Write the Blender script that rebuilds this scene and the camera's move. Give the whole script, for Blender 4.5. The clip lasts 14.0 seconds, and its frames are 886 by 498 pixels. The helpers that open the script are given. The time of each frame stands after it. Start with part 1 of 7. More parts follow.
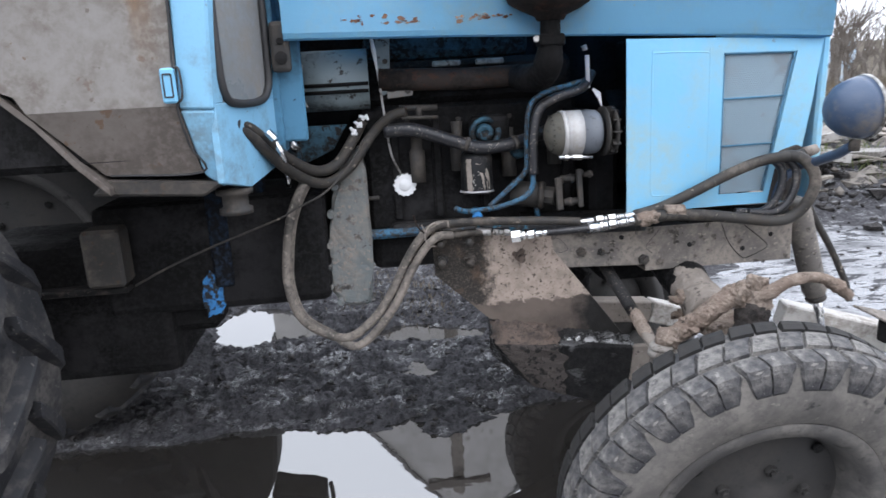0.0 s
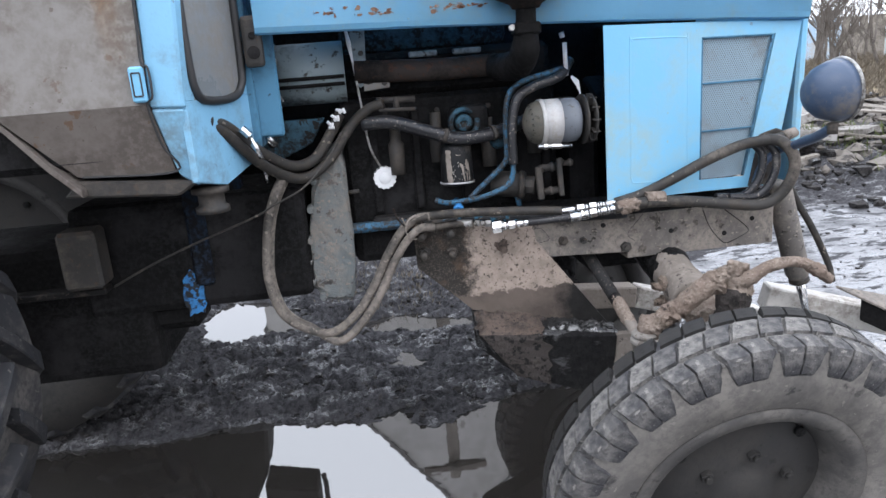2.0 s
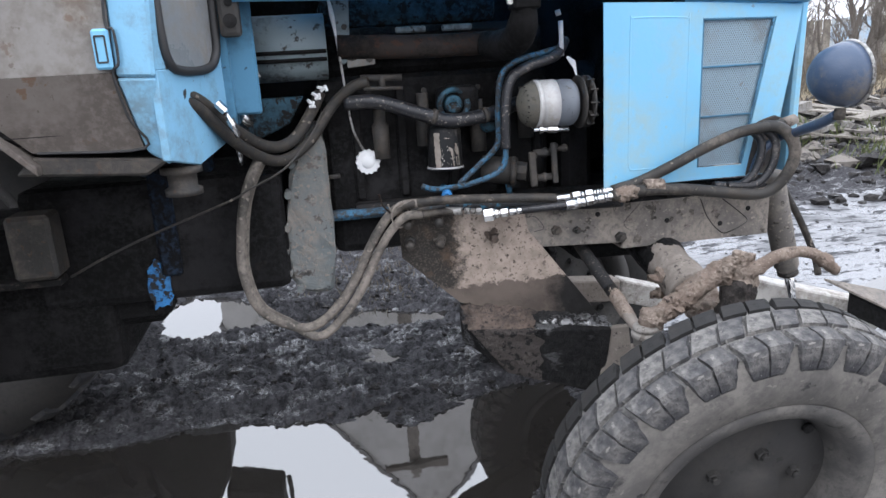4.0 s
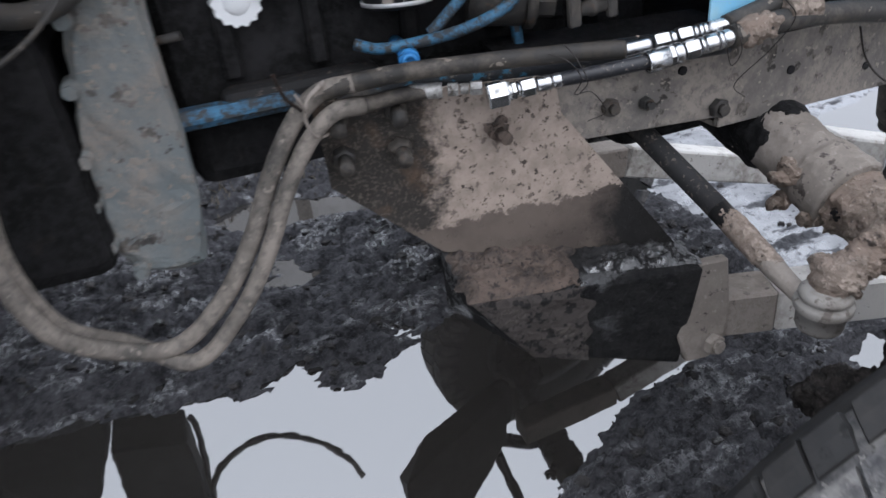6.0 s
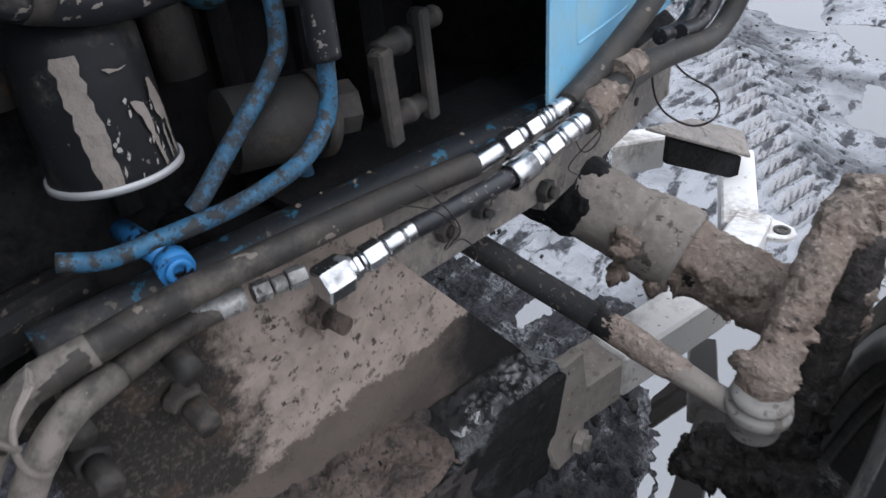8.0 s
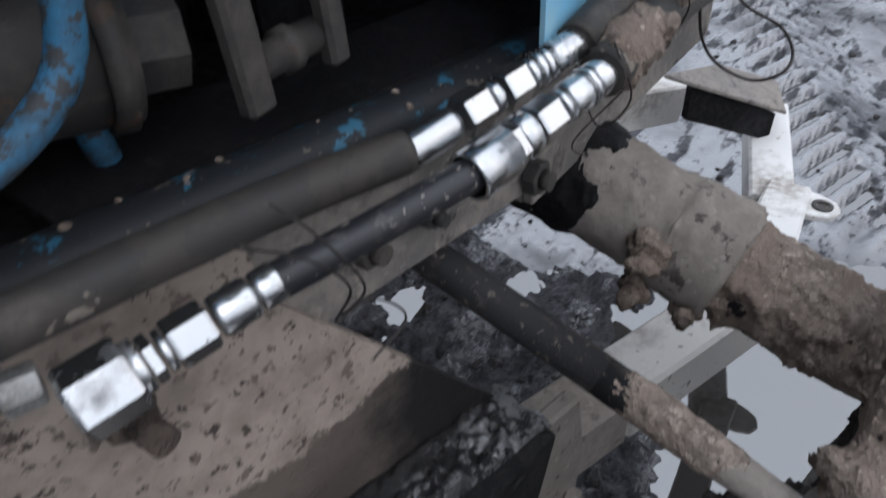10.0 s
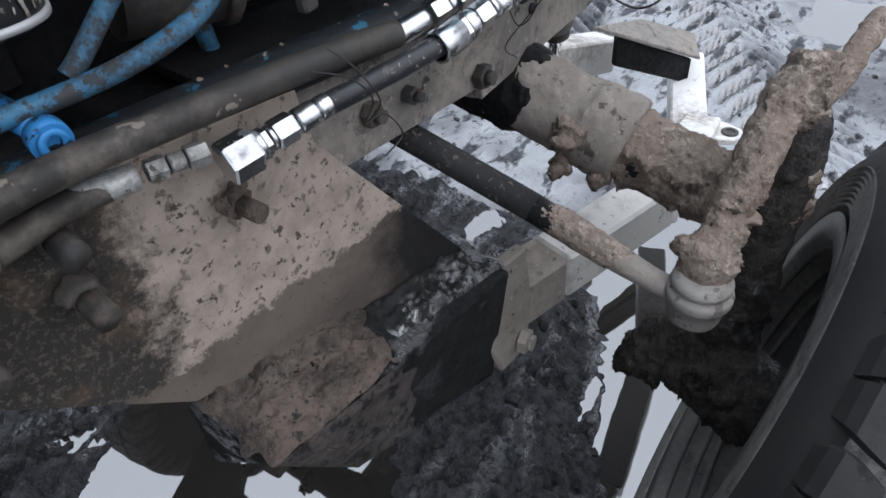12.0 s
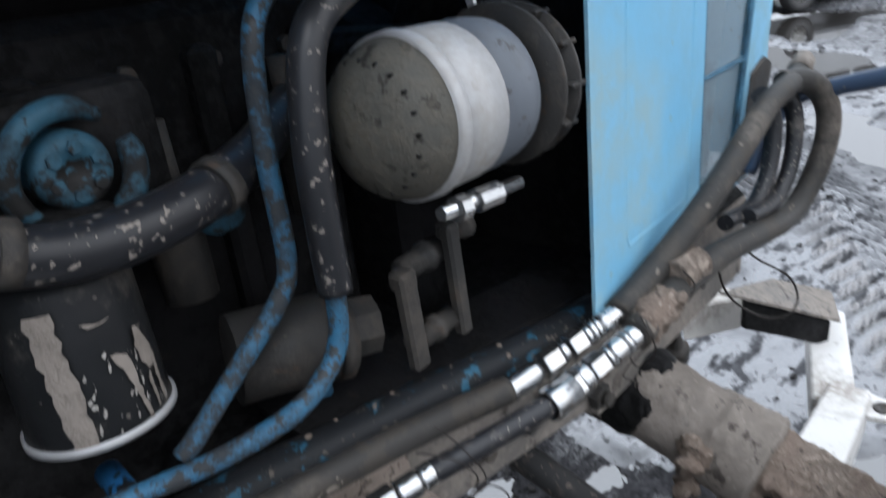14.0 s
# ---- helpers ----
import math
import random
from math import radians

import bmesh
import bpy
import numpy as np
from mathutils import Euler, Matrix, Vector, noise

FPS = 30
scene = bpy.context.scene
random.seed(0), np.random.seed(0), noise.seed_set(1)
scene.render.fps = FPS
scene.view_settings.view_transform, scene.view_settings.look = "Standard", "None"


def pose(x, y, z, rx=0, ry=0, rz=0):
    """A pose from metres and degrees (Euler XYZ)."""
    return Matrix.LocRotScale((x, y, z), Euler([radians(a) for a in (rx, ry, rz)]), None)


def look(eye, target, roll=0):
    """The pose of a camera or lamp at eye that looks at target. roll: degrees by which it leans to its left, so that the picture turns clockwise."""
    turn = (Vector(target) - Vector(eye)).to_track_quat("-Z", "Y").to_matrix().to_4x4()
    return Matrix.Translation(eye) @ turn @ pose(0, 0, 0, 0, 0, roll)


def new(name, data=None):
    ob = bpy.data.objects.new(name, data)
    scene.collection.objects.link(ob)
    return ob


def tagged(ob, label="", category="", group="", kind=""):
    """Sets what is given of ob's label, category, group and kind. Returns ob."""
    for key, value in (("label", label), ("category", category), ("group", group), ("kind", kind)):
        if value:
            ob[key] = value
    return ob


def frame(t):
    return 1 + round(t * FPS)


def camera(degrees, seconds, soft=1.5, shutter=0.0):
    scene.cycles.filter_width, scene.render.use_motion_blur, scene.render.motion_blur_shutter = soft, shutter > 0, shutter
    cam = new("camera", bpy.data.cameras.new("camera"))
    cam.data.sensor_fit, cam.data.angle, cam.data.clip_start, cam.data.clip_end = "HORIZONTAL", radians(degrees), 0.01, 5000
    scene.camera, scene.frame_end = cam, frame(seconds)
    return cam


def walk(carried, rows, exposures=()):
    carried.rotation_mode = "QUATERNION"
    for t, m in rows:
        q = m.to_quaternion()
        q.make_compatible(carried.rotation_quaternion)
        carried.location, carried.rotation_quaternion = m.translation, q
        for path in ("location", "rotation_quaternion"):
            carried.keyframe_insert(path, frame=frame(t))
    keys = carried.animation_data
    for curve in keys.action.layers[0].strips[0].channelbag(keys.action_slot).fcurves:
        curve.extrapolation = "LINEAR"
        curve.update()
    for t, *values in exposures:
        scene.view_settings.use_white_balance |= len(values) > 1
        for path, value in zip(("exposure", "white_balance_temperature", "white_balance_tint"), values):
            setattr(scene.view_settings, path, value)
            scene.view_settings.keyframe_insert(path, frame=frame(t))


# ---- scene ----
cam = camera(64.8, 14.0, 1.5, 0.4)
PATH = [
    (0, (0.012, 0.176, 1.532), (0.202, 2.109, 1.055), -3.2),
    (0.5, (0.027, 0.193, 1.532), (0.135, 2.128, 1.036), -3.5),
    (1, (0.029, 0.192, 1.538), (0.182, 2.119, 1.024), -4.2),
    (1.5, (0.039, 0.188, 1.537), (0.246, 2.114, 1.04), -4.7),
    (2, (0.048, 0.188, 1.546), (0.257, 2.109, 1.029), -4.5),
    (4.3, (-0.04, 0.335, 1.495), (0.3, 2.24, 0.957), -3.2),
    (4.5, (-0.048, 0.355, 1.511), (0.284, 2.253, 0.975), -3.2),
    (5, (-0.209, 0.653, 1.504), (0.374, 2.478, 0.93), -1.3),
    (5.5, (-0.115, 0.942, 1.383), (0.383, 2.716, 0.605), -4.1),
    (6, (0.029, 1.356, 1.372), (0.578, 2.991, 0.361), -6.1),
    (6.5, (0.099, 1.449, 1.364), (0.812, 2.988, 0.305), -5.9),
    (7, (0.111, 1.518, 1.41), (0.994, 2.928, 0.301), -6.4),
    (7.5, (0.048, 1.711, 1.427), (1.351, 2.787, 0.357), -5.7),
    (9.8, (0.386, 2.04, 1.3), (1.682, 2.939, 0.071), -1.9),
    (10, (0.375, 2.02, 1.287), (1.619, 2.959, 0.034), -3.1),
    (10.5, (0.298, 1.946, 1.264), (1.429, 2.871, -0.102), -3.5),
    (11, (0.204, 1.888, 1.296), (1.342, 2.789, -0.079), -3.4),
    (11.5, (0.135, 1.849, 1.33), (1.338, 2.707, -0.018), -3.1),
    (12, (0.116, 1.857, 1.346), (1.393, 2.714, 0.068), -4.0),
    (12.5, (0.112, 1.859, 1.351), (1.399, 2.729, 0.091), -4.5),
    (13, (0.121, 1.871, 1.376), (1.436, 2.797, 0.186), -4.2),
    (13.5, (0.16, 1.883, 1.431), (1.506, 2.946, 0.402), -6.0),
    (14, (0.212, 1.9, 1.467), (1.546, 3.166, 0.681), -6.5),
]
walk(cam, [(t, look(eye, target, roll)) for t, eye, target, roll in PATH],
     exposures=[(0, 0.39, 6560, 14), (5, 0.35, 6560, 14), (6, 0.06, 6450, 14), (7.5, 0.04, 6420, 14), (9.8, -0.46, 6400, 13), (10.5, -0.16, 6400, 13), (11.5, -0.07, 6390, 12), (12.5, 0.0, 6380, 12), (13.5, -0.08, 6420, 11), (14, -0.06, 6450, 11)])

# ---- world, sun, exposure ----
world = bpy.data.worlds.new("overcast_sky")
scene.world = world
world.use_nodes = True
wn = world.node_tree.nodes
sky = wn.new("ShaderNodeTexSky")
sky.sky_type = "NISHITA"
sky.sun_disc = False
sky.sun_elevation, sky.sun_rotation = radians(32), radians(150)
sky.air_density, sky.dust_density, sky.ozone_density = 1.0, 4.0, 1.0
# overcast: cloud is three times as bright overhead as at the horizon
way = wn.new("ShaderNodeTexCoord")
split = wn.new("ShaderNodeSeparateXYZ")
cloud = wn.new("ShaderNodeValToRGB")
cloud.color_ramp.elements[0].position, cloud.color_ramp.elements[0].color = 0.0, (0.37, 0.40, 0.445, 1)
cloud.color_ramp.elements[1].position, cloud.color_ramp.elements[1].color = 1.0, (0.88, 0.965, 1.07, 1)
bright = wn.new("ShaderNodeVectorMath")
bright.operation = "SCALE"
bright.inputs["Scale"].default_value = 24.0
wash = wn.new("ShaderNodeMix")
wash.data_type = "RGBA"
wash.inputs["Factor"].default_value = 0.88
wl = world.node_tree.links
wl.new(way.outputs["Generated"], split.inputs["Vector"])
wl.new(split.outputs["Z"], cloud.inputs["Fac"])
wl.new(cloud.outputs["Color"], bright.inputs[0])
wl.new(sky.outputs["Color"], wash.inputs["A"])
wl.new(bright.outputs["Vector"], wash.inputs["B"])
wl.new(wash.outputs["Result"], wn["Background"].inputs["Color"])
wn["Background"].inputs["Strength"].default_value = 0.15

sun = new("sun", bpy.data.lights.new("sun", "SUN"))
sun.data.energy, sun.data.angle, sun.data.color = 0.6, radians(30), (1.0, 0.98, 0.95)
sun.matrix_world = look((0, 0, 0), (0.35, 0.6, -0.9))
scene.view_settings.exposure = 0.0


# ---- materials ----
def ramp(tree, fac, stops):
    n = tree.nodes.new("ShaderNodeValToRGB")
    cr = n.color_ramp
    while len(cr.elements) < len(stops):
        cr.elements.new(0.5)
    for e, (p, c) in zip(cr.elements, stops):
        e.position = p
        e.color = (c, c, c, 1) if isinstance(c, (int, float)) else (*c, 1)
    tree.links.new(fac, n.inputs["Fac"])
    return n.outputs["Color"]


def tex(tree, scale, detail=4.0, rough=0.6, stretch=(1, 1, 1), distort=0.0, shift=0.0):
    co = tree.nodes.new("ShaderNodeTexCoord")
    mp = tree.nodes.new("ShaderNodeMapping")
    mp.inputs["Scale"].default_value = stretch
    mp.inputs["Location"].default_value = (shift, shift * 0.7, shift * 1.3)
    no = tree.nodes.new("ShaderNodeTexNoise")
    no.inputs["Scale"].default_value = scale
    no.inputs["Detail"].default_value = detail
    no.inputs["Roughness"].default_value = rough
    no.inputs["Distortion"].default_value = distort
    tree.links.new(co.outputs["Object"], mp.inputs["Vector"])
    tree.links.new(mp.outputs["Vector"], no.inputs["Vector"])
    return no.outputs["Fac"]


def mixc(tree, fac, a, b):
    n = tree.nodes.new("ShaderNodeMix")
    n.data_type = "RGBA"
    for sock, v in (("Factor", fac), ("A", a), ("B", b)):
        if isinstance(v, tuple):
            n.inputs[sock].default_value = (*v, 1)
        elif isinstance(v, (int, float)):
            n.inputs[sock].default_value = v
        else:
            tree.links.new(v, n.inputs[sock])
    return n.outputs["Result"]


def mathn(tree, op, a, b):
    n = tree.nodes.new("ShaderNodeMath")
    n.operation = op
    n.use_clamp = True
    for k, v in enumerate((a, b)):
        if isinstance(v, (int, float)):
            n.inputs[k].default_value = v
        else:
            tree.links.new(v, n.inputs[k])
    return n.outputs["Value"]


def material(name, base, rough=0.6, metal=0.0, spec=0.5):
    m = bpy.data.materials.new(name)
    m.use_nodes = True
    b = m.node_tree.nodes["Principled BSDF"]
    b.inputs["Base Color"].default_value = (*base, 1)
    b.inputs["Roughness"].default_value = rough
    b.inputs["Metallic"].default_value = metal
    b.inputs["Specular IOR Level"].default_value = spec
    return m, m.node_tree, b


def bump(tree, bsdf, heights, strength, distance):
    n = tree.nodes.new("ShaderNodeBump")
    n.inputs["Strength"].default_value = strength
    n.inputs["Distance"].default_value = distance
    tree.links.new(heights, n.inputs["Height"])
    tree.links.new(n.outputs["Normal"], bsdf.inputs["Normal"])


def layered(name, base, under, dirt, chip=0.62, dirty=0.5, scale=9.0, rough=0.45, dirt_rough=0.9, metal=0.0, bumpy=0.004,
            grain=60.0, shift=0.0, chip_scale=1.0, spec=0.3, splashed=0.70, splash_scale=9.0, relief=0.5):
    """Paint or metal, chipped to an under layer, with two sizes of dirt over it."""
    m, t, b = material(name, base, rough, metal, spec)
    fade = tex(t, scale * 0.35, 3, 0.5, shift=shift)
    c = mixc(t, ramp(t, fade, [(0.35, 0.0), (0.7, 0.55)]), base, tuple(min(1, v * 1.25 + 0.02) for v in base))
    chips = tex(t, scale * 3.2 * chip_scale, 8, 0.65, shift=shift + 3)
    cm = ramp(t, chips, [(chip, 0.0), (chip + 0.03, 1.0)])
    c = mixc(t, cm, c, under)
    d1 = tex(t, scale * 0.6, 6, 0.7, shift=shift + 7)
    d2 = tex(t, scale * 7, 5, 0.7, shift=shift + 11)
    dm = mathn(t, "MULTIPLY", ramp(t, d1, [(dirty - 0.07, 0.0), (dirty + 0.09, 1.0)]), ramp(t, d2, [(0.36, 0.25), (0.54, 1.0)]))
    splash = ramp(t, tex(t, scale * splash_scale, 3, 0.55, shift=shift + 17), [(splashed, 0.0), (splashed + 0.02, 1.0)])
    dm = mathn(t, "MAXIMUM", dm, splash)
    c = mixc(t, dm, c, dirt)
    t.links.new(c, b.inputs["Base Color"])
    rr = t.nodes.new("ShaderNodeMapRange")
    rr.inputs["To Min"].default_value, rr.inputs["To Max"].default_value = rough, dirt_rough
    t.links.new(dm, rr.inputs["Value"])
    t.links.new(rr.outputs["Result"], b.inputs["Roughness"])
    if metal:
        mr = t.nodes.new("ShaderNodeMapRange")
        mr.inputs["To Min"].default_value, mr.inputs["To Max"].default_value = metal, 0.0
        t.links.new(dm, mr.inputs["Value"])
        t.links.new(mr.outputs["Result"], b.inputs["Metallic"])
    h = mathn(t, "ADD", mathn(t, "MULTIPLY", tex(t, grain, 4, 0.6), 0.5), mathn(t, "MULTIPLY", dm, 0.4))
    bump(t, b, h, relief, bumpy)
    return m


TAN = (0.30, 0.25, 0.21)
blue_paint = layered("blue_paint", (0.138, 0.368, 0.545), (0.14, 0.11, 0.085), (0.225, 0.365, 0.42), chip=0.69, dirty=0.53, scale=3.4, rough=0.42, bumpy=0.0015, spec=0.4, splashed=0.72)
grille_mat = layered("dusty_wire_mesh", (0.25, 0.34, 0.40), (0.18, 0.18, 0.18), (0.22, 0.23, 0.23), chip=0.66, dirty=0.54, scale=8, rough=0.55, metal=0.2, bumpy=0.001)
cab_blue = layered("weathered_cab_blue", (0.16, 0.36, 0.52), (0.10, 0.085, 0.07), (0.145, 0.235, 0.29), chip=0.69, dirty=0.56, scale=6.0, rough=0.5, bumpy=0.003, spec=0.3, splashed=0.70)
blue_dark = layered("blue_paint_old", (0.028, 0.085, 0.125), (0.014, 0.0135, 0.013), (0.016, 0.016, 0.0165), chip=0.54, dirty=0.46, scale=11.0, rough=0.5, bumpy=0.004, spec=0.2)
blue_pipe = layered("blue_pipe_paint", (0.026, 0.115, 0.205), (0.035, 0.036, 0.037), (0.030, 0.036, 0.042), chip=0.50, dirty=0.47, scale=20, rough=0.45, bumpy=0.002, splashed=0.64)
blue_spot = layered("bright_blue_paint", (0.02, 0.15, 0.36), (0.012, 0.012, 0.013), (0.012, 0.013, 0.016), chip=0.50, dirty=0.54, scale=14, rough=0.5)
# Blue taken nearly to black: the shade under the cab is in this colour.
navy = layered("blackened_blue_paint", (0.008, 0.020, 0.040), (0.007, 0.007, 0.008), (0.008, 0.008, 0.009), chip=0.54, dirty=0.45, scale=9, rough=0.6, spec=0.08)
cab_skin = layered("weathered_cab_panel", (0.182, 0.174, 0.164), (0.14, 0.105, 0.08), (0.130, 0.114, 0.100), chip=0.64, dirty=0.46, scale=4.5, rough=0.6, bumpy=0.002, splashed=0.70)
cab_low = layered("browned_cab_panel", (0.112, 0.098, 0.087), (0.10, 0.064, 0.044), (0.080, 0.068, 0.060), chip=0.62, dirty=0.48, scale=6.0, rough=0.7, bumpy=0.003)
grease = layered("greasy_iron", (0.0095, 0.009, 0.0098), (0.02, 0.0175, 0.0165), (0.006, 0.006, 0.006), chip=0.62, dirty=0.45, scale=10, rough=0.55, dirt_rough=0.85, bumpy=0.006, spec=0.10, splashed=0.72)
iron = layered("dusty_iron", (0.024, 0.023, 0.022), (0.05, 0.034, 0.025), (0.075, 0.065, 0.056), chip=0.60, dirty=0.52, scale=12, rough=0.55, bumpy=0.005, spec=0.2)
flange_mat = layered("oily_flange", (0.010, 0.0098, 0.0102), (0.034, 0.028, 0.025), (0.085, 0.072, 0.062), chip=0.60, dirty=0.60, scale=12, rough=0.6, bumpy=0.005, spec=0.12, splashed=0.64)
tube_mat = layered("oily_tube", (0.013, 0.0145, 0.017), (0.024, 0.095, 0.150), (0.11, 0.096, 0.083), chip=0.575, dirty=0.63, scale=10, rough=0.5, bumpy=0.004, spec=0.2, splashed=0.645)
screen_mat = layered("dusty_screen", (0.12, 0.15, 0.17), (0.15, 0.155, 0.155), (0.20, 0.205, 0.205), chip=0.64, dirty=0.54, scale=8, rough=0.8)
# Blue sheet set back from daylight: its shade is put into the base colour.
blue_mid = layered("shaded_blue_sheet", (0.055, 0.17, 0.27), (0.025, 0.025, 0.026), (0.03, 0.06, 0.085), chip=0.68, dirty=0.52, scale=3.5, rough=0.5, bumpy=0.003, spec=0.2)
rust = layered("rusty_iron", (0.022, 0.016, 0.0135), (0.05, 0.026, 0.018), (0.010, 0.009, 0.0085), chip=0.54, dirty=0.5, scale=10, rough=0.8, bumpy=0.006, spec=0.15)
beam_mat = layered("muddy_beam_steel", (0.095, 0.087, 0.08), (0.025, 0.022, 0.02), (0.21, 0.185, 0.162), chip=0.57, dirty=0.48, scale=9, rough=0.65, bumpy=0.006, spec=0.2, splashed=0.63)
rubber = layered("muddy_rubber_hose", (0.025, 0.0233, 0.0215), (0.042, 0.037, 0.032), (0.150, 0.129, 0.110), chip=0.52, dirty=0.60, scale=8, rough=0.55, bumpy=0.003, spec=0.2, splashed=0.665, splash_scale=5.0)
loop_rubber = layered("clay_caked_rubber_hose", (0.045, 0.042, 0.038), (0.085, 0.076, 0.067), (0.185, 0.162, 0.142), chip=0.50, dirty=0.50, scale=9, rough=0.7, bumpy=0.004, spec=0.15, splashed=0.62, splash_scale=6.0)
black_hose = layered("black_rubber_hose", (0.012, 0.0125, 0.015), (0.03, 0.028, 0.027), (0.20, 0.175, 0.155), chip=0.64, dirty=0.66, scale=16, rough=0.35, bumpy=0.001, spec=0.35, splashed=0.63)
zinc = layered("zinc_plated_steel", (0.45, 0.455, 0.46), (0.05, 0.044, 0.038), (0.045, 0.039, 0.034), chip=0.70, dirty=0.68, scale=17, rough=0.24, metal=0.97, bumpy=0.0006, splashed=0.71)
alt_band = layered("bright_alternator_band", (0.36, 0.36, 0.365), (0.20, 0.19, 0.18), (0.30, 0.285, 0.26), chip=0.66, dirty=0.58, scale=9, rough=0.45, metal=0.35, bumpy=0.001)
alt_blue = layered("grey_alternator_housing", (0.10, 0.112, 0.13), (0.06, 0.06, 0.06), (0.10, 0.10, 0.10), chip=0.62, dirty=0.55, scale=10, rough=0.5, bumpy=0.002)
white_steel = layered("white_painted_steel", (0.50, 0.49, 0.475), (0.20, 0.15, 0.11), (0.26, 0.235, 0.21), chip=0.72, dirty=0.60, scale=6, rough=0.5, bumpy=0.002, splashed=0.68)
beige_steel = layered("muddy_white_steel", (0.43, 0.413, 0.388), (0.12, 0.10, 0.085), (0.195, 0.174, 0.154), chip=0.68, dirty=0.55, scale=7, rough=0.6, bumpy=0.004, splashed=0.66)
tin = layered("dull_aluminium", (0.34, 0.338, 0.33), (0.05, 0.045, 0.041), (0.075, 0.067, 0.059), chip=0.58, dirty=0.53, scale=16, rough=0.45, metal=0.6, bumpy=0.002)
tank_paint = layered("grey_blue_tank_paint", (0.15, 0.19, 0.205), (0.03, 0.028, 0.027), (0.045, 0.047, 0.048), chip=0.60, dirty=0.52, scale=9, rough=0.5)
lamp_blue = layered("dark_blue_lamp_paint", (0.036, 0.058, 0.10), (0.025, 0.025, 0.025), (0.15, 0.135, 0.12), chip=0.72, dirty=0.60, scale=7, rough=0.35)
cast_grey = layered("dirty_grey_casting", (0.145, 0.155, 0.155), (0.04, 0.036, 0.034), (0.185, 0.16, 0.14), chip=0.60, dirty=0.50, scale=9, rough=0.7, bumpy=0.007, spec=0.2, splashed=0.62)
alt_grey = layered("oily_alternator_casting", (0.062, 0.060, 0.052), (0.022, 0.021, 0.019), (0.105, 0.095, 0.077), chip=0.57, dirty=0.52, scale=18, rough=0.6, bumpy=0.006, spec=0.2)
knuckle_mud = layered("dried_clay", (0.150, 0.115, 0.094), (0.042, 0.034, 0.030), (0.285, 0.235, 0.196), chip=0.60, dirty=0.51, scale=15, rough=0.95, bumpy=0.014, grain=95, spec=0.12, relief=1.0, splashed=0.64)
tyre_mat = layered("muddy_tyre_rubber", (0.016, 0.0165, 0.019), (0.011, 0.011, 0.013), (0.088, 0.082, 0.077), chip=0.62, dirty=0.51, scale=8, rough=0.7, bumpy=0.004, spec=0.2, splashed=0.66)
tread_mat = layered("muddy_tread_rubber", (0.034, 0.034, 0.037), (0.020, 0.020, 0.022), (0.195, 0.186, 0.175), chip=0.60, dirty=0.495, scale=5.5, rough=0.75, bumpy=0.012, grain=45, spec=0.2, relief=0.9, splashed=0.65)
bell_mat = layered("mottled_housing_casting", (0.100, 0.113, 0.115), (0.034, 0.032, 0.030), (0.185, 0.165, 0.146), chip=0.57, dirty=0.49, scale=7, rough=0.75, bumpy=0.010, spec=0.2, splashed=0.60)
def stain_material():
    """Thin orange rust that breaks up into nothing at its borders."""
    m, t, b = material("orange_rust_run", (0.30, 0.15, 0.06), 0.9, 0.0, 0.1)
    n = tex(t, 22, 6, 0.7, stretch=(1, 1, 0.16))
    t.links.new(mixc(t, n, (0.40, 0.20, 0.07), (0.30, 0.19, 0.11)), b.inputs["Base Color"])
    soft = mathn(t, "MULTIPLY", ramp(t, n, [(0.28, 0.35), (0.60, 0.95)]), ramp(t, tex(t, 9, 3, 0.5, stretch=(1.6, 1, 0.3), shift=3), [(0.36, 0.0), (0.58, 1.0)]))
    gc = t.nodes.new("ShaderNodeTexCoord")
    gs = t.nodes.new("ShaderNodeSeparateXYZ")
    t.links.new(gc.outputs["Generated"], gs.inputs["Vector"])
    soft = mathn(t, "MULTIPLY", soft, ramp(t, gs.outputs["X"], [(0.12, 0.0), (0.42, 1.0), (0.60, 1.0), (0.92, 0.0)]))
    soft = mathn(t, "MULTIPLY", soft, ramp(t, gs.outputs["Z"], [(0.0, 0.0), (0.45, 0.7), (0.9, 1.0)]))
    t.links.new(soft, b.inputs["Alpha"])
    return m


rust_run = stain_material()
flake_mat = layered("bare_rusty_flakes", (0.14, 0.075, 0.05), (0.06, 0.035, 0.028), (0.20, 0.13, 0.09), chip=0.55, dirty=0.55, scale=30, rough=0.9)
cream_mat = layered("faded_cream_paint", (0.46, 0.48, 0.44), (0.16, 0.38, 0.56), (0.28, 0.38, 0.44), chip=0.55, dirty=0.5, scale=7, rough=0.5)
wall_mat = layered("mud_washed_sidewall", (0.085, 0.081, 0.077), (0.03, 0.03, 0.032), (0.175, 0.163, 0.15), chip=0.60, dirty=0.48, scale=4.5, rough=0.85, bumpy=0.004, spec=0.15, splashed=0.66)
rim_mat = layered("muddy_wheel_rim", (0.045, 0.043, 0.042), (0.022, 0.021, 0.021), (0.10, 0.094, 0.087), chip=0.60, dirty=0.54, scale=8, rough=0.7, bumpy=0.003, spec=0.2)
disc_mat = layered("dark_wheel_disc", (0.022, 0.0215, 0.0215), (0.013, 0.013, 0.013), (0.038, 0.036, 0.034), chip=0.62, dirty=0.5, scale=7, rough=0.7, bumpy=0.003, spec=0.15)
boot_mat = layered("pale_rubber_boot", (0.185, 0.172, 0.157), (0.09, 0.077, 0.066), (0.115, 0.10, 0.087), chip=0.58, dirty=0.50, scale=16, rough=0.7, bumpy=0.003)
wire_mat = material("dark_iron_wire", (0.025, 0.021, 0.019), 0.5, 0.6)[0]
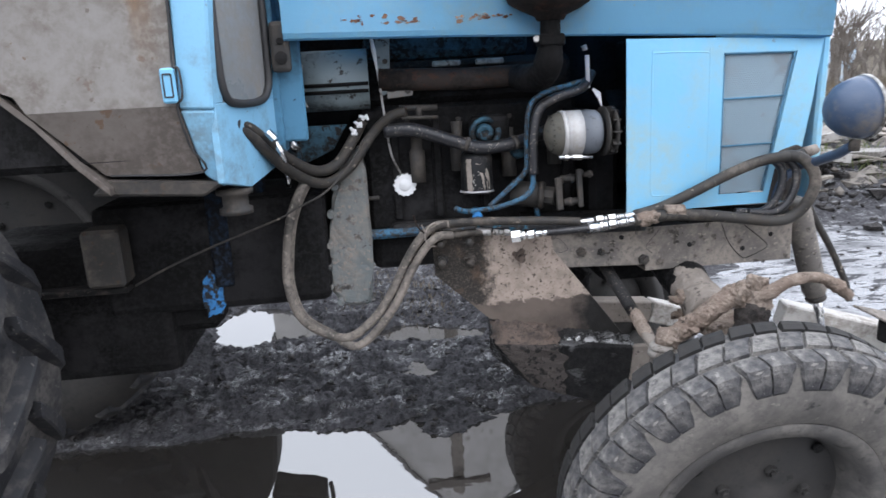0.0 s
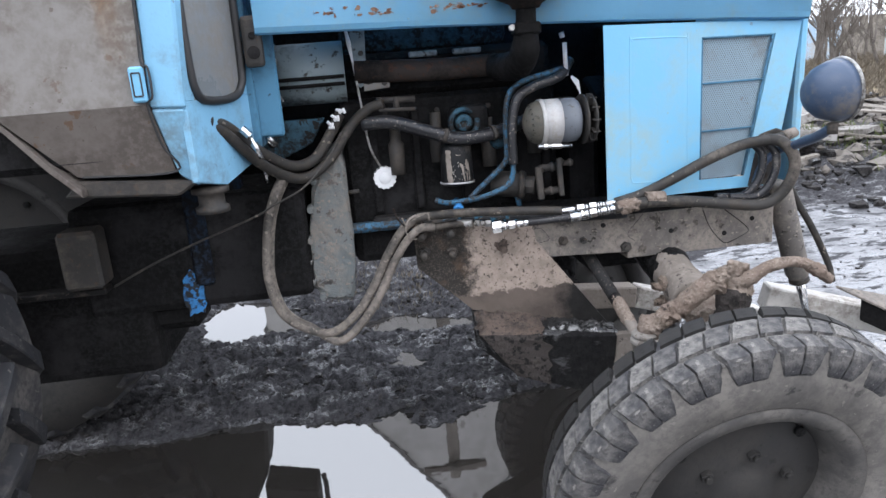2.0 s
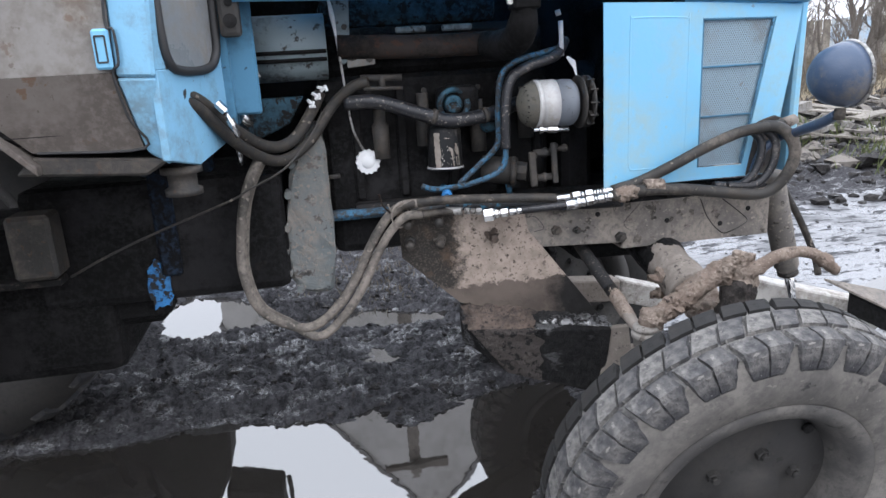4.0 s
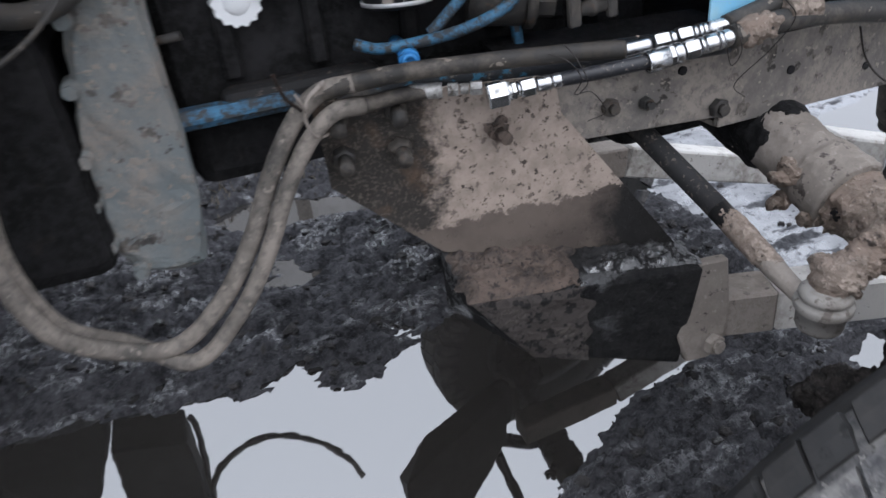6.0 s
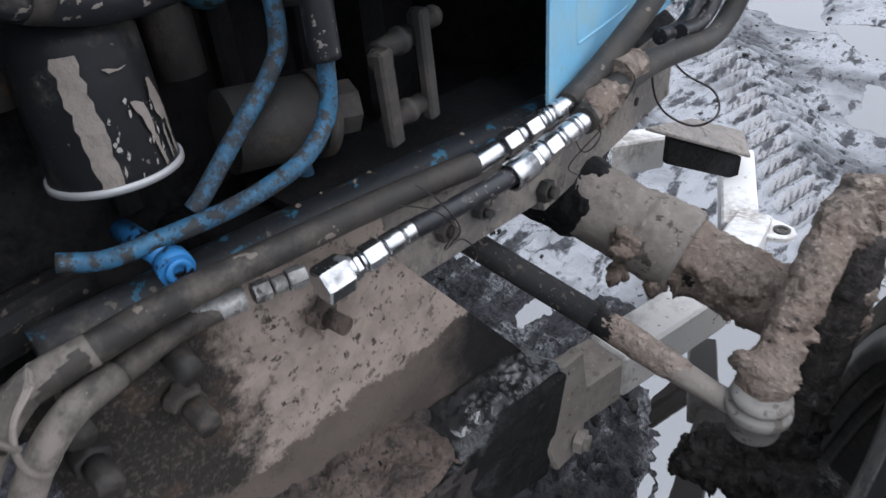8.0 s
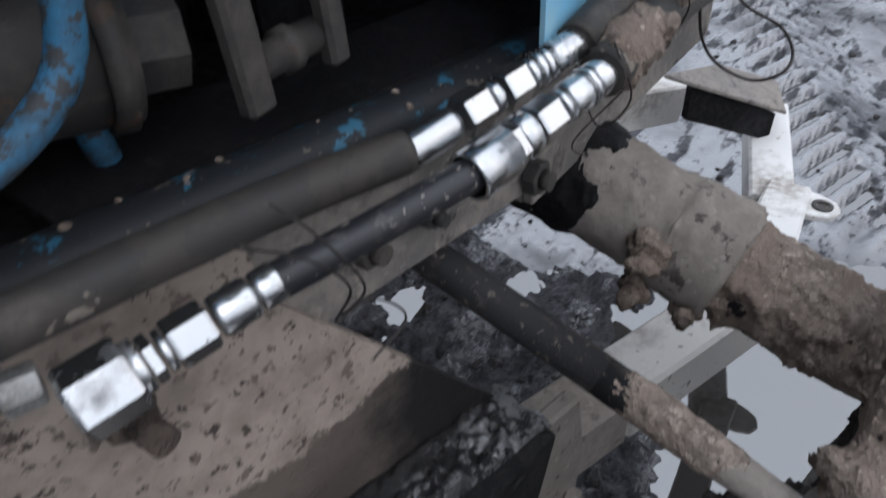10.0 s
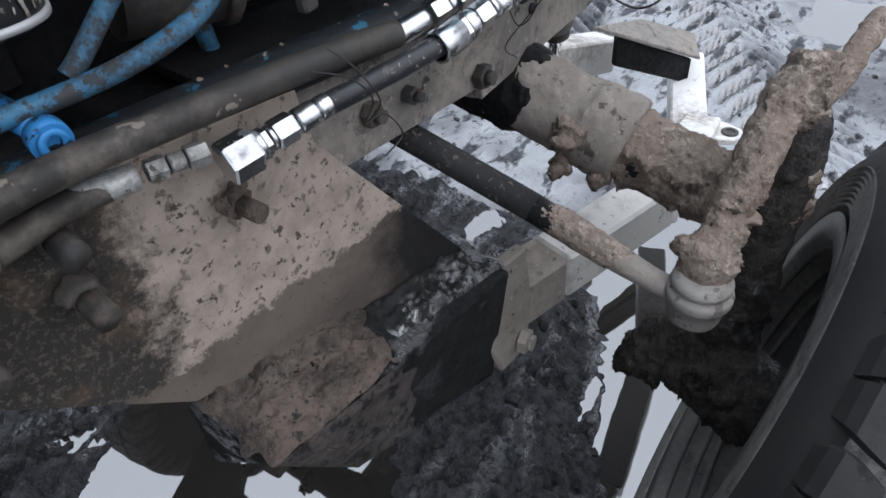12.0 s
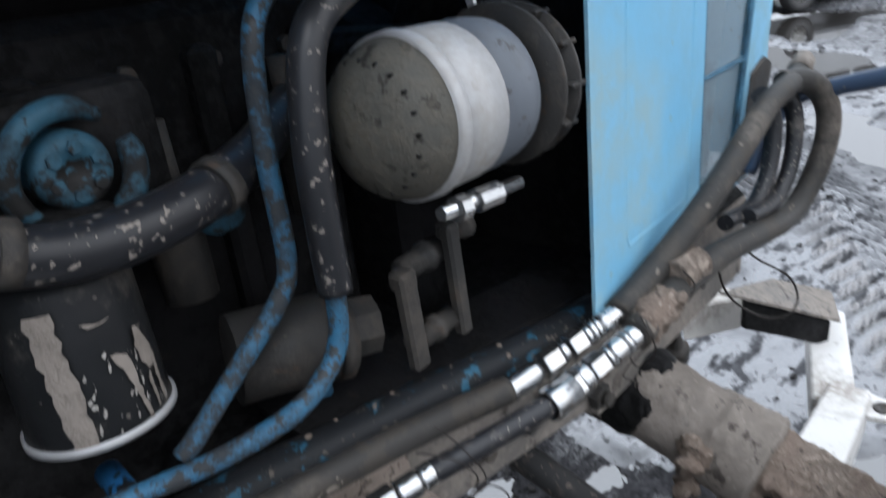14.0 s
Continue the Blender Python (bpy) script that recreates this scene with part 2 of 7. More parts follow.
chrome = material("chromed_rod", (0.8, 0.8, 0.8), 0.08, 1.0)[0]
plastic_white = layered("white_plastic", (0.55, 0.56, 0.57), (0.2, 0.19, 0.18), (0.28, 0.27, 0.26), chip=0.72, dirty=0.64, scale=30, rough=0.5)
gasket = material("black_rubber_seal", (0.02, 0.02, 0.021), 0.6)[0]
filter_black = layered("black_filter_can", (0.006, 0.0065, 0.0075), (0.015, 0.015, 0.015), (0.10, 0.09, 0.08), chip=0.70, dirty=0.62, scale=14, rough=0.35, spec=0.1)
dusty_glass = layered("dust_covered_glass", (0.14, 0.155, 0.165), (0.21, 0.207, 0.20), (0.19, 0.18, 0.168), chip=0.62, dirty=0.5, scale=6, rough=0.25)


def worn_print():
    """Pale print, partly rubbed away."""
    m, t, b = material("pale_worn_print", (0.36, 0.35, 0.33), 0.6, 0.0, 0.2)
    n = tex(t, 60, 5, 0.7)
    t.links.new(mixc(t, n, (0.42, 0.40, 0.37), (0.16, 0.15, 0.14)), b.inputs["Base Color"])
    t.links.new(ramp(t, tex(t, 95, 4, 0.7, shift=6), [(0.44, 0.0), (0.50, 1.0)]), b.inputs["Alpha"])
    return m


print_white = worn_print()


def plate_material():
    """Mount plate: bare speckled steel at one end, dry clay in the middle, wet dark clay below."""
    m, t, b = material("clay_smeared_plate", TAN, 0.85, 0.0, 0.25)
    co = t.nodes.new("ShaderNodeTexCoord")
    sp = t.nodes.new("ShaderNodeSeparateXYZ")
    t.links.new(co.outputs["Object"], sp.inputs["Vector"])
    warp = tex(t, 20, 8, 0.75)
    big = tex(t, 5, 4, 0.6, shift=2)

    def edge(value, at, width, amount, add_scale=warp):
        n = t.nodes.new("ShaderNodeMath")
        n.operation = "MULTIPLY_ADD"
        t.links.new(add_scale, n.inputs[0])
        n.inputs[1].default_value = amount
        t.links.new(value, n.inputs[2])
        r = t.nodes.new("ShaderNodeMapRange")
        r.inputs["From Min"].default_value, r.inputs["From Max"].default_value = at + amount * 0.5 - width, at + amount * 0.5 + width
        t.links.new(n.outputs["Value"], r.inputs["Value"])
        return r.outputs["Result"]

    spots = ramp(t, tex(t, 150, 4, 0.7, shift=5), [(0.53, 0.0), (0.60, 1.0)])
    rusty = ramp(t, tex(t, 9, 5, 0.7, shift=9), [(0.5, 0.0), (0.65, 0.8)])
    bare = mixc(t, rusty, mixc(t, mathn(t, "MULTIPLY", spots, ramp(t, big, [(0.38, 0.35), (0.62, 1.0)])), (0.024, 0.021, 0.0185), (0.105, 0.087, 0.072)), (0.085, 0.056, 0.038))
    pit = ramp(t, tex(t, 85, 3, 0.55, shift=13), [(0.58, 0.0), (0.66, 1.0)])
    dry = mixc(t, pit, mixc(t, ramp(t, tex(t, 22, 6, 0.65, shift=2), [(0.42, 0.0), (0.62, 1.0)]), (0.285, 0.234, 0.198), (0.198, 0.162, 0.136)), (0.125, 0.100, 0.084))
    dry = mixc(t, ramp(t, tex(t, 60, 5, 0.7, shift=21), [(0.595, 0.0), (0.63, 1.0)]), dry, (0.05, 0.04, 0.034))
    c = mixc(t, edge(sp.outputs["X"], 0.375, 0.015, 0.16), bare, dry)
    # damp band: a line that climbs towards the front
    lean = t.nodes.new("ShaderNodeMath")
    lean.operation = "MULTIPLY_ADD"
    t.links.new(sp.outputs["X"], lean.inputs[0])
    lean.inputs[1].default_value = -0.05
    t.links.new(sp.outputs["Z"], lean.inputs[2])
    up = edge(lean.outputs["Value"], 0.775, 0.0025, 0.085)
    damp = mixc(t, ramp(t, big, [(0.4, 0.0), (0.6, 1.0)]), (0.060, 0.048, 0.041), (0.100, 0.081, 0.068))
    damp = mixc(t, edge(sp.outputs["X"], 0.665, 0.03, 0.14), damp, (0.011, 0.0102, 0.0098))
    c = mixc(t, up, damp, c)
    t.links.new(c, b.inputs["Base Color"])
    t.links.new(ramp(t, warp, [(0.3, 0.55), (0.7, 0.95)]), b.inputs["Roughness"])
    bump(t, b, mathn(t, "ADD", mathn(t, "MULTIPLY", pit, 0.4), mathn(t, "MULTIPLY", warp, 0.6)), 0.7, 0.004)
    return m


plate_mat = plate_material()
axle_mud = layered("clay_filmed_axle", (0.155, 0.135, 0.118), (0.045, 0.038, 0.034), (0.23, 0.202, 0.178), chip=0.60, dirty=0.50, scale=10, rough=0.9, bumpy=0.006, spec=0.15, splashed=0.66)


def mud(name, dark, pale, wet_c, wet_at, film=0.40, gloss=1.0, ior=1.6, slick=0.13, relief=0.022, film_scale=34):
    """Churned mud: matt crumbly clods with sharp wet films between them."""
    m, t, b = material(name, dark, 0.9)
    n1, n2, n3, n4 = tex(t, 9, 5, 0.6, stretch=(0.55, 1.3, 1.3)), tex(t, 34, 5, 0.7, shift=4), tex(t, 120, 4, 0.7, shift=9), tex(t, 1.4, 4, 0.6, shift=2)
    c = mixc(t, ramp(t, n2, [(0.38, 0.0), (0.62, 1.0)]), dark, pale)
    c = mixc(t, ramp(t, n3, [(0.55, 0.0), (0.68, 0.6)]), c, tuple(v * 1.8 for v in pale))
    wet = mathn(t, "MULTIPLY", ramp(t, n1, [(wet_at, 0.0), (wet_at + 0.06, 1.0)]), ramp(t, n2 if film_scale == 34 else tex(t, film_scale, 4, 0.7, shift=31), [(film, 0.0), (film + 0.08, 1.0)]))
    wet = mathn(t, "MULTIPLY", wet, ramp(t, n4, [(0.36, 0.25), (0.52, 1.0)]))
    c = mixc(t, wet, c, wet_c)
    t.links.new(c, b.inputs["Base Color"])
    for sock, lo, hi in (("Roughness", 0.9, slick), ("Specular IOR Level", 0.12, gloss)):
        r = t.nodes.new("ShaderNodeMapRange")
        r.inputs["To Min"].default_value, r.inputs["To Max"].default_value = lo, hi
        t.links.new(wet, r.inputs["Value"])
        t.links.new(r.outputs["Result"], b.inputs[sock])
    b.inputs["IOR"].default_value = ior
    h = mathn(t, "ADD", mathn(t, "MULTIPLY", n2, 0.6), mathn(t, "MULTIPLY", n3, 0.25))
    bump(t, b, h, 0.9, relief)
    return m


ground_mud = mud("wet_black_mud", (0.016, 0.0157, 0.0175), (0.056, 0.0552, 0.0595), (0.029, 0.0292, 0.033), 0.525, 0.44, film_scale=62)
soaked_mud = mud("soaked_grey_mud", (0.019, 0.019, 0.021), (0.058, 0.059, 0.064), (0.066, 0.069, 0.078), 0.40, 0.33, 1.0, 1.8, 0.18, 0.004)
clod_mud = mud("black_clods", (0.014, 0.0135, 0.0138), (0.045, 0.042, 0.041), (0.016, 0.016, 0.0175), 0.58)
black_clay = mud("wet_black_clay", (0.014, 0.0125, 0.012), (0.045, 0.039, 0.036), (0.010, 0.010, 0.0105), 0.60)
wet_crust = mud("glossy_wet_crust", (0.006, 0.006, 0.0063), (0.018, 0.017, 0.0168), (0.006, 0.006, 0.0066), 0.46, 0.46, 1.0, 1.9, 0.07, 0.009)
box_clay = layered("brown_clay_layer", (0.085, 0.063, 0.051), (0.026, 0.022, 0.020), (0.030, 0.027, 0.026), chip=0.61, dirty=0.485, scale=11, rough=0.85, bumpy=0.014, grain=120, spec=0.25, relief=1.0, splashed=0.63, splash_scale=14.0)
dark_clay = layered("dark_clay_smear", (0.040, 0.034, 0.031), (0.012, 0.011, 0.011), (0.09, 0.077, 0.068), chip=0.54, dirty=0.60, scale=14, rough=0.85, bumpy=0.012, grain=90, spec=0.2, relief=1.0)
tar = mud("wet_black_steel", (0.006, 0.006, 0.0063), (0.016, 0.0155, 0.0155), (0.006, 0.006, 0.007), 0.56)
field_grass = layered("dry_grass_field", (0.16, 0.128, 0.085), (0.075, 0.068, 0.045), (0.20, 0.165, 0.12), chip=0.52, dirty=0.5, scale=1.2, rough=0.95, bumpy=0.05, grain=12, spec=0.1, relief=1.0)
straw_mat = layered("dead_straw", (0.13, 0.108, 0.08), (0.06, 0.05, 0.038), (0.075, 0.065, 0.052), chip=0.6, dirty=0.5, scale=20, rough=0.9)
weed_green = layered("weed_leaves", (0.10, 0.125, 0.05), (0.17, 0.14, 0.07), (0.06, 0.075, 0.03), chip=0.56, dirty=0.5, scale=20, rough=0.8)
bark = layered("grey_bark", (0.10, 0.088, 0.078), (0.05, 0.044, 0.04), (0.14, 0.125, 0.11), chip=0.55, dirty=0.5, scale=6, rough=0.95)
old_board = layered("weathered_board", (0.20, 0.182, 0.16), (0.09, 0.08, 0.068), (0.13, 0.118, 0.10), chip=0.56, dirty=0.5, scale=5, rough=0.9)
pale_slab = layered("broken_concrete", (0.24, 0.232, 0.22), (0.12, 0.108, 0.095), (0.13, 0.12, 0.108), chip=0.56, dirty=0.48, scale=4, rough=0.95)
rubble_mat = layered("muddy_rubble", (0.115, 0.103, 0.09), (0.045, 0.04, 0.037), (0.17, 0.155, 0.14), chip=0.54, dirty=0.56, scale=3, rough=0.95)
blue_board = layered("pale_blue_fence_paint", (0.30, 0.42, 0.55), (0.30, 0.28, 0.25), (0.36, 0.36, 0.35), chip=0.6, dirty=0.5, scale=2, rough=0.8)
house_wall = layered("grey_house_plaster", (0.44, 0.435, 0.43), (0.30, 0.29, 0.28), (0.36, 0.355, 0.345), chip=0.62, dirty=0.5, scale=1.5, rough=0.9)
roof_mat = layered("grey_roof_sheet", (0.13, 0.13, 0.135), (0.08, 0.075, 0.07), (0.10, 0.098, 0.095), chip=0.6, dirty=0.5, scale=2, rough=0.8)
car_paint = layered("silver_car_paint", (0.42, 0.43, 0.44), (0.20, 0.19, 0.18), (0.22, 0.205, 0.19), chip=0.75, dirty=0.62, scale=3, rough=0.3, spec=0.5)
car_glass = material("dark_car_glass", (0.02, 0.022, 0.025), 0.08)[0]

water_mat, wt, wb = material("muddy_water", (0.055, 0.048, 0.040), 0.02)
wb.inputs["IOR"].default_value = 2.4
wt.links.new(mixc(wt, tex(wt, 1.3, 3, 0.5), (0.024, 0.0215, 0.0195), (0.015, 0.0138, 0.0125)), wb.inputs["Base Color"])
bump(wt, wb, tex(wt, 9, 2, 0.5), 0.03, 0.01)


# ---- shape helpers ----
def catmull(pts, n=8):
    pts = [Vector(p) for p in pts]
    ext = [2 * pts[0] - pts[1]] + pts + [2 * pts[-1] - pts[-2]]
    out = []
    for i in range(1, len(ext) - 2):
        a, b, c, d = ext[i - 1:i + 3]
        for k in range(n):
            u = k / n
            out.append(0.5 * (2 * b + (c - a) * u + (2 * a - 5 * b + 4 * c - d) * u * u + (3 * b - a - 3 * c + d) * u ** 3))
    return out + [pts[-1]]


def ring_frame(d):
    d = d.normalized()
    u = d.cross(Vector((0, 0, 1)) if abs(d.z) < 0.9 else Vector((1, 0, 0))).normalized()
    return u, d.cross(u).normalized()


def sweep(bm, pts, r, seg=12, smooth=8, caps=True, wobble=0.0):
    """A round tube along a smooth line; r: a number or one for each given point."""
    path = catmull(pts, smooth) if smooth else [Vector(p) for p in pts]
    n = len(path)
    rad = [r] * n if isinstance(r, (int, float)) else list(np.interp(np.linspace(0, 1, n), np.linspace(0, 1, len(r)), r))
    rings, u = [], None
    for i, p in enumerate(path):
        d = (path[min(i + 1, n - 1)] - path[max(i - 1, 0)]).normalized()
        if u is None:
            u = ring_frame(d)[0]
        u = (u - d * u.dot(d)).normalized()
        v = d.cross(u)
        ring = []
        for k in range(seg):
            a = 2 * math.pi * k / seg
            q = rad[i] * (1 + (wobble * noise.noise(p * 40 + Vector((k * 0.7, 0, 0))) if wobble else 0))
            ring.append(bm.verts.new(p + (u * math.cos(a) + v * math.sin(a)) * q))
        rings.append(ring)
    for a, b in zip(rings, rings[1:]):
        for k in range(seg):
            f = bm.faces.new((a[k], a[(k + 1) % seg], b[(k + 1) % seg], b[k]))
            f.smooth = seg > 8
    if caps:
        bm.faces.new(rings[0][::-1])
        bm.faces.new(rings[-1])
    return bm


def rod(bm, p0, p1, r0, r1=None, seg=16):
    return sweep(bm, [p0, p1], [r0, r0 if r1 is None else r1], seg, 0)


def lathe(bm, profile, origin, axis, seg=32, closed=False, smooth=True):
    """Turns (distance along the axis, radius) pairs round an axis."""
    o, d = Vector(origin), Vector(axis).normalized()
    u, v = ring_frame(d)
    rings = []
    for h, r in profile:
        c = o + d * h
        if r < 1e-5:
            rings.append([bm.verts.new(c)])
        else:
            rings.append([bm.verts.new(c + (u * math.cos(2 * math.pi * k / seg) + v * math.sin(2 * math.pi * k / seg)) * r) for k in range(seg)])
    pairs = list(zip(rings, rings[1:])) + ([(rings[-1], rings[0])] if closed else [])
    for a, b in pairs:
        for k in range(seg):
            k2 = (k + 1) % seg
            if len(a) == 1 and len(b) == 1:
                continue
            if len(a) == 1:
                f = bm.faces.new((a[0], b[k2], b[k]))
            elif len(b) == 1:
                f = bm.faces.new((a[k], a[k2], b[0]))
            else:
                f = bm.faces.new((a[k], a[k2], b[k2], b[k]))
            f.smooth = smooth
    return bm


def block(bm, centre, size, m=None, bevel=0.004, seg=1):
    """A box with rounded edges."""
    mat = Matrix.Translation(centre) @ (m if m is not None else Matrix.Identity(4)) @ Matrix.Diagonal((*size, 1))
    got = bmesh.ops.create_cube(bm, size=1, matrix=mat)["verts"]
    if bevel:
        ed = list({e for v in got for e in v.link_edges})
        bmesh.ops.bevel(bm, geom=ed, offset=bevel, segments=seg, affect="EDGES", profile=0.5)
    return bm


def prism(bm, outline, along, bevel=0.0):
    """A flat outline (3D points) thickened by the vector along."""
    a = [bm.verts.new(p) for p in outline]
    b = [bm.verts.new(Vector(p) + Vector(along)) for p in outline]
    n = len(a)
    faces = [bm.faces.new(a), bm.faces.new(b[::-1])]
    for k in range(n):
        faces.append(bm.faces.new((a[(k + 1) % n], a[k], b[k], b[(k + 1) % n])))
    if bevel:
        bmesh.ops.bevel(bm, geom=list({e for f in faces for e in f.edges}), offset=bevel, segments=1, affect="EDGES", profile=0.5)
    return bm


def beam_between(bm, p0, p1, w, h, up=(0, 0, 1), bevel=0.006):
    """A square tube from p0 to p1, w wide and h high."""
    p0, p1 = Vector(p0), Vector(p1)
    d = (p1 - p0)
    x = d.normalized()
    y = Vector(up).cross(x).normalized()
    z = x.cross(y)
    m = Matrix((x, y, z)).transposed().to_4x4()
    return block(bm, (p0 + p1) / 2, (d.length, w, h), m, bevel)


def hexnut(bm, p0, p1, r, turn=0.0):
    p0, p1 = Vector(p0), Vector(p1)
    d = p1 - p0
    u, v = ring_frame(d)
    rings = []
    for f, q in ((0, 0.93), (0.08, 1.0), (0.92, 1.0), (1, 0.93)):
        rings.append([bm.verts.new(p0 + d * f + (u * math.cos(turn + math.pi * k / 3) + v * math.sin(turn + math.pi * k / 3)) * r * q) for k in range(6)])
    for a, b in zip(rings, rings[1:]):
        for k in range(6):
            bm.faces.new((a[k], a[(k + 1) % 6], b[(k + 1) % 6], b[k]))
    bm.faces.new(rings[0][::-1])
    bm.faces.new(rings[-1])
    return bm


def bolt(bm, p, out, r=0.012, h=0.01, shank=0.0, rs=None):
    """A hexagonal head at p that points along out, with a threaded end."""
    p, out = Vector(p), Vector(out).normalized()
    hexnut(bm, p, p + out * h, r, random.random())
    if shank:
        rod(bm, p + out * h, p + out * (h + shank), (rs or r * 0.55), seg=10)
    return bm


def lumps(bm, count, place, size, seed=0):
    """Clods stuck to a surface: place(rng) gives a point, size a radius range."""
    rng = random.Random(seed)
    for _ in range(count):
        c = Vector(place(rng))
        r = rng.uniform(*size)
        got = bmesh.ops.create_icosphere(bm, subdivisions=2, radius=r, matrix=Matrix.Translation(c) @ Euler((rng.random() * 6, rng.random() * 6, 0)).to_matrix().to_4x4() @ Matrix.Diagonal((1, rng.uniform(0.6, 1), rng.uniform(0.45, 0.8), 1)))["verts"]
        for v in got:
            v.co += (v.co - c) * 0.55 * noise.noise(v.co * (0.7 / r) + Vector((seed, 0, 0)))
    return bm


def crust(bm, amp, scale=26.0, floor=-0.25):
    """Caked clay: pushes a fine mesh out in uneven lumps with crisp edges."""
    bm.normal_update()
    for v in bm.verts:
        p = v.co * scale
        patch = min(1.9, max(0.30, 0.9 + 2.2 * noise.noise(p * 0.36 + Vector((3, 7, 1)))))
        n = noise.noise(p) + 0.55 * noise.noise(p * 2.3 + Vector((5, 1, 2))) + 0.55 * abs(noise.noise(p * 4.6)) + 0.25 * noise.noise(p * 10)
        v.co += v.normal * amp * patch * max(floor, n)
    for f in bm.faces:
        f.smooth = True
    return bm


def roughen(bm, amp, scale, cuts=0):
    if cuts:
        bmesh.ops.subdivide_edges(bm, edges=bm.edges[:], cuts=cuts, use_grid_fill=True)
    bm.normal_update()
    for v in bm.verts:
        v.co += v.normal * amp * (noise.noise(v.co * scale) + 0.5 * noise.noise(v.co * scale * 2.7))
    return bm


def part(name, bm, mat, parent, label="", smooth_angle=40):
    me = bpy.data.meshes.new(name)
    bmesh.ops.recalc_face_normals(bm, faces=bm.faces[:])
    bm.to_mesh(me)
    bm.free()
    me.materials.append(mat)
    ob = new(name, me)
    if parent is not None:
        ob.parent = parent
        if parent.type == "EMPTY":
            ob.matrix_parent_inverse = Matrix.Translation(-Vector(parent.location))
    if label:
        ob["label"] = label
    return ob


def root(name, at, label, category, group=""):
    ob = new(name)
    ob.location = at
    return tagged(ob, label, category, group)


def B():
    return bmesh.new()


# ---- ground, water ----
def vnoise(x, y, seed=0):
    """Smooth value noise on arrays, -1 to 1."""
    xi, yi = np.floor(x).astype(np.int64), np.floor(y).astype(np.int64)
    fx, fy = x - xi, y - yi
    fx, fy = fx * fx * (3 - 2 * fx), fy * fy * (3 - 2 * fy)

    def hsh(a, b):
        n = (a * 374761393 + b * 668265263 + seed * 974711) & 0x7FFFFFFF
        n = ((n ^ (n >> 13)) * 1274126177) & 0x7FFFFFFF
        return ((n ^ (n >> 16)) & 0xFFFF) / 32767.5 - 1
    return ((hsh(xi, yi) * (1 - fx) + hsh(xi + 1, yi) * fx) * (1 - fy) + (hsh(xi, yi + 1) * (1 - fx) + hsh(xi + 1, yi + 1) * fx) * fy)


def fbm(x, y, scale, octaves=4, seed=0, gain=0.5):
    s, a, t = 0, 1.0, 0
    for k in range(octaves):
        s = s + a * vnoise(x * scale * 2 ** k + 17.3 * k, y * scale * 2 ** k - 9.1 * k, seed + k)
        t += a
        a *= gain
    return s / t


def inside(px, py, poly):
    """Signed distance to a polygon, positive inside."""
    best = np.full(px.shape, 1e9)
    odd = np.zeros(px.shape, bool)
    n = len(poly)
    for k in range(n):
        (ax, ay), (bx, by) = poly[k], poly[(k + 1) % n]
        dx, dy = bx - ax, by - ay
        u = np.clip(((px - ax) * dx + (py - ay) * dy) / (dx * dx + dy * dy), 0, 1)
        best = np.minimum(best, (px - ax - u * dx) ** 2 + (py - ay - u * dy) ** 2)
        cross = ((ay > py) != (by > py)) & (px < (bx - ax) * (py - ay) / (by - ay + 1e-12) + ax)
        odd ^= cross
    d = np.sqrt(best)
    return np.where(odd, d, -d)


def bank(d, width):
    u = np.clip(d / width * 0.5 + 0.5, 0, 1)
    return u * u * (3 - 2 * u)


RIDGE = [(-9, 3.24), (-1.4, 3.14), (-0.9, 3.20), (-0.5, 3.15), (0.1, 3.02), (0.27, 2.95), (0.45, 3.00), (0.62, 3.11), (0.95, 3.16), (1.06, 2.90), (1.12, 2.66), (1.42, 2.43), (1.74, 2.38), (2.1, 2.12), (2.45, 1.0), (3.4, -3.0), (60, -9), (60, 30), (-60, 30), (-60, 3.4)]
HUMP = [(0.66, 2.40), (0.97, 2.57), (1.20, 2.60), (1.58, 2.50), (1.48, 2.29), (1.27, 2.20), (1.10, 2.135), (0.99, 2.05), (0.82, 1.84), (0.45, 1.85), (0.45, 2.15)]
NEAR = [(-9, 0.9), (-1.0, 0.95), (-0.2, 0.75), (0.2, 1.0), (0.5, 1.15), (0.6, 0.6), (1.4, 0.5), (1.4, -6), (-9, -6)]
POOLS = [([(-1.12, 4.72), (-1.0, 5.05), (-0.6, 4.95), (-0.43, 4.48), (-0.60, 4.24), (-0.96, 4.20)], 0.09),
         ([(-0.02, 4.30), (0.2, 4.45), (0.66, 4.22), (0.60, 4.03), (0.3, 4.12)], 0.07),
         ([(0.12, 3.86), (0.25, 3.86), (0.24, 3.56), (0.12, 3.60)], 0.06),
         ([(1.33, 2.90), (1.38, 2.99), (1.48, 2.94), (1.42, 2.84)], 0.05),
         ([(1.58, 2.73), (1.71, 2.73), (1.73, 2.63), (1.60, 2.63)], 0.05),
         ([(2.6, 3.7), (3.4, 3.95), (4.6, 3.95), (4.2, 3.5), (2.9, 3.4)], 0.07),
         ([(4.9, 2.45), (5.1, 2.98), (6.1, 3.3), (6.0, 2.7)], 0.07),
         ([(4.25, 1.80), (4.45, 2.22), (5.1, 2.35), (5.1, 1.9)], 0.06),
         ([(3.45, 1.95), (3.6, 2.18), (3.95, 2.2), (3.8, 1.95)], 0.05),
         ([(6.6, 3.0), (7.4, 4.2), (9.2, 4.4), (8.6, 3.2)], 0.09),
         ([(3.2, 1.2), (3.6, 2.0), (4.8, 1.7), (4.4, 0.9)], 0.06),
         ([(9.5, 4.3), (10.5, 6.0), (13, 6.0), (12, 4.0)], 0.1)]


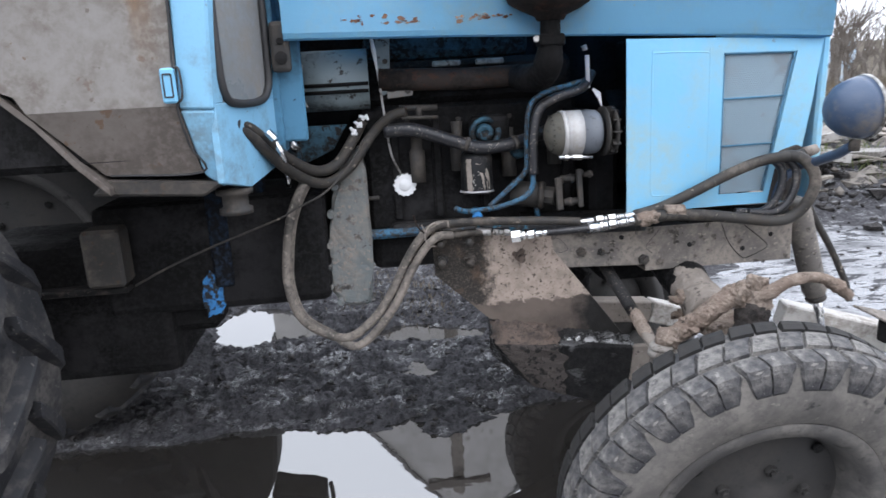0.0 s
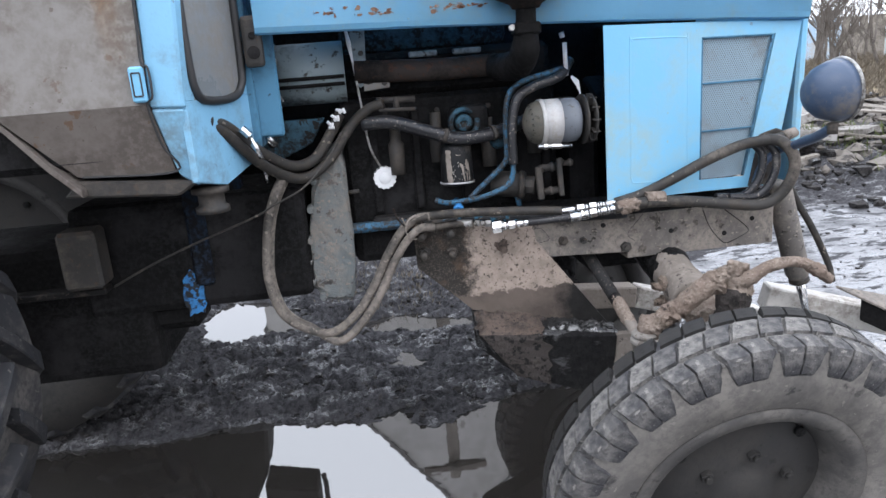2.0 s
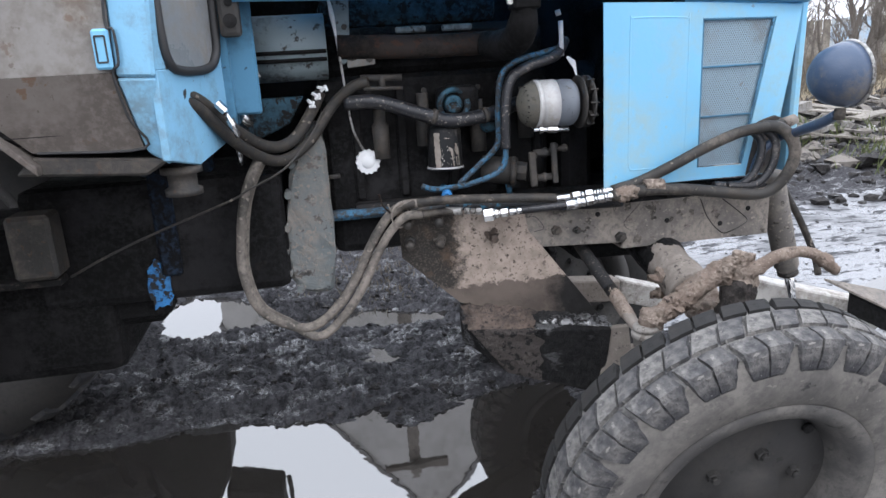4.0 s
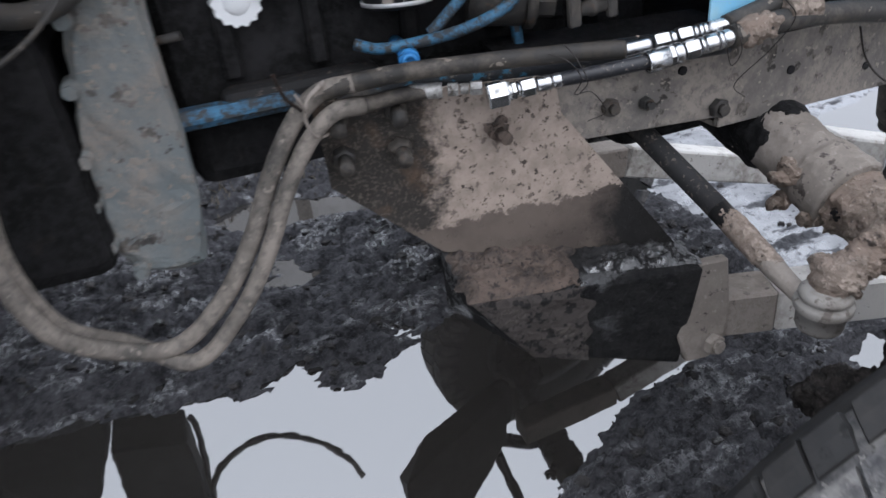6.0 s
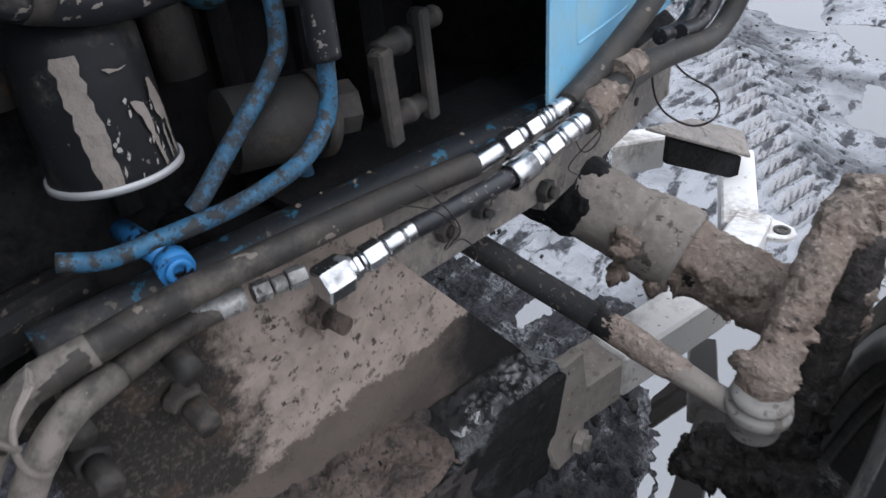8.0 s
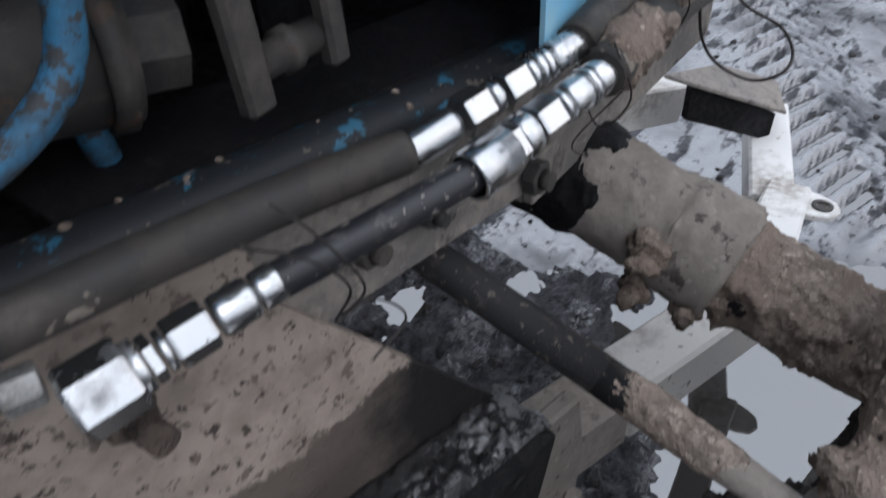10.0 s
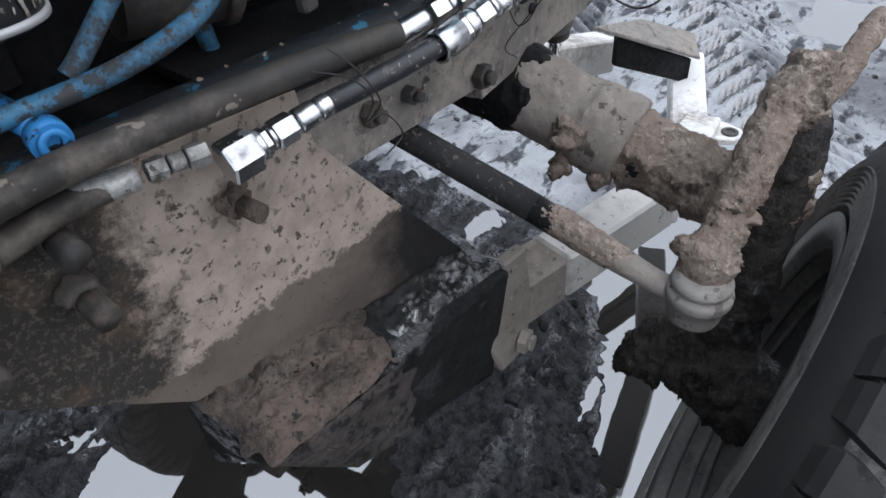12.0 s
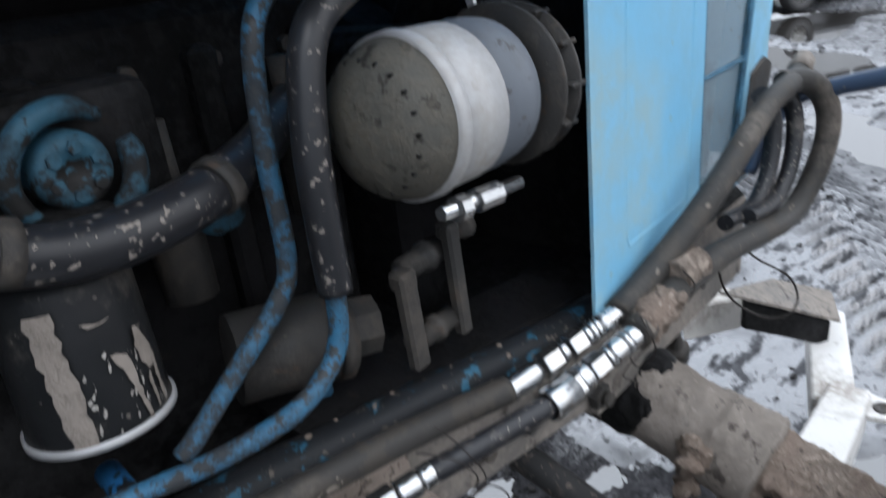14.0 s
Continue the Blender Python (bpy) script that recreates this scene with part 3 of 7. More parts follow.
def height(x, y):
    w1, w2 = fbm(x, y, 3.0, 4, 5), fbm(x, y, 3.0, 4, 25)
    loose = np.clip((np.hypot(x - 0.6, y - 2.6) - 2.2) / 2.5, 0, 1)
    px, py = x + 0.09 * w1 + loose * 0.9 * fbm(x, y, 0.7, 3, 305), y + 0.07 * w2 + loose * 0.9 * fbm(x, y, 0.7, 3, 325)
    land = bank(inside(px, py, RIDGE), 0.16)
    hump = bank(inside(px, py, HUMP), 0.14)
    near = bank(inside(px, py, NEAR), 0.25)
    m = np.maximum(np.maximum(land, hump), near)
    lump = fbm(x * 0.7, y * 1.15, 5.0, 5, 40, 0.62)
    clod = np.abs(fbm(x * 0.6 + 0.04 * w2, y * 1.3 + 0.04 * w1, 11.0, 4, 70, 0.62))
    crumb = np.abs(fbm(x, y, 30.0, 3, 140, 0.65))
    dist = np.hypot(x - 0.8, y - 2.5)
    close = np.clip(1.6 - dist / 6, 0.25, 1)
    wide = land * bank(x - 1.6, 0.6) * bank(11 - x, 3) * bank(6.2 - y, 0.6)
    h = -0.06 + m * (0.098 + (1 - 0.87 * wide) * (1 - 0.62 * hump) * (0.07 * lump + 0.13 * (0.26 - clod) + close * 0.035 * (0.25 - crumb)))
    h += hump * (0.030 + 0.030 * (0.24 - crumb) + 0.012 * fbm(x, y, 55.0, 2, 510))
    h -= wide * 0.016
    h += land * 0.004 * np.clip(dist - 5, 0, 60) ** 0.8 + land * 0.02 * fbm(x, y, 1.1, 3, 90)
    h += np.clip(y - 5.4, 0, 6) * 0.022 * land * (1 + 0.6 * fbm(x, y, 1.7, 4, 33))
    # chevron tracks of the tyres, running away to the front
    for y0, slope, half in ((2.20, 0.52, 0.22), (1.30, 0.10, 0.19), (3.1, 0.20, 0.19)):
        off = y - (y0 + slope * (x - 3))
        inn = bank(half - np.abs(off), 0.05) * bank(x - 2.35, 0.3) * bank(9 - x, 1.5)
        h += inn * (-0.008 + 0.030 * np.tanh(2.5 * np.sin((x + np.abs(off) * 1.2) * 2 * math.pi / 0.115)) * (0.9 + 0.5 * lump))
    for poly, deep in POOLS:
        k = bank(inside(px, py, poly), 0.16)
        h = h * (1 - k) + k * np.minimum(h, -0.02 - deep * 0.3)
    # the wheels stand in their ruts
    rut = bank(0.22 - np.abs(y - 1.62), 0.12) * bank(0.5 - np.abs(x - 0.9), 0.25)
    h = h * (1 - rut) - rut * 0.08
    return h


def spaced(lo, a, b, hi, fine, grow):
    v = list(np.arange(a, b, fine))
    s, p = fine, a
    left = []
    while p > lo:
        s *= grow
        p -= s
        left.append(p)
    s, p = fine, v[-1]
    while p < hi:
        s *= grow
        p += s
        v.append(p)
    return np.array(left[::-1] + v)


xs, ys = spaced(-900, -1.8, 4.6, 900, 0.0145, 1.03), spaced(-900, 0.9, 5.0, 900, 0.0145, 1.03)
gx, gy = np.meshgrid(xs, ys)
gz = height(gx, gy)
nx, ny = len(xs), len(ys)
me = bpy.data.meshes.new("ground")
me.vertices.add(nx * ny)
me.vertices.foreach_set("co", np.stack([gx, gy, gz], -1).astype(np.float32).ravel())
ids = np.arange(nx * ny).reshape(ny, nx)
quads = np.stack([ids[:-1, :-1], ids[:-1, 1:], ids[1:, 1:], ids[1:, :-1]], -1).reshape(-1, 4)
me.loops.add(quads.size)
me.loops.foreach_set("vertex_index", quads.ravel().astype(np.int32))
me.polygons.add(len(quads))
me.polygons.foreach_set("loop_start", np.arange(0, quads.size, 4, dtype=np.int32))
me.polygons.foreach_set("use_smooth", np.ones(len(quads), bool))
me.update(calc_edges=True)
me.materials.append(ground_mud)
me.materials.append(field_grass)
me.materials.append(soaked_mud)
cx, cy = (gx[:-1, :-1] + gx[1:, 1:]).ravel() / 2, (gy[:-1, :-1] + gy[1:, 1:]).ravel() / 2
far = inside(cx + 1.2 * fbm(cx, cy, 0.5, 4, 210), cy + 1.2 * fbm(cx, cy, 0.5, 4, 230), [(-400, 12.5), (3, 12.0), (8, 12.5), (13.5, 10.5), (22, 12), (400, 60), (400, 900), (-400, 900)]) > 0
soaked = inside(cx + 0.25 * fbm(cx, cy, 2.0, 4, 250), cy + 0.25 * fbm(cx, cy, 2.0, 4, 270), [(2.3, -3), (2.2, 1.6), (1.75, 2.35), (1.7, 3.0), (1.9, 4.2), (3.0, 5.6), (14, 7.5), (30, 8), (30, -6)]) > 0
me.polygons.foreach_set("material_index", np.where(far, 1, np.where(soaked, 2, 0)).astype(np.int32))
ground = tagged(new("ground", me), "churned wet black mud with tyre ruts and clods", "mud ground", kind="structure")


def scatter(name, count, region, size, mat, label, category, seed, low=0.0, squash=(0.5, 0.9)):
    """Crumbled lumps lying on the ground, as one mass."""
    rng = np.random.default_rng(seed)
    t = bmesh.new()
    bmesh.ops.create_icosphere(t, subdivisions=1, radius=1)
    tv = np.array([v.co[:] for v in t.verts])
    tf = np.array([[v.index for v in f.verts] for f in t.faces])
    t.free()
    x, y = rng.uniform(region[0], region[1], count), rng.uniform(region[2], region[3], count)
    z = height(x, y)
    keep = z > low
    x, y, z = x[keep], y[keep], z[keep]
    n = len(x)
    r = size[0] + (size[1] - size[0]) * rng.random(n) ** 3
    v = tv[None] * (1 + 0.30 * rng.standard_normal((n, len(tv), 1))) * r[:, None, None]
    v = v * np.stack([rng.uniform(0.7, 1.4, n), rng.uniform(0.7, 1.3, n), rng.uniform(squash[0], squash[1], n)], -1)[:, None]
    v = v + np.stack([x, y, z + r * 0.2], -1)[:, None]
    f = tf[None] + (np.arange(n) * len(tv))[:, None, None]
    mesh = bpy.data.meshes.new(name)
    mesh.from_pydata(v.reshape(-1, 3).tolist(), [], f.reshape(-1, 3).tolist())
    mesh.materials.append(mat)
    return tagged(new(name, mesh), label, category, kind="stuff")


scatter("mud_clods", 3600, (-1.6, 1.6, 1.7, 5.0), (0.004, 0.020), clod_mud, "small crumbled black mud clods on the ridge", "clods", 3, 0.012)
scatter("mud_clods", 700, (1.6, 5.5, 1.0, 6.0), (0.003, 0.018), clod_mud, "small crumbled mud clods between the puddles", "clods", 4, 0.010)
scatter("mud_clods", 1600, (2.5, 10, 5.4, 10.5), (0.012, 0.075), clod_mud, "dark crumbled soil in front of the rubble", "clods", 5, 0.02)

bm = B()
prism(bm, [(-12, -8, 0.0), (16, -8, 0.0), (16, 12, 0.0), (-12, 12, 0.0)], (0, 0, -0.5))
bmesh.ops.delete(bm, geom=[f for f in bm.faces if f.calc_center_median().z < -0.01], context="FACES")
water = tagged(part("water", bm, water_mat, None), "still brown puddle water that mirrors the sky", "puddle", kind="structure")

# ---- the tractor ----
tractor = root("tractor", (0.3, 2.62, 0), "old sky-blue wheeled farm tractor with open engine bay, standing in mud", "tractor")
YC = 2.62


# hood: long top cover with a rolled upper edge, and the front side panel
bm = B()
HX = [(-0.20, 1.655), (0.30, 1.642), (0.79, 1.622), (1.20, 1.602), (1.437, 1.588)]
rings = []
for x, zb in HX:
    top = 1.985 - (x + 0.2) * 0.05
    prof = [(2.252, zb), (2.2445, zb + 0.005), (2.2435, zb + 0.02), (2.2445, zb + 0.12), (2.2455, zb + 0.15), (2.249, top - 0.10), (2.262, top - 0.04), (2.31, top - 0.01), (2.42, top)]
    prof = prof + [(2 * YC - y, z) for y, z in prof[::-1]]
    rings.append([bm.verts.new((x + (0.035 if x > 1.4 else 0) * (z - zb) * 3, y, z)) for y, z in prof])
for a, b in zip(rings, rings[1:]):
    for k in range(len(a) - 1):
        bm.faces.new((a[k], a[k + 1], b[k + 1], b[k])).smooth = 1 < k < len(a) - 3
bm.faces.new(rings[-1])
bmesh.ops.solidify(bm, geom=bm.faces[:], thickness=0.004)
hood = part("hood", bm, blue_paint, tractor, "faded sky-blue sheet steel hood")


rng = random.Random(12)
for k in range(44):
    x = rng.choice((rng.uniform(-0.06, 0.10), rng.uniform(0.12, 0.20), rng.uniform(0.26, 0.46), rng.uniform(0.26, 0.46)))
    z = 1.700 - 0.03 * x + rng.uniform(-0.010, 0.012)
    rx, rz = rng.uniform(0.004, 0.015), rng.uniform(0.002, 0.007)
    bm = B()
    ring = []
    for q in range(11):
        a = 2 * math.pi * q / 11
        w = rng.uniform(0.45, 1.2)
        ring.append(bm.verts.new((x + rx * w * math.cos(a), 2.2425, z + rz * w * math.sin(a))))
    bm.faces.new(ring)
    part("rust_flake", bm, rust_run if k % 3 == 0 else flake_mat, hood)
bm = B()
prism(bm, [(0.72, 2.2425, 1.722), (1.04, 2.2425, 1.712), (1.33, 2.2425, 1.700), (1.345, 2.2425, 1.72), (1.33, 2.2425, 1.745), (0.72, 2.2425, 1.765)], (0, 0.002, 0))
part("cream_strip", bm, cream_mat, hood, "faded cream paint strip")


def side_panel(yface, sign):
    """Front side panel with the grille opening cut out."""
    bm = B()
    left = [(0.795, 1.088), (0.790, 1.612), (1.098, 1.602), (1.100, 1.555), (1.100, 1.125), (1.098, 1.088)]
    topp = [(1.098, 1.602), (1.430, 1.585), (1.344, 1.553), (1.100, 1.558)]
    right = [(1.430, 1.585), (1.405, 1.40), (1.375, 1.23), (1.345, 1.085), (1.255, 1.122), (1.344, 1.553)]
    low = [(1.345, 1.085), (1.098, 1.088), (1.100, 1.125), (1.255, 1.122)]
    vs = {}

    def vert(p):
        key = (round(p[0], 3), round(p[1], 3))
        if key not in vs:
            vs[key] = bm.verts.new((p[0], yface + sign * 0.03 * max(0, p[0] - 0.8) / 0.6, p[1]))
        return vs[key]
    for poly in (left, topp, right, low):
        bm.faces.new([vert(p) for p in poly])
    bmesh.ops.remove_doubles(bm, verts=bm.verts[:], dist=0.006)
    got = bmesh.ops.solidify(bm, geom=bm.faces[:], thickness=0.004)
    return bm


panel = part("side_panel", side_panel(2.243, 1), blue_paint, tractor, "sky-blue front side panel with pressed rectangle")
part("side_panel", side_panel(2 * YC - 2.243, -1), blue_paint, tractor)
bm = B()
py = lambda x: 2.2425 + 0.03 * max(0, x - 0.8) / 0.6
loop = [(0.872, 1.16), (0.872, 1.54), (0.877, 1.562), (0.895, 1.568), (1.035, 1.563), (1.052, 1.557), (1.057, 1.54), (1.057, 1.16), (1.052, 1.142), (1.035, 1.137), (0.895, 1.137), (0.877, 1.142), (0.872, 1.16)]
sweep(bm, [(x, py(x), z) for x, z in loop], 0.0045, 8, 3)
part("pressed_rib", bm, blue_paint, panel)
for k, (x, z, r) in enumerate(((0.85, 1.14, 0.007), (1.08, 1.12, 0.006), (0.83, 1.33, 0.004), (1.075, 1.34, 0.004), (0.93, 1.46, 0.003), (0.815, 1.115, 0.008), (1.30, 1.10, 0.006))):
    bm = B()
    ring = []
    for q in range(9):
        a = 2 * math.pi * q / 9
        w = r * (0.7 + 0.5 * noise.noise(Vector((k * 3.1, q * 1.7, 0))))
        ring.append(bm.verts.new((x + w * math.cos(a), py(x) - 0.0008, z + w * math.sin(a))))
    bm.faces.new(ring)
    part("rust_flake", bm, flake_mat, panel)
bm = B()
gy0 = lambda x: 2.250 + 0.03 * (x - 0.8) / 0.6
for k in range(-40, 64):
    for s in (1, -1):
        pts = []
        x0 = 1.10 + k * 0.0075
        a, b = Vector((x0, 0, 1.125)), Vector((x0 + s * 0.25, 0, 1.555))
        for u in np.linspace(0, 1, 60):
            p = a.lerp(b, u)
            if 1.102 < p.x < 1.255 + (p.z - 1.125) * 0.207:
                pts.append(p)
        if len(pts) > 1:
            p, q = pts[0], pts[-1]
            y0 = 0.0008 * s
            wv = 0.0017
            f = [bm.verts.new((c.x + dx, gy0(c.x) + y0, c.z)) for c, dx in ((p, -wv), (p, wv), (q, wv), (q, -wv))]
            bm.faces.new(f)
grille = part("grille", bm, grille_mat, tractor, "grey woven wire grille")
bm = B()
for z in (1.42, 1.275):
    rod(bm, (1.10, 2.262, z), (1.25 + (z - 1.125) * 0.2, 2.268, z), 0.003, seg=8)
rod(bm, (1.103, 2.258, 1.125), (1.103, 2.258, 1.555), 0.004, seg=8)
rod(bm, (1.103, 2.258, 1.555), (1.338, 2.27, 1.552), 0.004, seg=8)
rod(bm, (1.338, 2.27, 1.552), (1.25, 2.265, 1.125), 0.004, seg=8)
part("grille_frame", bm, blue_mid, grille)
bm = B()
block(bm, (1.22, YC, 1.34), (0.10, 0.56, 0.46), bevel=0.01)
block(bm, (1.13, YC, 1.34), (0.02, 0.60, 0.50), bevel=0.005)
part("radiator", bm, tin, tractor)
bm = B()
prism(bm, [(1.098, 2.30, 1.12), (1.27, 2.31, 1.12), (1.35, 2.31, 1.56), (1.098, 2.30, 1.56)], (0, 0.008, 0))
part("radiator_screen", bm, screen_mat, tractor, "dusty grey radiator screen")
# front cowl
bm = B()
prism(bm, [(1.43, 2.29, 1.08), (1.43, 2 * YC - 2.29, 1.08), (1.44, 2 * YC - 2.29, 1.60), (1.44, 2.29, 1.60)], (0.03, 0, 0), 0.008)
part("front_cowl", bm, blue_paint, tractor)

# frame rails: channels, open inwards, with holes' plugs and rivets
def rail(sgn):
    """A channel, open inwards; its rear length runs slightly inwards behind the mount plate."""
    bm = B()
    for x0, x1, ya, yb, zt, zb in ((0.50, 0.884, 2.352, 2.284, 1.062, 0.905), (0.876, 1.375, 2.285, 2.282, 1.045, 0.885)):
        def q(x, y, z):
            return (x, y if sgn > 0 else 2 * YC - y, z)
        web = [q(x0, ya, zb), q(x1, yb, zb), q(x1, yb, zt - 0.015), q(x0, ya, zt - 0.015)]
        prism(bm, web, (0, 0.012 * sgn, 0), 0.002)
        prism(bm, [q(x0, ya + 0.012, zb), q(x1, yb + 0.012, zb), q(x1, yb + 0.08, zb), q(x0, ya + 0.08, zb)], (0, 0, 0.01))
    return bm


rail_near = part("frame_rail", rail(1), beam_mat, tractor, "mud-caked steel frame rail")
part("frame_rail", rail(-1), beam_mat, tractor)
for x0, x1, ya, yb, zt in ((0.50, 0.884, 2.352, 2.284, 1.062), (0.876, 1.375, 2.285, 2.282, 1.045)):
    bm = B()
    prism(bm, [(x0, ya, zt - 0.017), (x1, yb, zt - 0.017), (x1, yb + 0.02, zt), (x0, ya + 0.02, zt)], (0, 0.012, -0.004))
    prism(bm, [(x0, ya + 0.02, zt), (x1, yb + 0.02, zt), (x1, yb + 0.10, zt + 0.012), (x0, ya + 0.10, zt + 0.012)], (0, 0, -0.01))
    part("top_flange", bm, grease, rail_near, "near-black flange")
bm = B()
sweep(bm, [(0.24, 2.432, 1.037), (0.36, 2.406, 1.039), (0.47, 2.380, 1.041), (0.60, 2.346, 1.042), (0.78, 2.298, 1.044), (0.87, 2.280, 1.045)], 0.0245, 20, 4)
part("frame_tube", bm, tube_mat, rail_near, "dark oily tube with flecks of blue paint")
spots = random.Random(6)
for k in range(22):
    bm = B()
    x = 0.50 + 0.34 * spots.random()
    a = 0.4 + 1.7 * spots.random()
    y = 2.373 - (x - 0.50) * 0.268 - 0.0245 * math.cos(a)
    z = 1.041 + 0.0245 * math.sin(a)
    lumps(bm, 1, lambda r: (x, y, z), (0.0015, 0.0045), k)
    part("clay_spot", bm, knuckle_mud, rail_near)
for x, z in ((1.023, 0.962), (1.205, 0.935), (1.30, 0.975), (0.80, 1.0)):
    bm = B()
    rod(bm, (x, 2.30, z), (x, 2.281 + max(0, 0.88 - x) * 0.18, z), 0.008, seg=10)
    part("rail_hole", bm, grease, rail_near)
for k, (x, z, r) in enumerate(((0.672, 0.958, 0.016), (0.869, 0.925, 0.018), (0.735, 0.955, 0.012))):
    bm = B()
    bolt(bm, (x, 2.284 + max(0, 0.88 - x) * 0.18, z), (0, -1, 0), r, 0.014, 0.010)
    part("bolt", bm, iron, rail_near)
bm = B()
block(bm, (1.335, YC, 0.96), (0.06, 0.64, 0.14), bevel=0.01)
part("front_crossmember", bm, beam_mat, tractor)

# mount plate with its foot box
bm = B()
prism(bm, [(x, 2.405 - 0.2 * (x - 0.2), z) for x, z in ((0.192, 1.04), (0.198, 0.97), (0.2, 0.895), (0.372, 0.738), (0.60, 0.690), (0.812, 0.66), (0.615, 0.925), (0.585, 0.965), (0.575, 1.03))], (0.003, 0.014, 0), 0.0)
bmesh.ops.triangulate(bm, faces=bm.faces[:])
bmesh.ops.subdivide_edges(bm, edges=bm.edges[:], cuts=3, use_grid_fill=True)
mount = part("mount_plate", bm, plate_mat, tractor, "steel mount plate smeared with dry and wet clay")
for x, y, z in ((0.225, 2.398, 1.014), (0.318, 2.380, 1.017), (0.228, 2.398, 0.950), (0.318, 2.380, 0.950)):
    bm = B()
    bolt(bm, (x, y, z), (-0.15, -1, -0.1), 0.018, 0.022, 0.034, 0.012)
    bmesh.ops.subdivide_edges(bm, edges=bm.edges[:], cuts=2, use_grid_fill=True)
    crust(bm, 0.003, 60)
    part("bolt", bm, iron, mount)
bm = B()
bolt(bm, (0.474, 2.345, 0.955), (0.05, -1, -0.15), 0.018, 0.014, 0.026, 0.0105)
lumps(bm, 7, lambda r: (0.472 + r.uniform(-0.020, 0.018), 2.334, 0.957 + r.uniform(-0.018, 0.018)), (0.005, 0.011), 3)
part("bolt", bm, box_clay, mount, "bolt caked with brown clay")

bm = B()   # foot box
top = [(0.368, 2.392, 0.738), (0.815, 2.305, 0.665), (0.81, 2.205, 0.655), (0.372, 2.272, 0.683)]
bot = [(0.372, 2.392, 0.60), (0.815, 2.31, 0.42), (0.79, 2.225, 0.425), (0.49, 2.275, 0.525)]
tv, bv = [bm.verts.new(p) for p in top], [bm.verts.new(p) for p in bot]
bm.faces.new(tv)
bm.faces.new(bv[::-1])
for k in range(4):
    bm.faces.new((tv[k], bv[k], bv[(k + 1) % 4], tv[(k + 1) % 4]))
bmesh.ops.bevel(bm, geom=bm.edges[:], offset=0.006, segments=2, affect="EDGES", profile=0.5)
footbox = part("foot_box", bm, tar, mount, "wet black welded steel box")
bm = B()   # clay on its top
A0, A1, A2, A3 = [Vector(p) for p in ((0.370, 2.391, 0.741), (0.615, 2.340, 0.704), (0.575, 2.243, 0.676), (0.374, 2.270, 0.686))]
N = 54
gv = []
for i in range(N + 1):
    row = []
    for j in range(N + 1):
        u, v = i / N, j / N
        p = (A0 * (1 - u) + A1 * u) * (1 - v) + (A3 * (1 - u) + A2 * u) * v
        e = min(u, 1 - u, v, 1 - v)
        edge = min(1, e * 6)
        jag = 0.03 * noise.noise(Vector((u * 5, v * 5, 3))) * (1 - edge)
        hgt = (0.008 + 0.009 * noise.noise(p * 30) + 0.007 * noise.noise(p * 75) + 0.005 * abs(noise.noise(p * 140)) + 0.014 * max(0, noise.noise(p * 14))) * min(1, e * 10) - 0.003
        row.append(bm.verts.new(p + Vector((jag, jag * 0.5, hgt))))
    gv.append(row)
for i in range(N):
    for j in range(N):
        bm.faces.new((gv[i][j], gv[i + 1][j], gv[i + 1][j + 1], gv[i][j + 1])).smooth = True
bmesh.ops.recalc_face_normals(bm, faces=bm.faces[:])
part("clay_layer", bm, box_clay, footbox, "brown clay stuck on the box")
bm = B()   # wet lumps along the front edge of the box
E0, E1 = Vector((0.60, 2.262, 0.682)), Vector((0.812, 2.215, 0.660))
F0, F1 = Vector((0.60, 2.322, 0.700)), Vector((0.812, 2.295, 0.668))
N = 44
rows = []
for i in range(N + 1):
    row = []
    for j in range(N // 2 + 1):
        u, v = i / N, j / (N // 2)
        p = E0.lerp(E1, u).lerp(F0.lerp(F1, u), v)
        e = min(1, min(u, 1 - u, v, 1 - v) * 9)
        row.append(bm.verts.new(p + Vector((0.02 * noise.noise(p * 25) * (1 - e), 0, e * (0.005 + 0.016 * abs(noise.noise(p * 38)) + 0.008 * noise.noise(p * 95)) - 0.002))))
    rows.append(row)
for a, b in zip(rows, rows[1:]):
    for j in range(len(a) - 1):
        bm.faces.new((a[j], b[j], b[j + 1], a[j + 1])).smooth = True
part("wet_clay_crust", bm, wet_crust, footbox, "wet glossy black clay on the box edge")
bm = B()   # clay smeared down the front of the box
Q = [Vector(p) for p in ((0.374, 2.268, 0.686), (0.585, 2.236, 0.673), (0.600, 2.252, 0.488), (0.490, 2.269, 0.526))]
N = 36
rows = []
for i in range(N + 1):
    row = []
    for j in range(N + 1):
        u, v = i / N, j / N
        e = min(1, min(u, 1 - u, v, 1 - v) * 10)
        p = (Q[0].lerp(Q[1], u)).lerp(Q[3].lerp(Q[2], u), v)
        p.x += (0.035 * noise.noise(Vector((0, v * 6, 2))) if u > 0.3 else 0) * u
        row.append(bm.verts.new(p + Vector((0, -e * (0.002 + 0.003 * abs(noise.noise(p * 45)) + 0.002 * noise.noise(p * 110)), 0))))
    rows.append(row)
for a, b in zip(rows, rows[1:]):
    for j in range(N):
        bm.faces.new((a[j], b[j], b[j + 1], a[j + 1])).smooth = True
part("clay_smear", bm, dark_clay, footbox, "dark brown clay smeared on the box")
bm = B()   # hanging ear with the pivot bolt
prism(bm, [(0.80, 2.222, 0.655), (0.865, 2.205, 0.66), (0.875, 2.200, 0.55), (0.872, 2.200, 0.47), (0.845, 2.203, 0.435), (0.80, 2.213, 0.43), (0.775, 2.22, 0.50)], (0.003, 0.022, 0), 0.004)
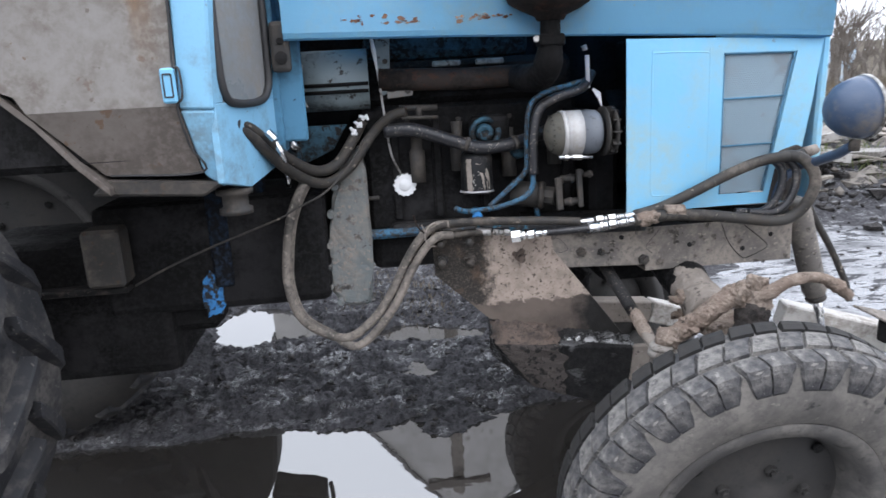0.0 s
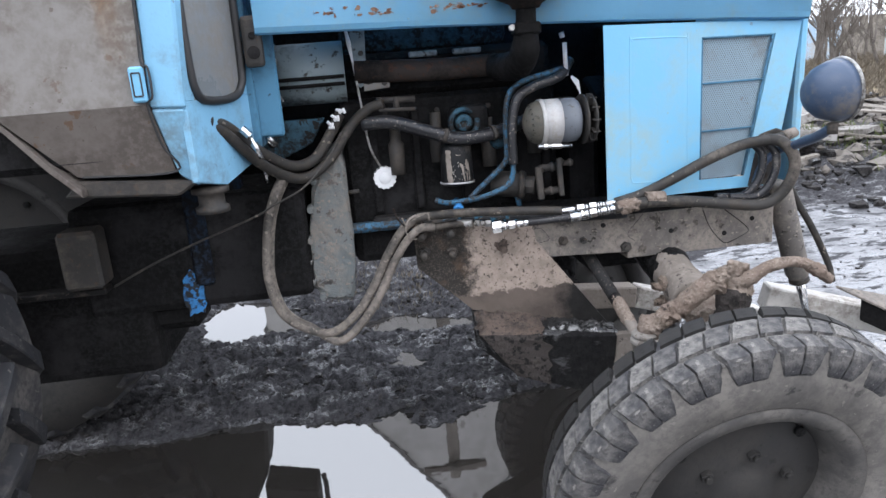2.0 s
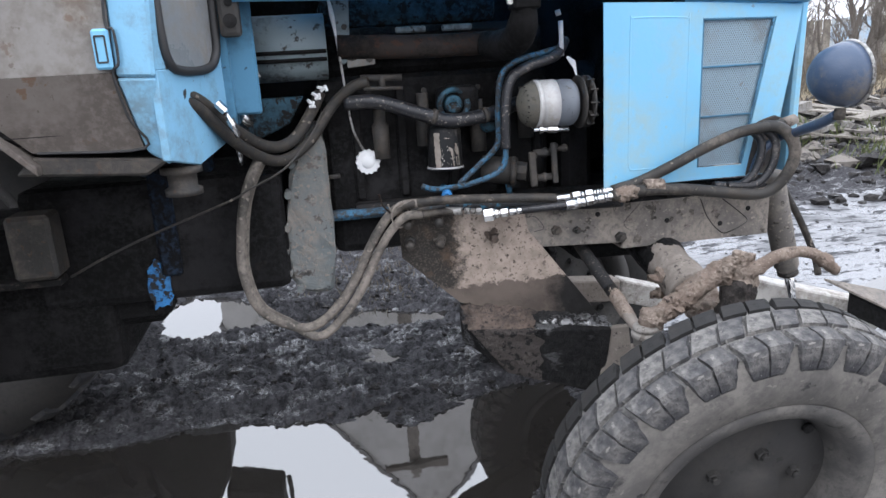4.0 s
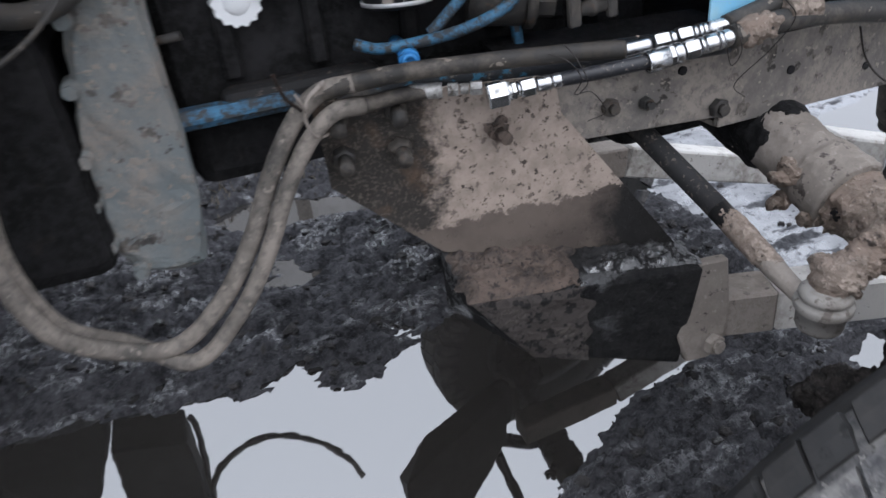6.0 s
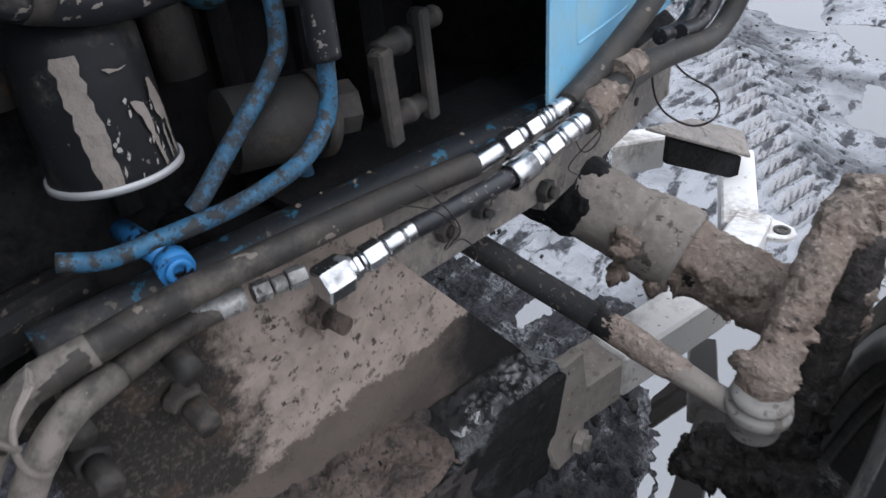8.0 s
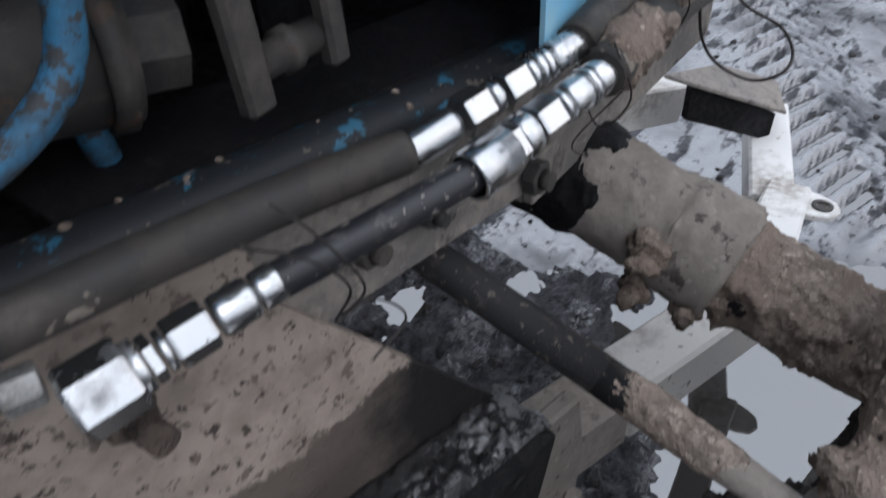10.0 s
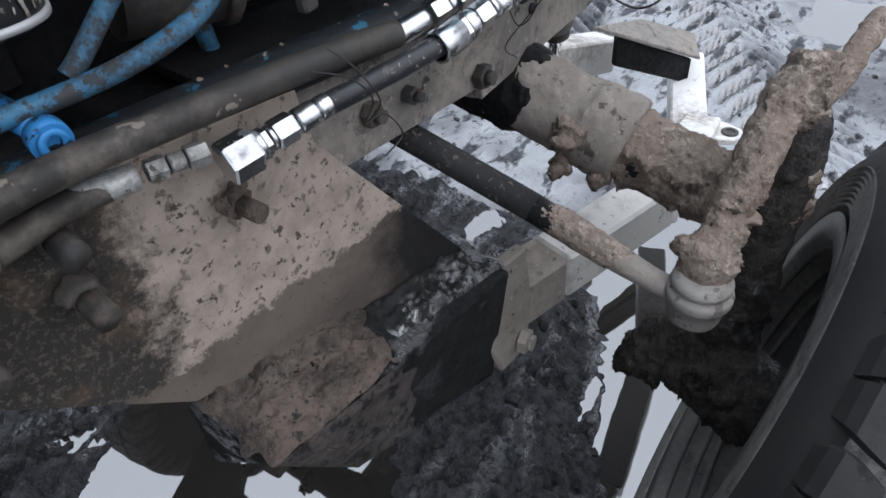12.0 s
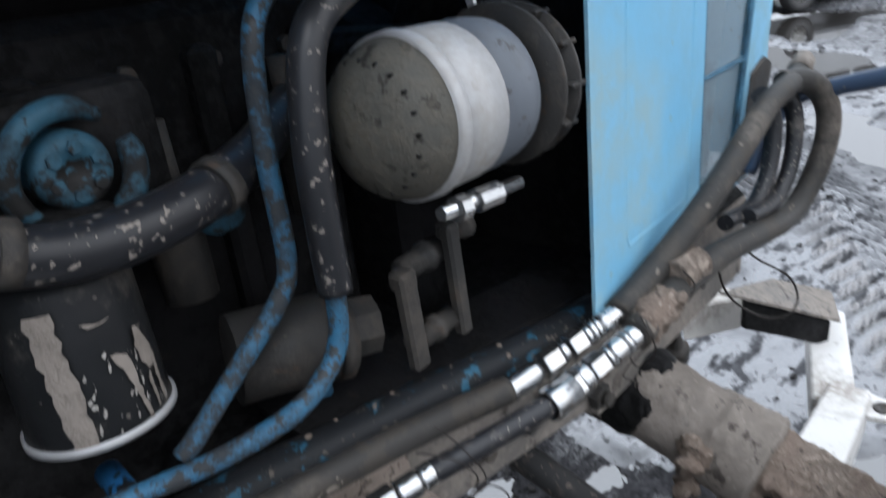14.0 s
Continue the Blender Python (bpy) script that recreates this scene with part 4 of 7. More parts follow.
ear = part("pivot_ear", bm, axle_mud, mount, "muddy beige steel ear that holds the pivot bolt")
bm = B()
bolt(bm, (0.845, 2.203, 0.474), (0.1, -1, 0), 0.022, 0.016, 0.008, 0.014)
part("pivot_bolt", bm, axle_mud, ear)

# front axle: outer sleeve, collar, inner tube
AX, AZ = 1.02, 0.825


def ax(y, dx=0.0, dz=0.0):
    """A point on the axle's slanting line at that y."""
    return Vector((AX + dx, y, 0.856 + (y - 2.36) * 0.297 + dz))

bm = B()
sweep(bm, [ax(2.58), ax(2.50), ax(2.34), ax(2.30), ax(2.20), ax(2.175), ax(2.12), ax(2.115)], [0.068, 0.068, 0.067, 0.063, 0.063, 0.068, 0.069, 0.056], 88, 22)
crust(bm, 0.0045, 30)
axle = part("front_axle", bm, axle_mud, tractor, "clay-caked tubular front axle")
bm = B()
sweep(bm, [ax(2.125), ax(2.05), ax(1.98), ax(1.93)], [0.055, 0.055, 0.054, 0.05], 96, 30)
crust(bm, 0.010, 42, -0.1)
part("inner_tube", bm, knuckle_mud, axle)
bm = B()
sweep(bm, [ax(2.62), ax(2.52), ax(2.42), ax(2.34), ax(2.285), ax(2.262)], [0.073, 0.073, 0.073, 0.0725, 0.0675, 0.0605], 72, 18)
crust(bm, 0.006, 26)
part("axle_root", bm, grease, axle, "near-black inner end of the axle")
for x, y, z, r in ((0.945, 2.19, 0.815, 0.020), (0.955, 2.20, 0.755, 0.018), (0.965, 2.14, 0.745, 0.018)):
    bm = B()
    bolt(bm, (x + 0.02, y, z), (-1, -0.1, 0.05), r, 0.022, 0.02)
    bmesh.ops.subdivide_edges(bm, edges=bm.edges[:], cuts=3, use_grid_fill=True)
    crust(bm, 0.008, 40)
    part("clamp_bolt", bm, knuckle_mud, axle)
bm = B()
rod(bm, (0.985, 2.09, 0.775), (0.964, 2.09, 0.772), 0.010, seg=12)
part("axle_hole", bm, grease, axle)

def far_twin(ob, mat=None, dy=0.0):
    """The same part on the tractor's other side."""
    me = ob.data.copy()
    me.transform(Matrix.Translation((0, 2 * YC + dy, 0)) @ Matrix.Diagonal((1, -1, 1, 1)))
    me.flip_normals()
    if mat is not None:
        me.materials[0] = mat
    twin = new(ob.name.split(".")[0], me)
    twin.parent = tractor
    twin.matrix_parent_inverse = Matrix.Translation(-Vector(tractor.location))
    return twin


# Far copies swap their clay for near-black, shade put into the colour.
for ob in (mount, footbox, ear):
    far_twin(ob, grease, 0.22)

# steering knuckle: king pin, arm, spindle
KX, KY = 1.03, 1.90
bm = B()
sweep(bm, [(1.035, 1.91, 0.935), (1.035, 1.908, 0.88), (1.02, 1.90, 0.80), (1.01, 1.896, 0.73)], [0.028, 0.040, 0.041, 0.036], 72, 20)
crust(bm, 0.009, 34)
knuckle = part("steering_knuckle", bm, knuckle_mud, tractor, "clay-covered steering knuckle and king pin")
bm = B()
sweep(bm, [(1.032, 1.905, 0.885), (1.028, 1.903, 0.86), (1.02, 1.90, 0.80), (1.0, 1.905, 0.66), (0.985, 1.910, 0.56), (0.965, 1.908, 0.44), (0.955, 1.90, 0.36)], [0.034, 0.044, 0.045, 0.043, 0.043, 0.046, 0.03], 88, 18)
crust(bm, 0.012, 26)
part("lower_knuckle", bm, black_clay, knuckle, "lower knuckle under wet black clay")
bm = B()
sweep(bm, [(1.05, KY + 0.002, 0.930), (1.01, 1.915, 0.918), (0.95, 1.925, 0.885), (0.89, 1.932, 0.838), (0.835, 1.938, 0.802), (0.803, 1.94, 0.786), (0.789, 1.94, 0.764)], [0.022, 0.029, 0.028, 0.026, 0.025, 0.033, 0.024], 80, 30)
crust(bm, 0.010, 46, -0.15)
part("steering_arm", bm, knuckle_mud, knuckle, "steering arm thick with dried clay")
bm = B()
block(bm, (1.04, 1.905, 0.938), (0.055, 0.05, 0.04), Euler((0.1, 0.3, 0.5)).to_matrix().to_4x4(), 0.008)
bmesh.ops.subdivide_edges(bm, edges=bm.edges[:], cuts=5, use_grid_fill=True)
crust(bm, 0.008, 40)
part("king_pin_cap", bm, knuckle_mud, knuckle)
bm = B()
sweep(bm, [(1.03, 1.895, 0.905), (1.064, 1.872, 0.925), (1.10, 1.86, 0.950), (1.15, 1.852, 0.962), (1.20, 1.85, 0.952), (1.24, 1.853, 0.925), (1.28, 1.857, 0.895)], [0.026, 0.019, 0.014, 0.0135, 0.015, 0.017, 0.011], 24, 8)
crust(bm, 0.004, 34)
part("drag_link", bm, knuckle_mud, knuckle)
bm = B()
sweep(bm, [(0.965, 2.00, 0.46), (0.96, 1.95, 0.455), (0.95, 1.90, 0.45), (0.935, 1.84, 0.435), (0.925, 1.76, 0.42)], [0.04, 0.062, 0.072, 0.070, 0.06], 88, 22)
crust(bm, 0.018, 26)
part("spindle", bm, black_clay, knuckle, "hub carrier covered with wet clay")
bm = B()
sweep(bm, [(0.965, 1.90, 0.455), (0.955, 1.97, 0.462), (0.948, 2.02, 0.435), (0.942, 2.05, 0.385)], [0.055, 0.052, 0.042, 0.014], 72, 26)
crust(bm, 0.022, 30)
part("lower_arm", bm, black_clay, knuckle)
# tie rod with its ball joint
bm = B()
rod(bm, (0.775, 2.60, 0.945), (0.784, 2.16, 0.803), 0.0205, 0.0195)
rod(bm, (0.784, 2.17, 0.806), (0.786, 2.05, 0.764), 0.0195, 0.019)
tie_rod = part("tie_rod", bm, flange_mat, tractor, "muddy steel tie rod")
bm = B()
sweep(bm, [(0.7845, 2.150, 0.800), (0.785, 2.12, 0.789), (0.785, 2.07, 0.772), (0.786, 2.03, 0.758)], [0.0180, 0.0200, 0.0195, 0.017], 48, 18)
crust(bm, 0.0035, 38)
part("rod_clamp", bm, knuckle_mud, tie_rod)
bm = B()
sweep(bm, [(0.785, 2.09, 0.778), (0.786, 2.04, 0.761), (0.787, 2.00, 0.747), (0.787, 1.955, 0.735)], [0.0185, 0.0175, 0.0155, 0.0145], 24, 6)
part("rod_end", bm, axle_mud, tie_rod, "clay-smeared pale rod end")
bm = B()
lathe(bm, [(0, 0.0), (0, 0.026), (0.005, 0.033), (0.009, 0.0365), (0.014, 0.0365), (0.0165, 0.0335), (0.019, 0.0335), (0.0215, 0.039), (0.026, 0.0405), (0.034, 0.0405), (0.037, 0.0385), (0.0385, 0.0345), (0.064, 0.0332), (0.070, 0.031), (0.0725, 0.025), (0.073, 0.0)], (0.788, 1.938, 0.778), (0.03, 0.05, -1), 40)
part("ball_joint", bm, boot_mat, tie_rod, "pale rubber ball joint boot")


# Far axle and steering copies are shade-dark too, not clay-coloured.
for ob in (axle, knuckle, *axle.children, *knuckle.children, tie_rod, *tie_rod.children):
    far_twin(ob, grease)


# ---- wheels ----
def wheel(name, centre, r, width, rim_r, steer, lean, lugs, lug_h, style, label, bulge=1.0):
    cx, cy, cz = centre
    m = Matrix.Translation(centre) @ Matrix.Rotation(radians(steer), 4, "Z") @ Matrix.Rotation(radians(lean), 4, "X")
    hw = width / 2
    seat = 0.93 if style == "block" else 0.76
    # carcass: profile as (across, radius), closed round the tyre
    def half(s, g):
        return [(s * hw * 0.86, r - 0.018 - lug_h * 0.3), (s * hw * (0.97 + (g - 1) * 0.3), r - 0.055), (s * hw * 1.02 * g, rim_r + (r - rim_r) * 0.5), (s * hw * 0.95 * g, rim_r + 0.02), (s * hw * 0.72 * g, rim_r)]

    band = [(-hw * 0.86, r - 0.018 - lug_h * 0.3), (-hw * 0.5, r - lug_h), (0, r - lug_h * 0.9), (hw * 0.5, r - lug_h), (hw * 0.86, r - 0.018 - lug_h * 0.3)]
    whl = new(name)
    whl.parent = tractor
    whl.matrix_parent_inverse = Matrix.Translation(-Vector(tractor.location))
    whl["label"] = label
    # Far tyres and the near tyre's inner wall: shade put in as dark colour.
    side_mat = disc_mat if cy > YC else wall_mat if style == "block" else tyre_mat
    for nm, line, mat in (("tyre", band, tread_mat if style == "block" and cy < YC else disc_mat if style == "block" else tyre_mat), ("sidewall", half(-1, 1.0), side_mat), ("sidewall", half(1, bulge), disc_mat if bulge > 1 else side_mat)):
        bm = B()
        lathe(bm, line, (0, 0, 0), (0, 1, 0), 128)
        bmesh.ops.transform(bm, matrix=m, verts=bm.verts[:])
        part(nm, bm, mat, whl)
    if style == "block":   # fine rings pressed into the side walls
        for s in (1,):
            for k in range(8):
                bm = B()
                q = rim_r + 0.030 + k * 0.0085
                yy = hw * (0.985 + 0.035 * math.sin(k / 7 * math.pi / 2)) * (bulge if s > 0 else 1)
                lathe(bm, [(s * (yy - 0.004), q - 0.003), (s * (yy + 0.0025), q), (s * (yy - 0.004), q + 0.003)], (0, 0, 0), (0, 1, 0), 96)
                bmesh.ops.transform(bm, matrix=m, verts=bm.verts[:])
                part("side_ring", bm, wall_mat, whl)
    # tread pieces: one mesh a row, set round the wheel
    pitch = 2 * math.pi / lugs
    rows = []
    if style == "block":
        cols = [(-1.0, 0), (-0.94, 1), (-0.55, 1), (-0.20, 1), (-0.055, 1), (-0.035, 0.25), (0.035, 0.25), (0.055, 1), (0.5, 1), (0.94, 1), (1.0, 0)]
        side = [(0.40, r - 0.006), (0.43, r), (0.68, r), (0.88, r - 0.004), (0.975, r - 0.020), (1.025, r - 0.048), (1.035, r - 0.072), (1.0, r - 0.090)]
        mid = [(-0.335, r - 0.006), (-0.30, r + 0.001), (-0.1, r + 0.002), (0.1, r + 0.002), (0.30, r + 0.001), (0.335, r - 0.006)]
        for s, line, ph, ln, skew in ((-1, side, 0.0, 0.93, 0.22), (1, mid, 0.5, 0.985, 0.30), (1, side, 0.3, 0.93, 0.22)):
            bm = B()
            da = ln * pitch / 2
            vs = []
            for i, (u, up) in enumerate(cols):
                row = []
                for j, (yy, rr) in enumerate(line):
                    last = j in (0, len(line) - 1)
                    k = 0.0 if last else up
                    sink = (1 - k) * (lug_h + 0.006)
                    wob = 1 + 0.07 * noise.noise(Vector((u * 2.1, j * 0.9, s + ph)))
                    inn = 1 - (0.055 * (1 - k) if line is side and j > 3 else 0.0)
                    an = u * da * wob * (1 if j < 4 or line is mid else 0.92 - 0.09 * (j - 4)) + skew * pitch * (yy if line is mid else (yy - 0.7) * (1 if j < 4 else 0.4))
                    q = rr - sink * (1.0 if j < 5 or line is mid else 0.3)
                    row.append(bm.verts.new((q * math.sin(an), s * yy * hw * inn, q * math.cos(an))))
                vs.append(row)
            for a, b in zip(vs, vs[1:]):
                for j in range(len(line) - 1):
                    bm.faces.new((a[j], b[j], b[j + 1], a[j + 1]))
            rows.append((bm, ph, "tread_block"))
    else:
        for s in (-1, 1):
            bm = B()
            prev = None
            for u in np.linspace(0, 1, 7):
                y = s * hw * (-0.06 + 1.09 * u)
                ang = 0.24 * u
                base = r - lug_h * 1.1 - 0.10 * max(0, u - 0.8)
                tp = r - 0.02 * u * u - 0.16 * max(0, u - 0.85)
                dq = 0.026 + 0.012 * u
                ring = [bm.verts.new((rr * math.sin(ang + q), y, rr * math.cos(ang + q))) for rr, q in ((base, -dq * 1.4), (tp, -dq), (tp, dq), (base, dq * 1.4))]
                if prev:
                    for q in range(3):
                        bm.faces.new((prev[q], prev[q + 1], ring[q + 1], ring[q]))
                else:
                    bm.faces.new(ring)
                prev = ring
            bm.faces.new(prev[::-1])
            bmesh.ops.bevel(bm, geom=bm.edges[:], offset=0.004, segments=1, affect="EDGES", profile=0.5)
            rows.append((bm, 0.5 if s > 0 else 0.0, "lug"))
    for bm, ph, nm in rows:
        # The inner tread row is darkened the same way for its weaker light.
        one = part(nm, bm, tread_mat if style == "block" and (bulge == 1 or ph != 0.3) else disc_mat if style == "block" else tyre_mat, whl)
        for k in range(lugs):
            o = one if k == 0 else one.copy()
            if k:
                scene.collection.objects.link(o)
            o.matrix_basis = m @ Matrix.Rotation((k + ph) * pitch + 0.1, 4, "Y")
    bm = B()
    w, v = hw * seat, hw * seat * bulge
    lathe(bm, [(-w, rim_r - 0.025), (-w - 0.006, rim_r + 0.014), (-w + 0.012, rim_r + 0.018), (-w + 0.014, rim_r - 0.012), (-w + 0.06, rim_r - 0.03), (-w * 0.2, rim_r - 0.055), (w * 0.2, rim_r - 0.055), (v - 0.04, rim_r - 0.03), (v - 0.012, rim_r - 0.012), (v + 0.006, rim_r + 0.016), (v, rim_r - 0.025), (v - 0.05, rim_r - 0.045), (-w + 0.07, rim_r - 0.07)], (0, 0, 0), (0, 1, 0), 64, closed=True)
    bmesh.ops.transform(bm, matrix=m, verts=bm.verts[:])
    part("rim", bm, rim_mat, whl, "steel rim filmed with dried mud")
    if style == "block":
        for k, (dy, q) in enumerate(((0.016, 0.034), (0.045, 0.050), (0.066, 0.066))):
            bm = B()
            lathe(bm, [(v - dy - 0.005, rim_r - q - 0.002), (v - dy, rim_r - q - 0.009), (v - dy + 0.005, rim_r - q - 0.002)], (0, 0, 0), (0, 1, 0), 64)
            bmesh.ops.transform(bm, matrix=m, verts=bm.verts[:])
            part("rim_bead", bm, rim_mat, whl)
    bm = B()
    d0 = -w * 0.15
    lathe(bm, [(d0, rim_r - 0.05), (d0 - 0.01, rim_r - 0.09), (d0 - 0.02, rim_r * 0.62), (d0 - 0.028, rim_r * 0.55), (d0 - 0.03, rim_r * 0.30), (d0 - 0.05, rim_r * 0.27), (d0 - 0.055, 0.0)], (0, 0, 0), (0, 1, 0), 48)
    bmesh.ops.transform(bm, matrix=m, verts=bm.verts[:])
    part("wheel_disc", bm, disc_mat, whl)
    for k in range(6):
        bm = B()
        a = k * math.pi / 3 + 0.4
        bolt(bm, (rim_r * 0.43 * math.cos(a), d0 - 0.028, rim_r * 0.43 * math.sin(a)), (0, -1, 0), 0.017, 0.016, 0.012)
        bmesh.ops.transform(bm, matrix=m, verts=bm.verts[:])
        part("wheel_nut", bm, disc_mat, whl)
    for k in range(4):
        bm = B()
        a = k * math.pi / 2 + 0.9
        c = (rim_r * 0.74 * math.cos(a), d0 - 0.024, rim_r * 0.74 * math.sin(a))
        rod(bm, c, (c[0], c[1] + 0.01, c[2]), 0.014, seg=14)
        bmesh.ops.transform(bm, matrix=m, verts=bm.verts[:])
        part("disc_hole", bm, grease, whl)
    return whl


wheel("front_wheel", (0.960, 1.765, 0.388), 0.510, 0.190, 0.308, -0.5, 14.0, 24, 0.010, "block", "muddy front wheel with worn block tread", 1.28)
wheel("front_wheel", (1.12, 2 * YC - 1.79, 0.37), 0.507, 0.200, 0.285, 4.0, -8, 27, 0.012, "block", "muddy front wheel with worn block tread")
wheel("rear_wheel", (-1.615, 1.86, 0.875), 0.79, 0.40, 0.50, 0, 0, 22, 0.045, "bar", "large rear wheel with mud-packed bar lugs")
wheel("rear_wheel", (-1.615, 2 * YC - 1.86, 0.80), 0.79, 0.40, 0.50, 0, 0, 22, 0.045, "bar", "large rear wheel with mud-packed bar lugs")

# ---- cab ----
cab = new("cab")
cab.parent = tractor
cab.matrix_parent_inverse = Matrix.Translation(-Vector(tractor.location))
bm = B()
prism(bm, [(-0.443, 1.985, 1.499), (-0.424, 1.985, 1.98), (-1.30, 1.985, 1.98), (-1.30, 1.985, 1.75), (-0.82, 1.985, 1.54), (-0.80, 1.985, 1.499)], (0, 0.03, 0), 0.0008)
door = part("door", bm, cab_skin, cab, "weathered grey cab door with rust streaks")
bm = B()
prism(bm, [(-0.444, 1.985, 1.4985), (-0.80, 1.985, 1.4985), (-0.655, 2.03, 1.335), (-0.415, 2.03, 1.325)], (0, 0.025, 0), 0.0008)
part("lower_panel", bm, cab_low, cab, "browned lower cab panel")
bm = B()
prism(bm, [(-0.424, 1.99, 1.98), (-0.444, 1.99, 1.49), (-0.36, 1.975, 1.485), (-0.325, 1.975, 1.98)], (0.01, 0.04, 0), 0.006)
prism(bm, [(-0.444, 1.99, 1.488), (-0.412, 2.03, 1.318), (-0.365, 2.03, 1.285), (-0.36, 1.978, 1.484)], (0.008, 0.04, 0), 0.006)
part("corner_pillar", bm, cab_blue, cab)
# slanting corner face with its window
CA, CB = Vector((-0.355, 1.985, 0)), Vector((-0.245, 2.32, 0))


def corner(u, z, off=0.0):
    n = Vector((CB - CA).normalized().cross(Vector((0, 0, 1))))
    p = CA.lerp(CB, u)
    return Vector((p.x, p.y, z)) + n * off


bm = B()
for poly in ([(0, 1.50), (0.12, 1.50), (0.12, 1.98), (0, 1.98)], [(0.88, 1.50), (1.0, 1.50), (1.0, 1.98), (0.88, 1.98)],
             [(0, 1.30), (0.4, 1.27), (0.95, 1.31), (1.0, 1.38), (1.0, 1.50), (0, 1.50)]):
    prism(bm, [corner(u, z) for u, z in poly], corner(0, 0, -0.02) - corner(0, 0), 0.002)
part("corner_panel", bm, cab_blue, cab)
bm = B()
loop = [(0.12, 1.98), (0.10, 1.75), (0.10, 1.58), (0.15, 1.515), (0.30, 1.495), (0.65, 1.495), (0.82, 1.52), (0.88, 1.60), (0.90, 1.98)]
sweep(bm, [corner(u, z, 0.004) for u, z in loop], 0.011, 10, 6)
part("window_seal", bm, gasket, cab)
bm = B()
prism(bm, [corner(u, z, -0.004) for u, z in ((0.10, 1.98), (0.10, 1.49), (0.90, 1.49), (0.90, 1.98))], corner(0, 0, -0.006) - corner(0, 0))
part("corner_window", bm, dusty_glass, cab, "dust-covered corner window")
bm = B()   # floor edge, fender arch and inner shell
prism(bm, [(-0.36, 2.03, 1.30), (-0.66, 2.03, 1.325), (-0.70, 2.03, 1.285), (-0.42, 2.03, 1.265)], (0, 0.55, 0), 0.006)
part("floor_pan", bm, iron, cab)
bm = B()
low = [(-0.64, 1.285), (-0.71, 1.36), (-0.79, 1.46), (-0.88, 1.55), (-1.03, 1.63), (-1.3, 1.71)]
prism(bm, [(x, 1.995, z) for x, z in low] + [(x, 1.995, z + 0.02) for x, z in low[::-1]], (0, 0.40, 0), 0.003)
part("fender", bm, cab_low, cab, "mud-splashed brown wheel arch")
# Near-black block: shade inside and under the cab put into its colour.
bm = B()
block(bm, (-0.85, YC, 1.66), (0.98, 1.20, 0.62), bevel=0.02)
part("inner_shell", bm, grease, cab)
bm = B()
block(bm, (-0.82, YC, 1.995), (1.02, 1.27, 0.03), bevel=0.012)
part("cab_top", bm, cab_skin, cab)
bm = B()
block(bm, (-0.455, 1.975, 1.548), (0.034, 0.018, 0.084), bevel=0.005)
latch = part("door_latch", bm, blue_paint, door, "pale blue latch plate")
bm = B()
for z in (1.508, 1.562):
    rod(bm, (-0.465, 1.965, z + 0.013), (-0.445, 1.965, z + 0.013), 0.002, seg=8)
for x in (-0.465, -0.445):
    rod(bm, (x, 1.965, 1.521), (x, 1.965, 1.575), 0.002, seg=8)
part("latch_slot", bm, gasket, latch)
bm = B()
sweep(bm, [(-0.426, 1.981, 1.98), (-0.436, 1.981, 1.70), (-0.442, 1.981, 1.60), (-0.428, 1.978, 1.585), (-0.428, 1.978, 1.52), (-0.444, 1.981, 1.495), (-0.432, 2.00, 1.40), (-0.414, 2.02, 1.33), (-0.64, 2.02, 1.335)], 0.003, 8, 5)
part("door_seal", bm, gasket, door)
bm = B()   # rubber mount under the cab corner
lathe(bm, [(0, 0.0), (0, 0.05), (0.015, 0.05), (0.02, 0.035), (0.05, 0.035), (0.055, 0.045), (0.07, 0.045), (0.07, 0.0)], (-0.36, 2.12, 1.27), (0, 0, -1), 20)
part("cab_mount", bm, iron, cab)
bm = B()
block(bm, (-0.213, 2.27, 1.64), (0.055, 0.03, 0.14), bevel=0.012, seg=2)
hook = part("side_bracket", bm, iron, tractor, "dark steel bracket with keyhole")
bm = B()
rod(bm, (-0.211, 2.256, 1.61), (-0.211, 2.250, 1.61), 0.018, seg=16)
rod(bm, (-0.211, 2.256, 1.655), (-0.211, 2.250, 1.655), 0.010, seg=12)
part("keyhole", bm, grease, hook)

# rust run on the door
bm = B()
N = 24
rows = []
for i in range(N + 1):
    z = 1.98 - 0.40 * i / N
    wd = 0.046 * (1 - 0.30 * i / N) + 0.010 * noise.noise(Vector((z * 30, 0, 0)))
    cx = -0.500 + 0.012 * i / N + 0.006 * noise.noise(Vector((z * 18, 5, 0)))
    rows.append([bm.verts.new((cx - wd, 1.9838, z)), bm.verts.new((cx + wd * 0.7, 1.9838, z))])
for a, b in zip(rows, rows[1:]):
    bm.faces.new((a[0], a[1], b[1], b[0]))
part("rust_run", bm, rust_run, door, "orange rust run")

# ---- engine ----
engine = new("engine")
engine.parent = tractor
engine.matrix_parent_inverse = Matrix.Translation(-Vector(tractor.location))
engine["label"] = "greasy black four-cylinder diesel engine"
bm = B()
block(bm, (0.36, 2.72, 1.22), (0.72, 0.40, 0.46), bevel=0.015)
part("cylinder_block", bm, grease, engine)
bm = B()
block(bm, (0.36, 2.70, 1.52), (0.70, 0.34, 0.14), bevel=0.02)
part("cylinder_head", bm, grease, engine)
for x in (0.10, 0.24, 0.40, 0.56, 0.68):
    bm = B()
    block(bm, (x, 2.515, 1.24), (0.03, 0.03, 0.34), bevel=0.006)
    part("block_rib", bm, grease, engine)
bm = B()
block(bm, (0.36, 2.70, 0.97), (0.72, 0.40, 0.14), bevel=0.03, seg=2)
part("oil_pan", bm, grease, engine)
bm = B()
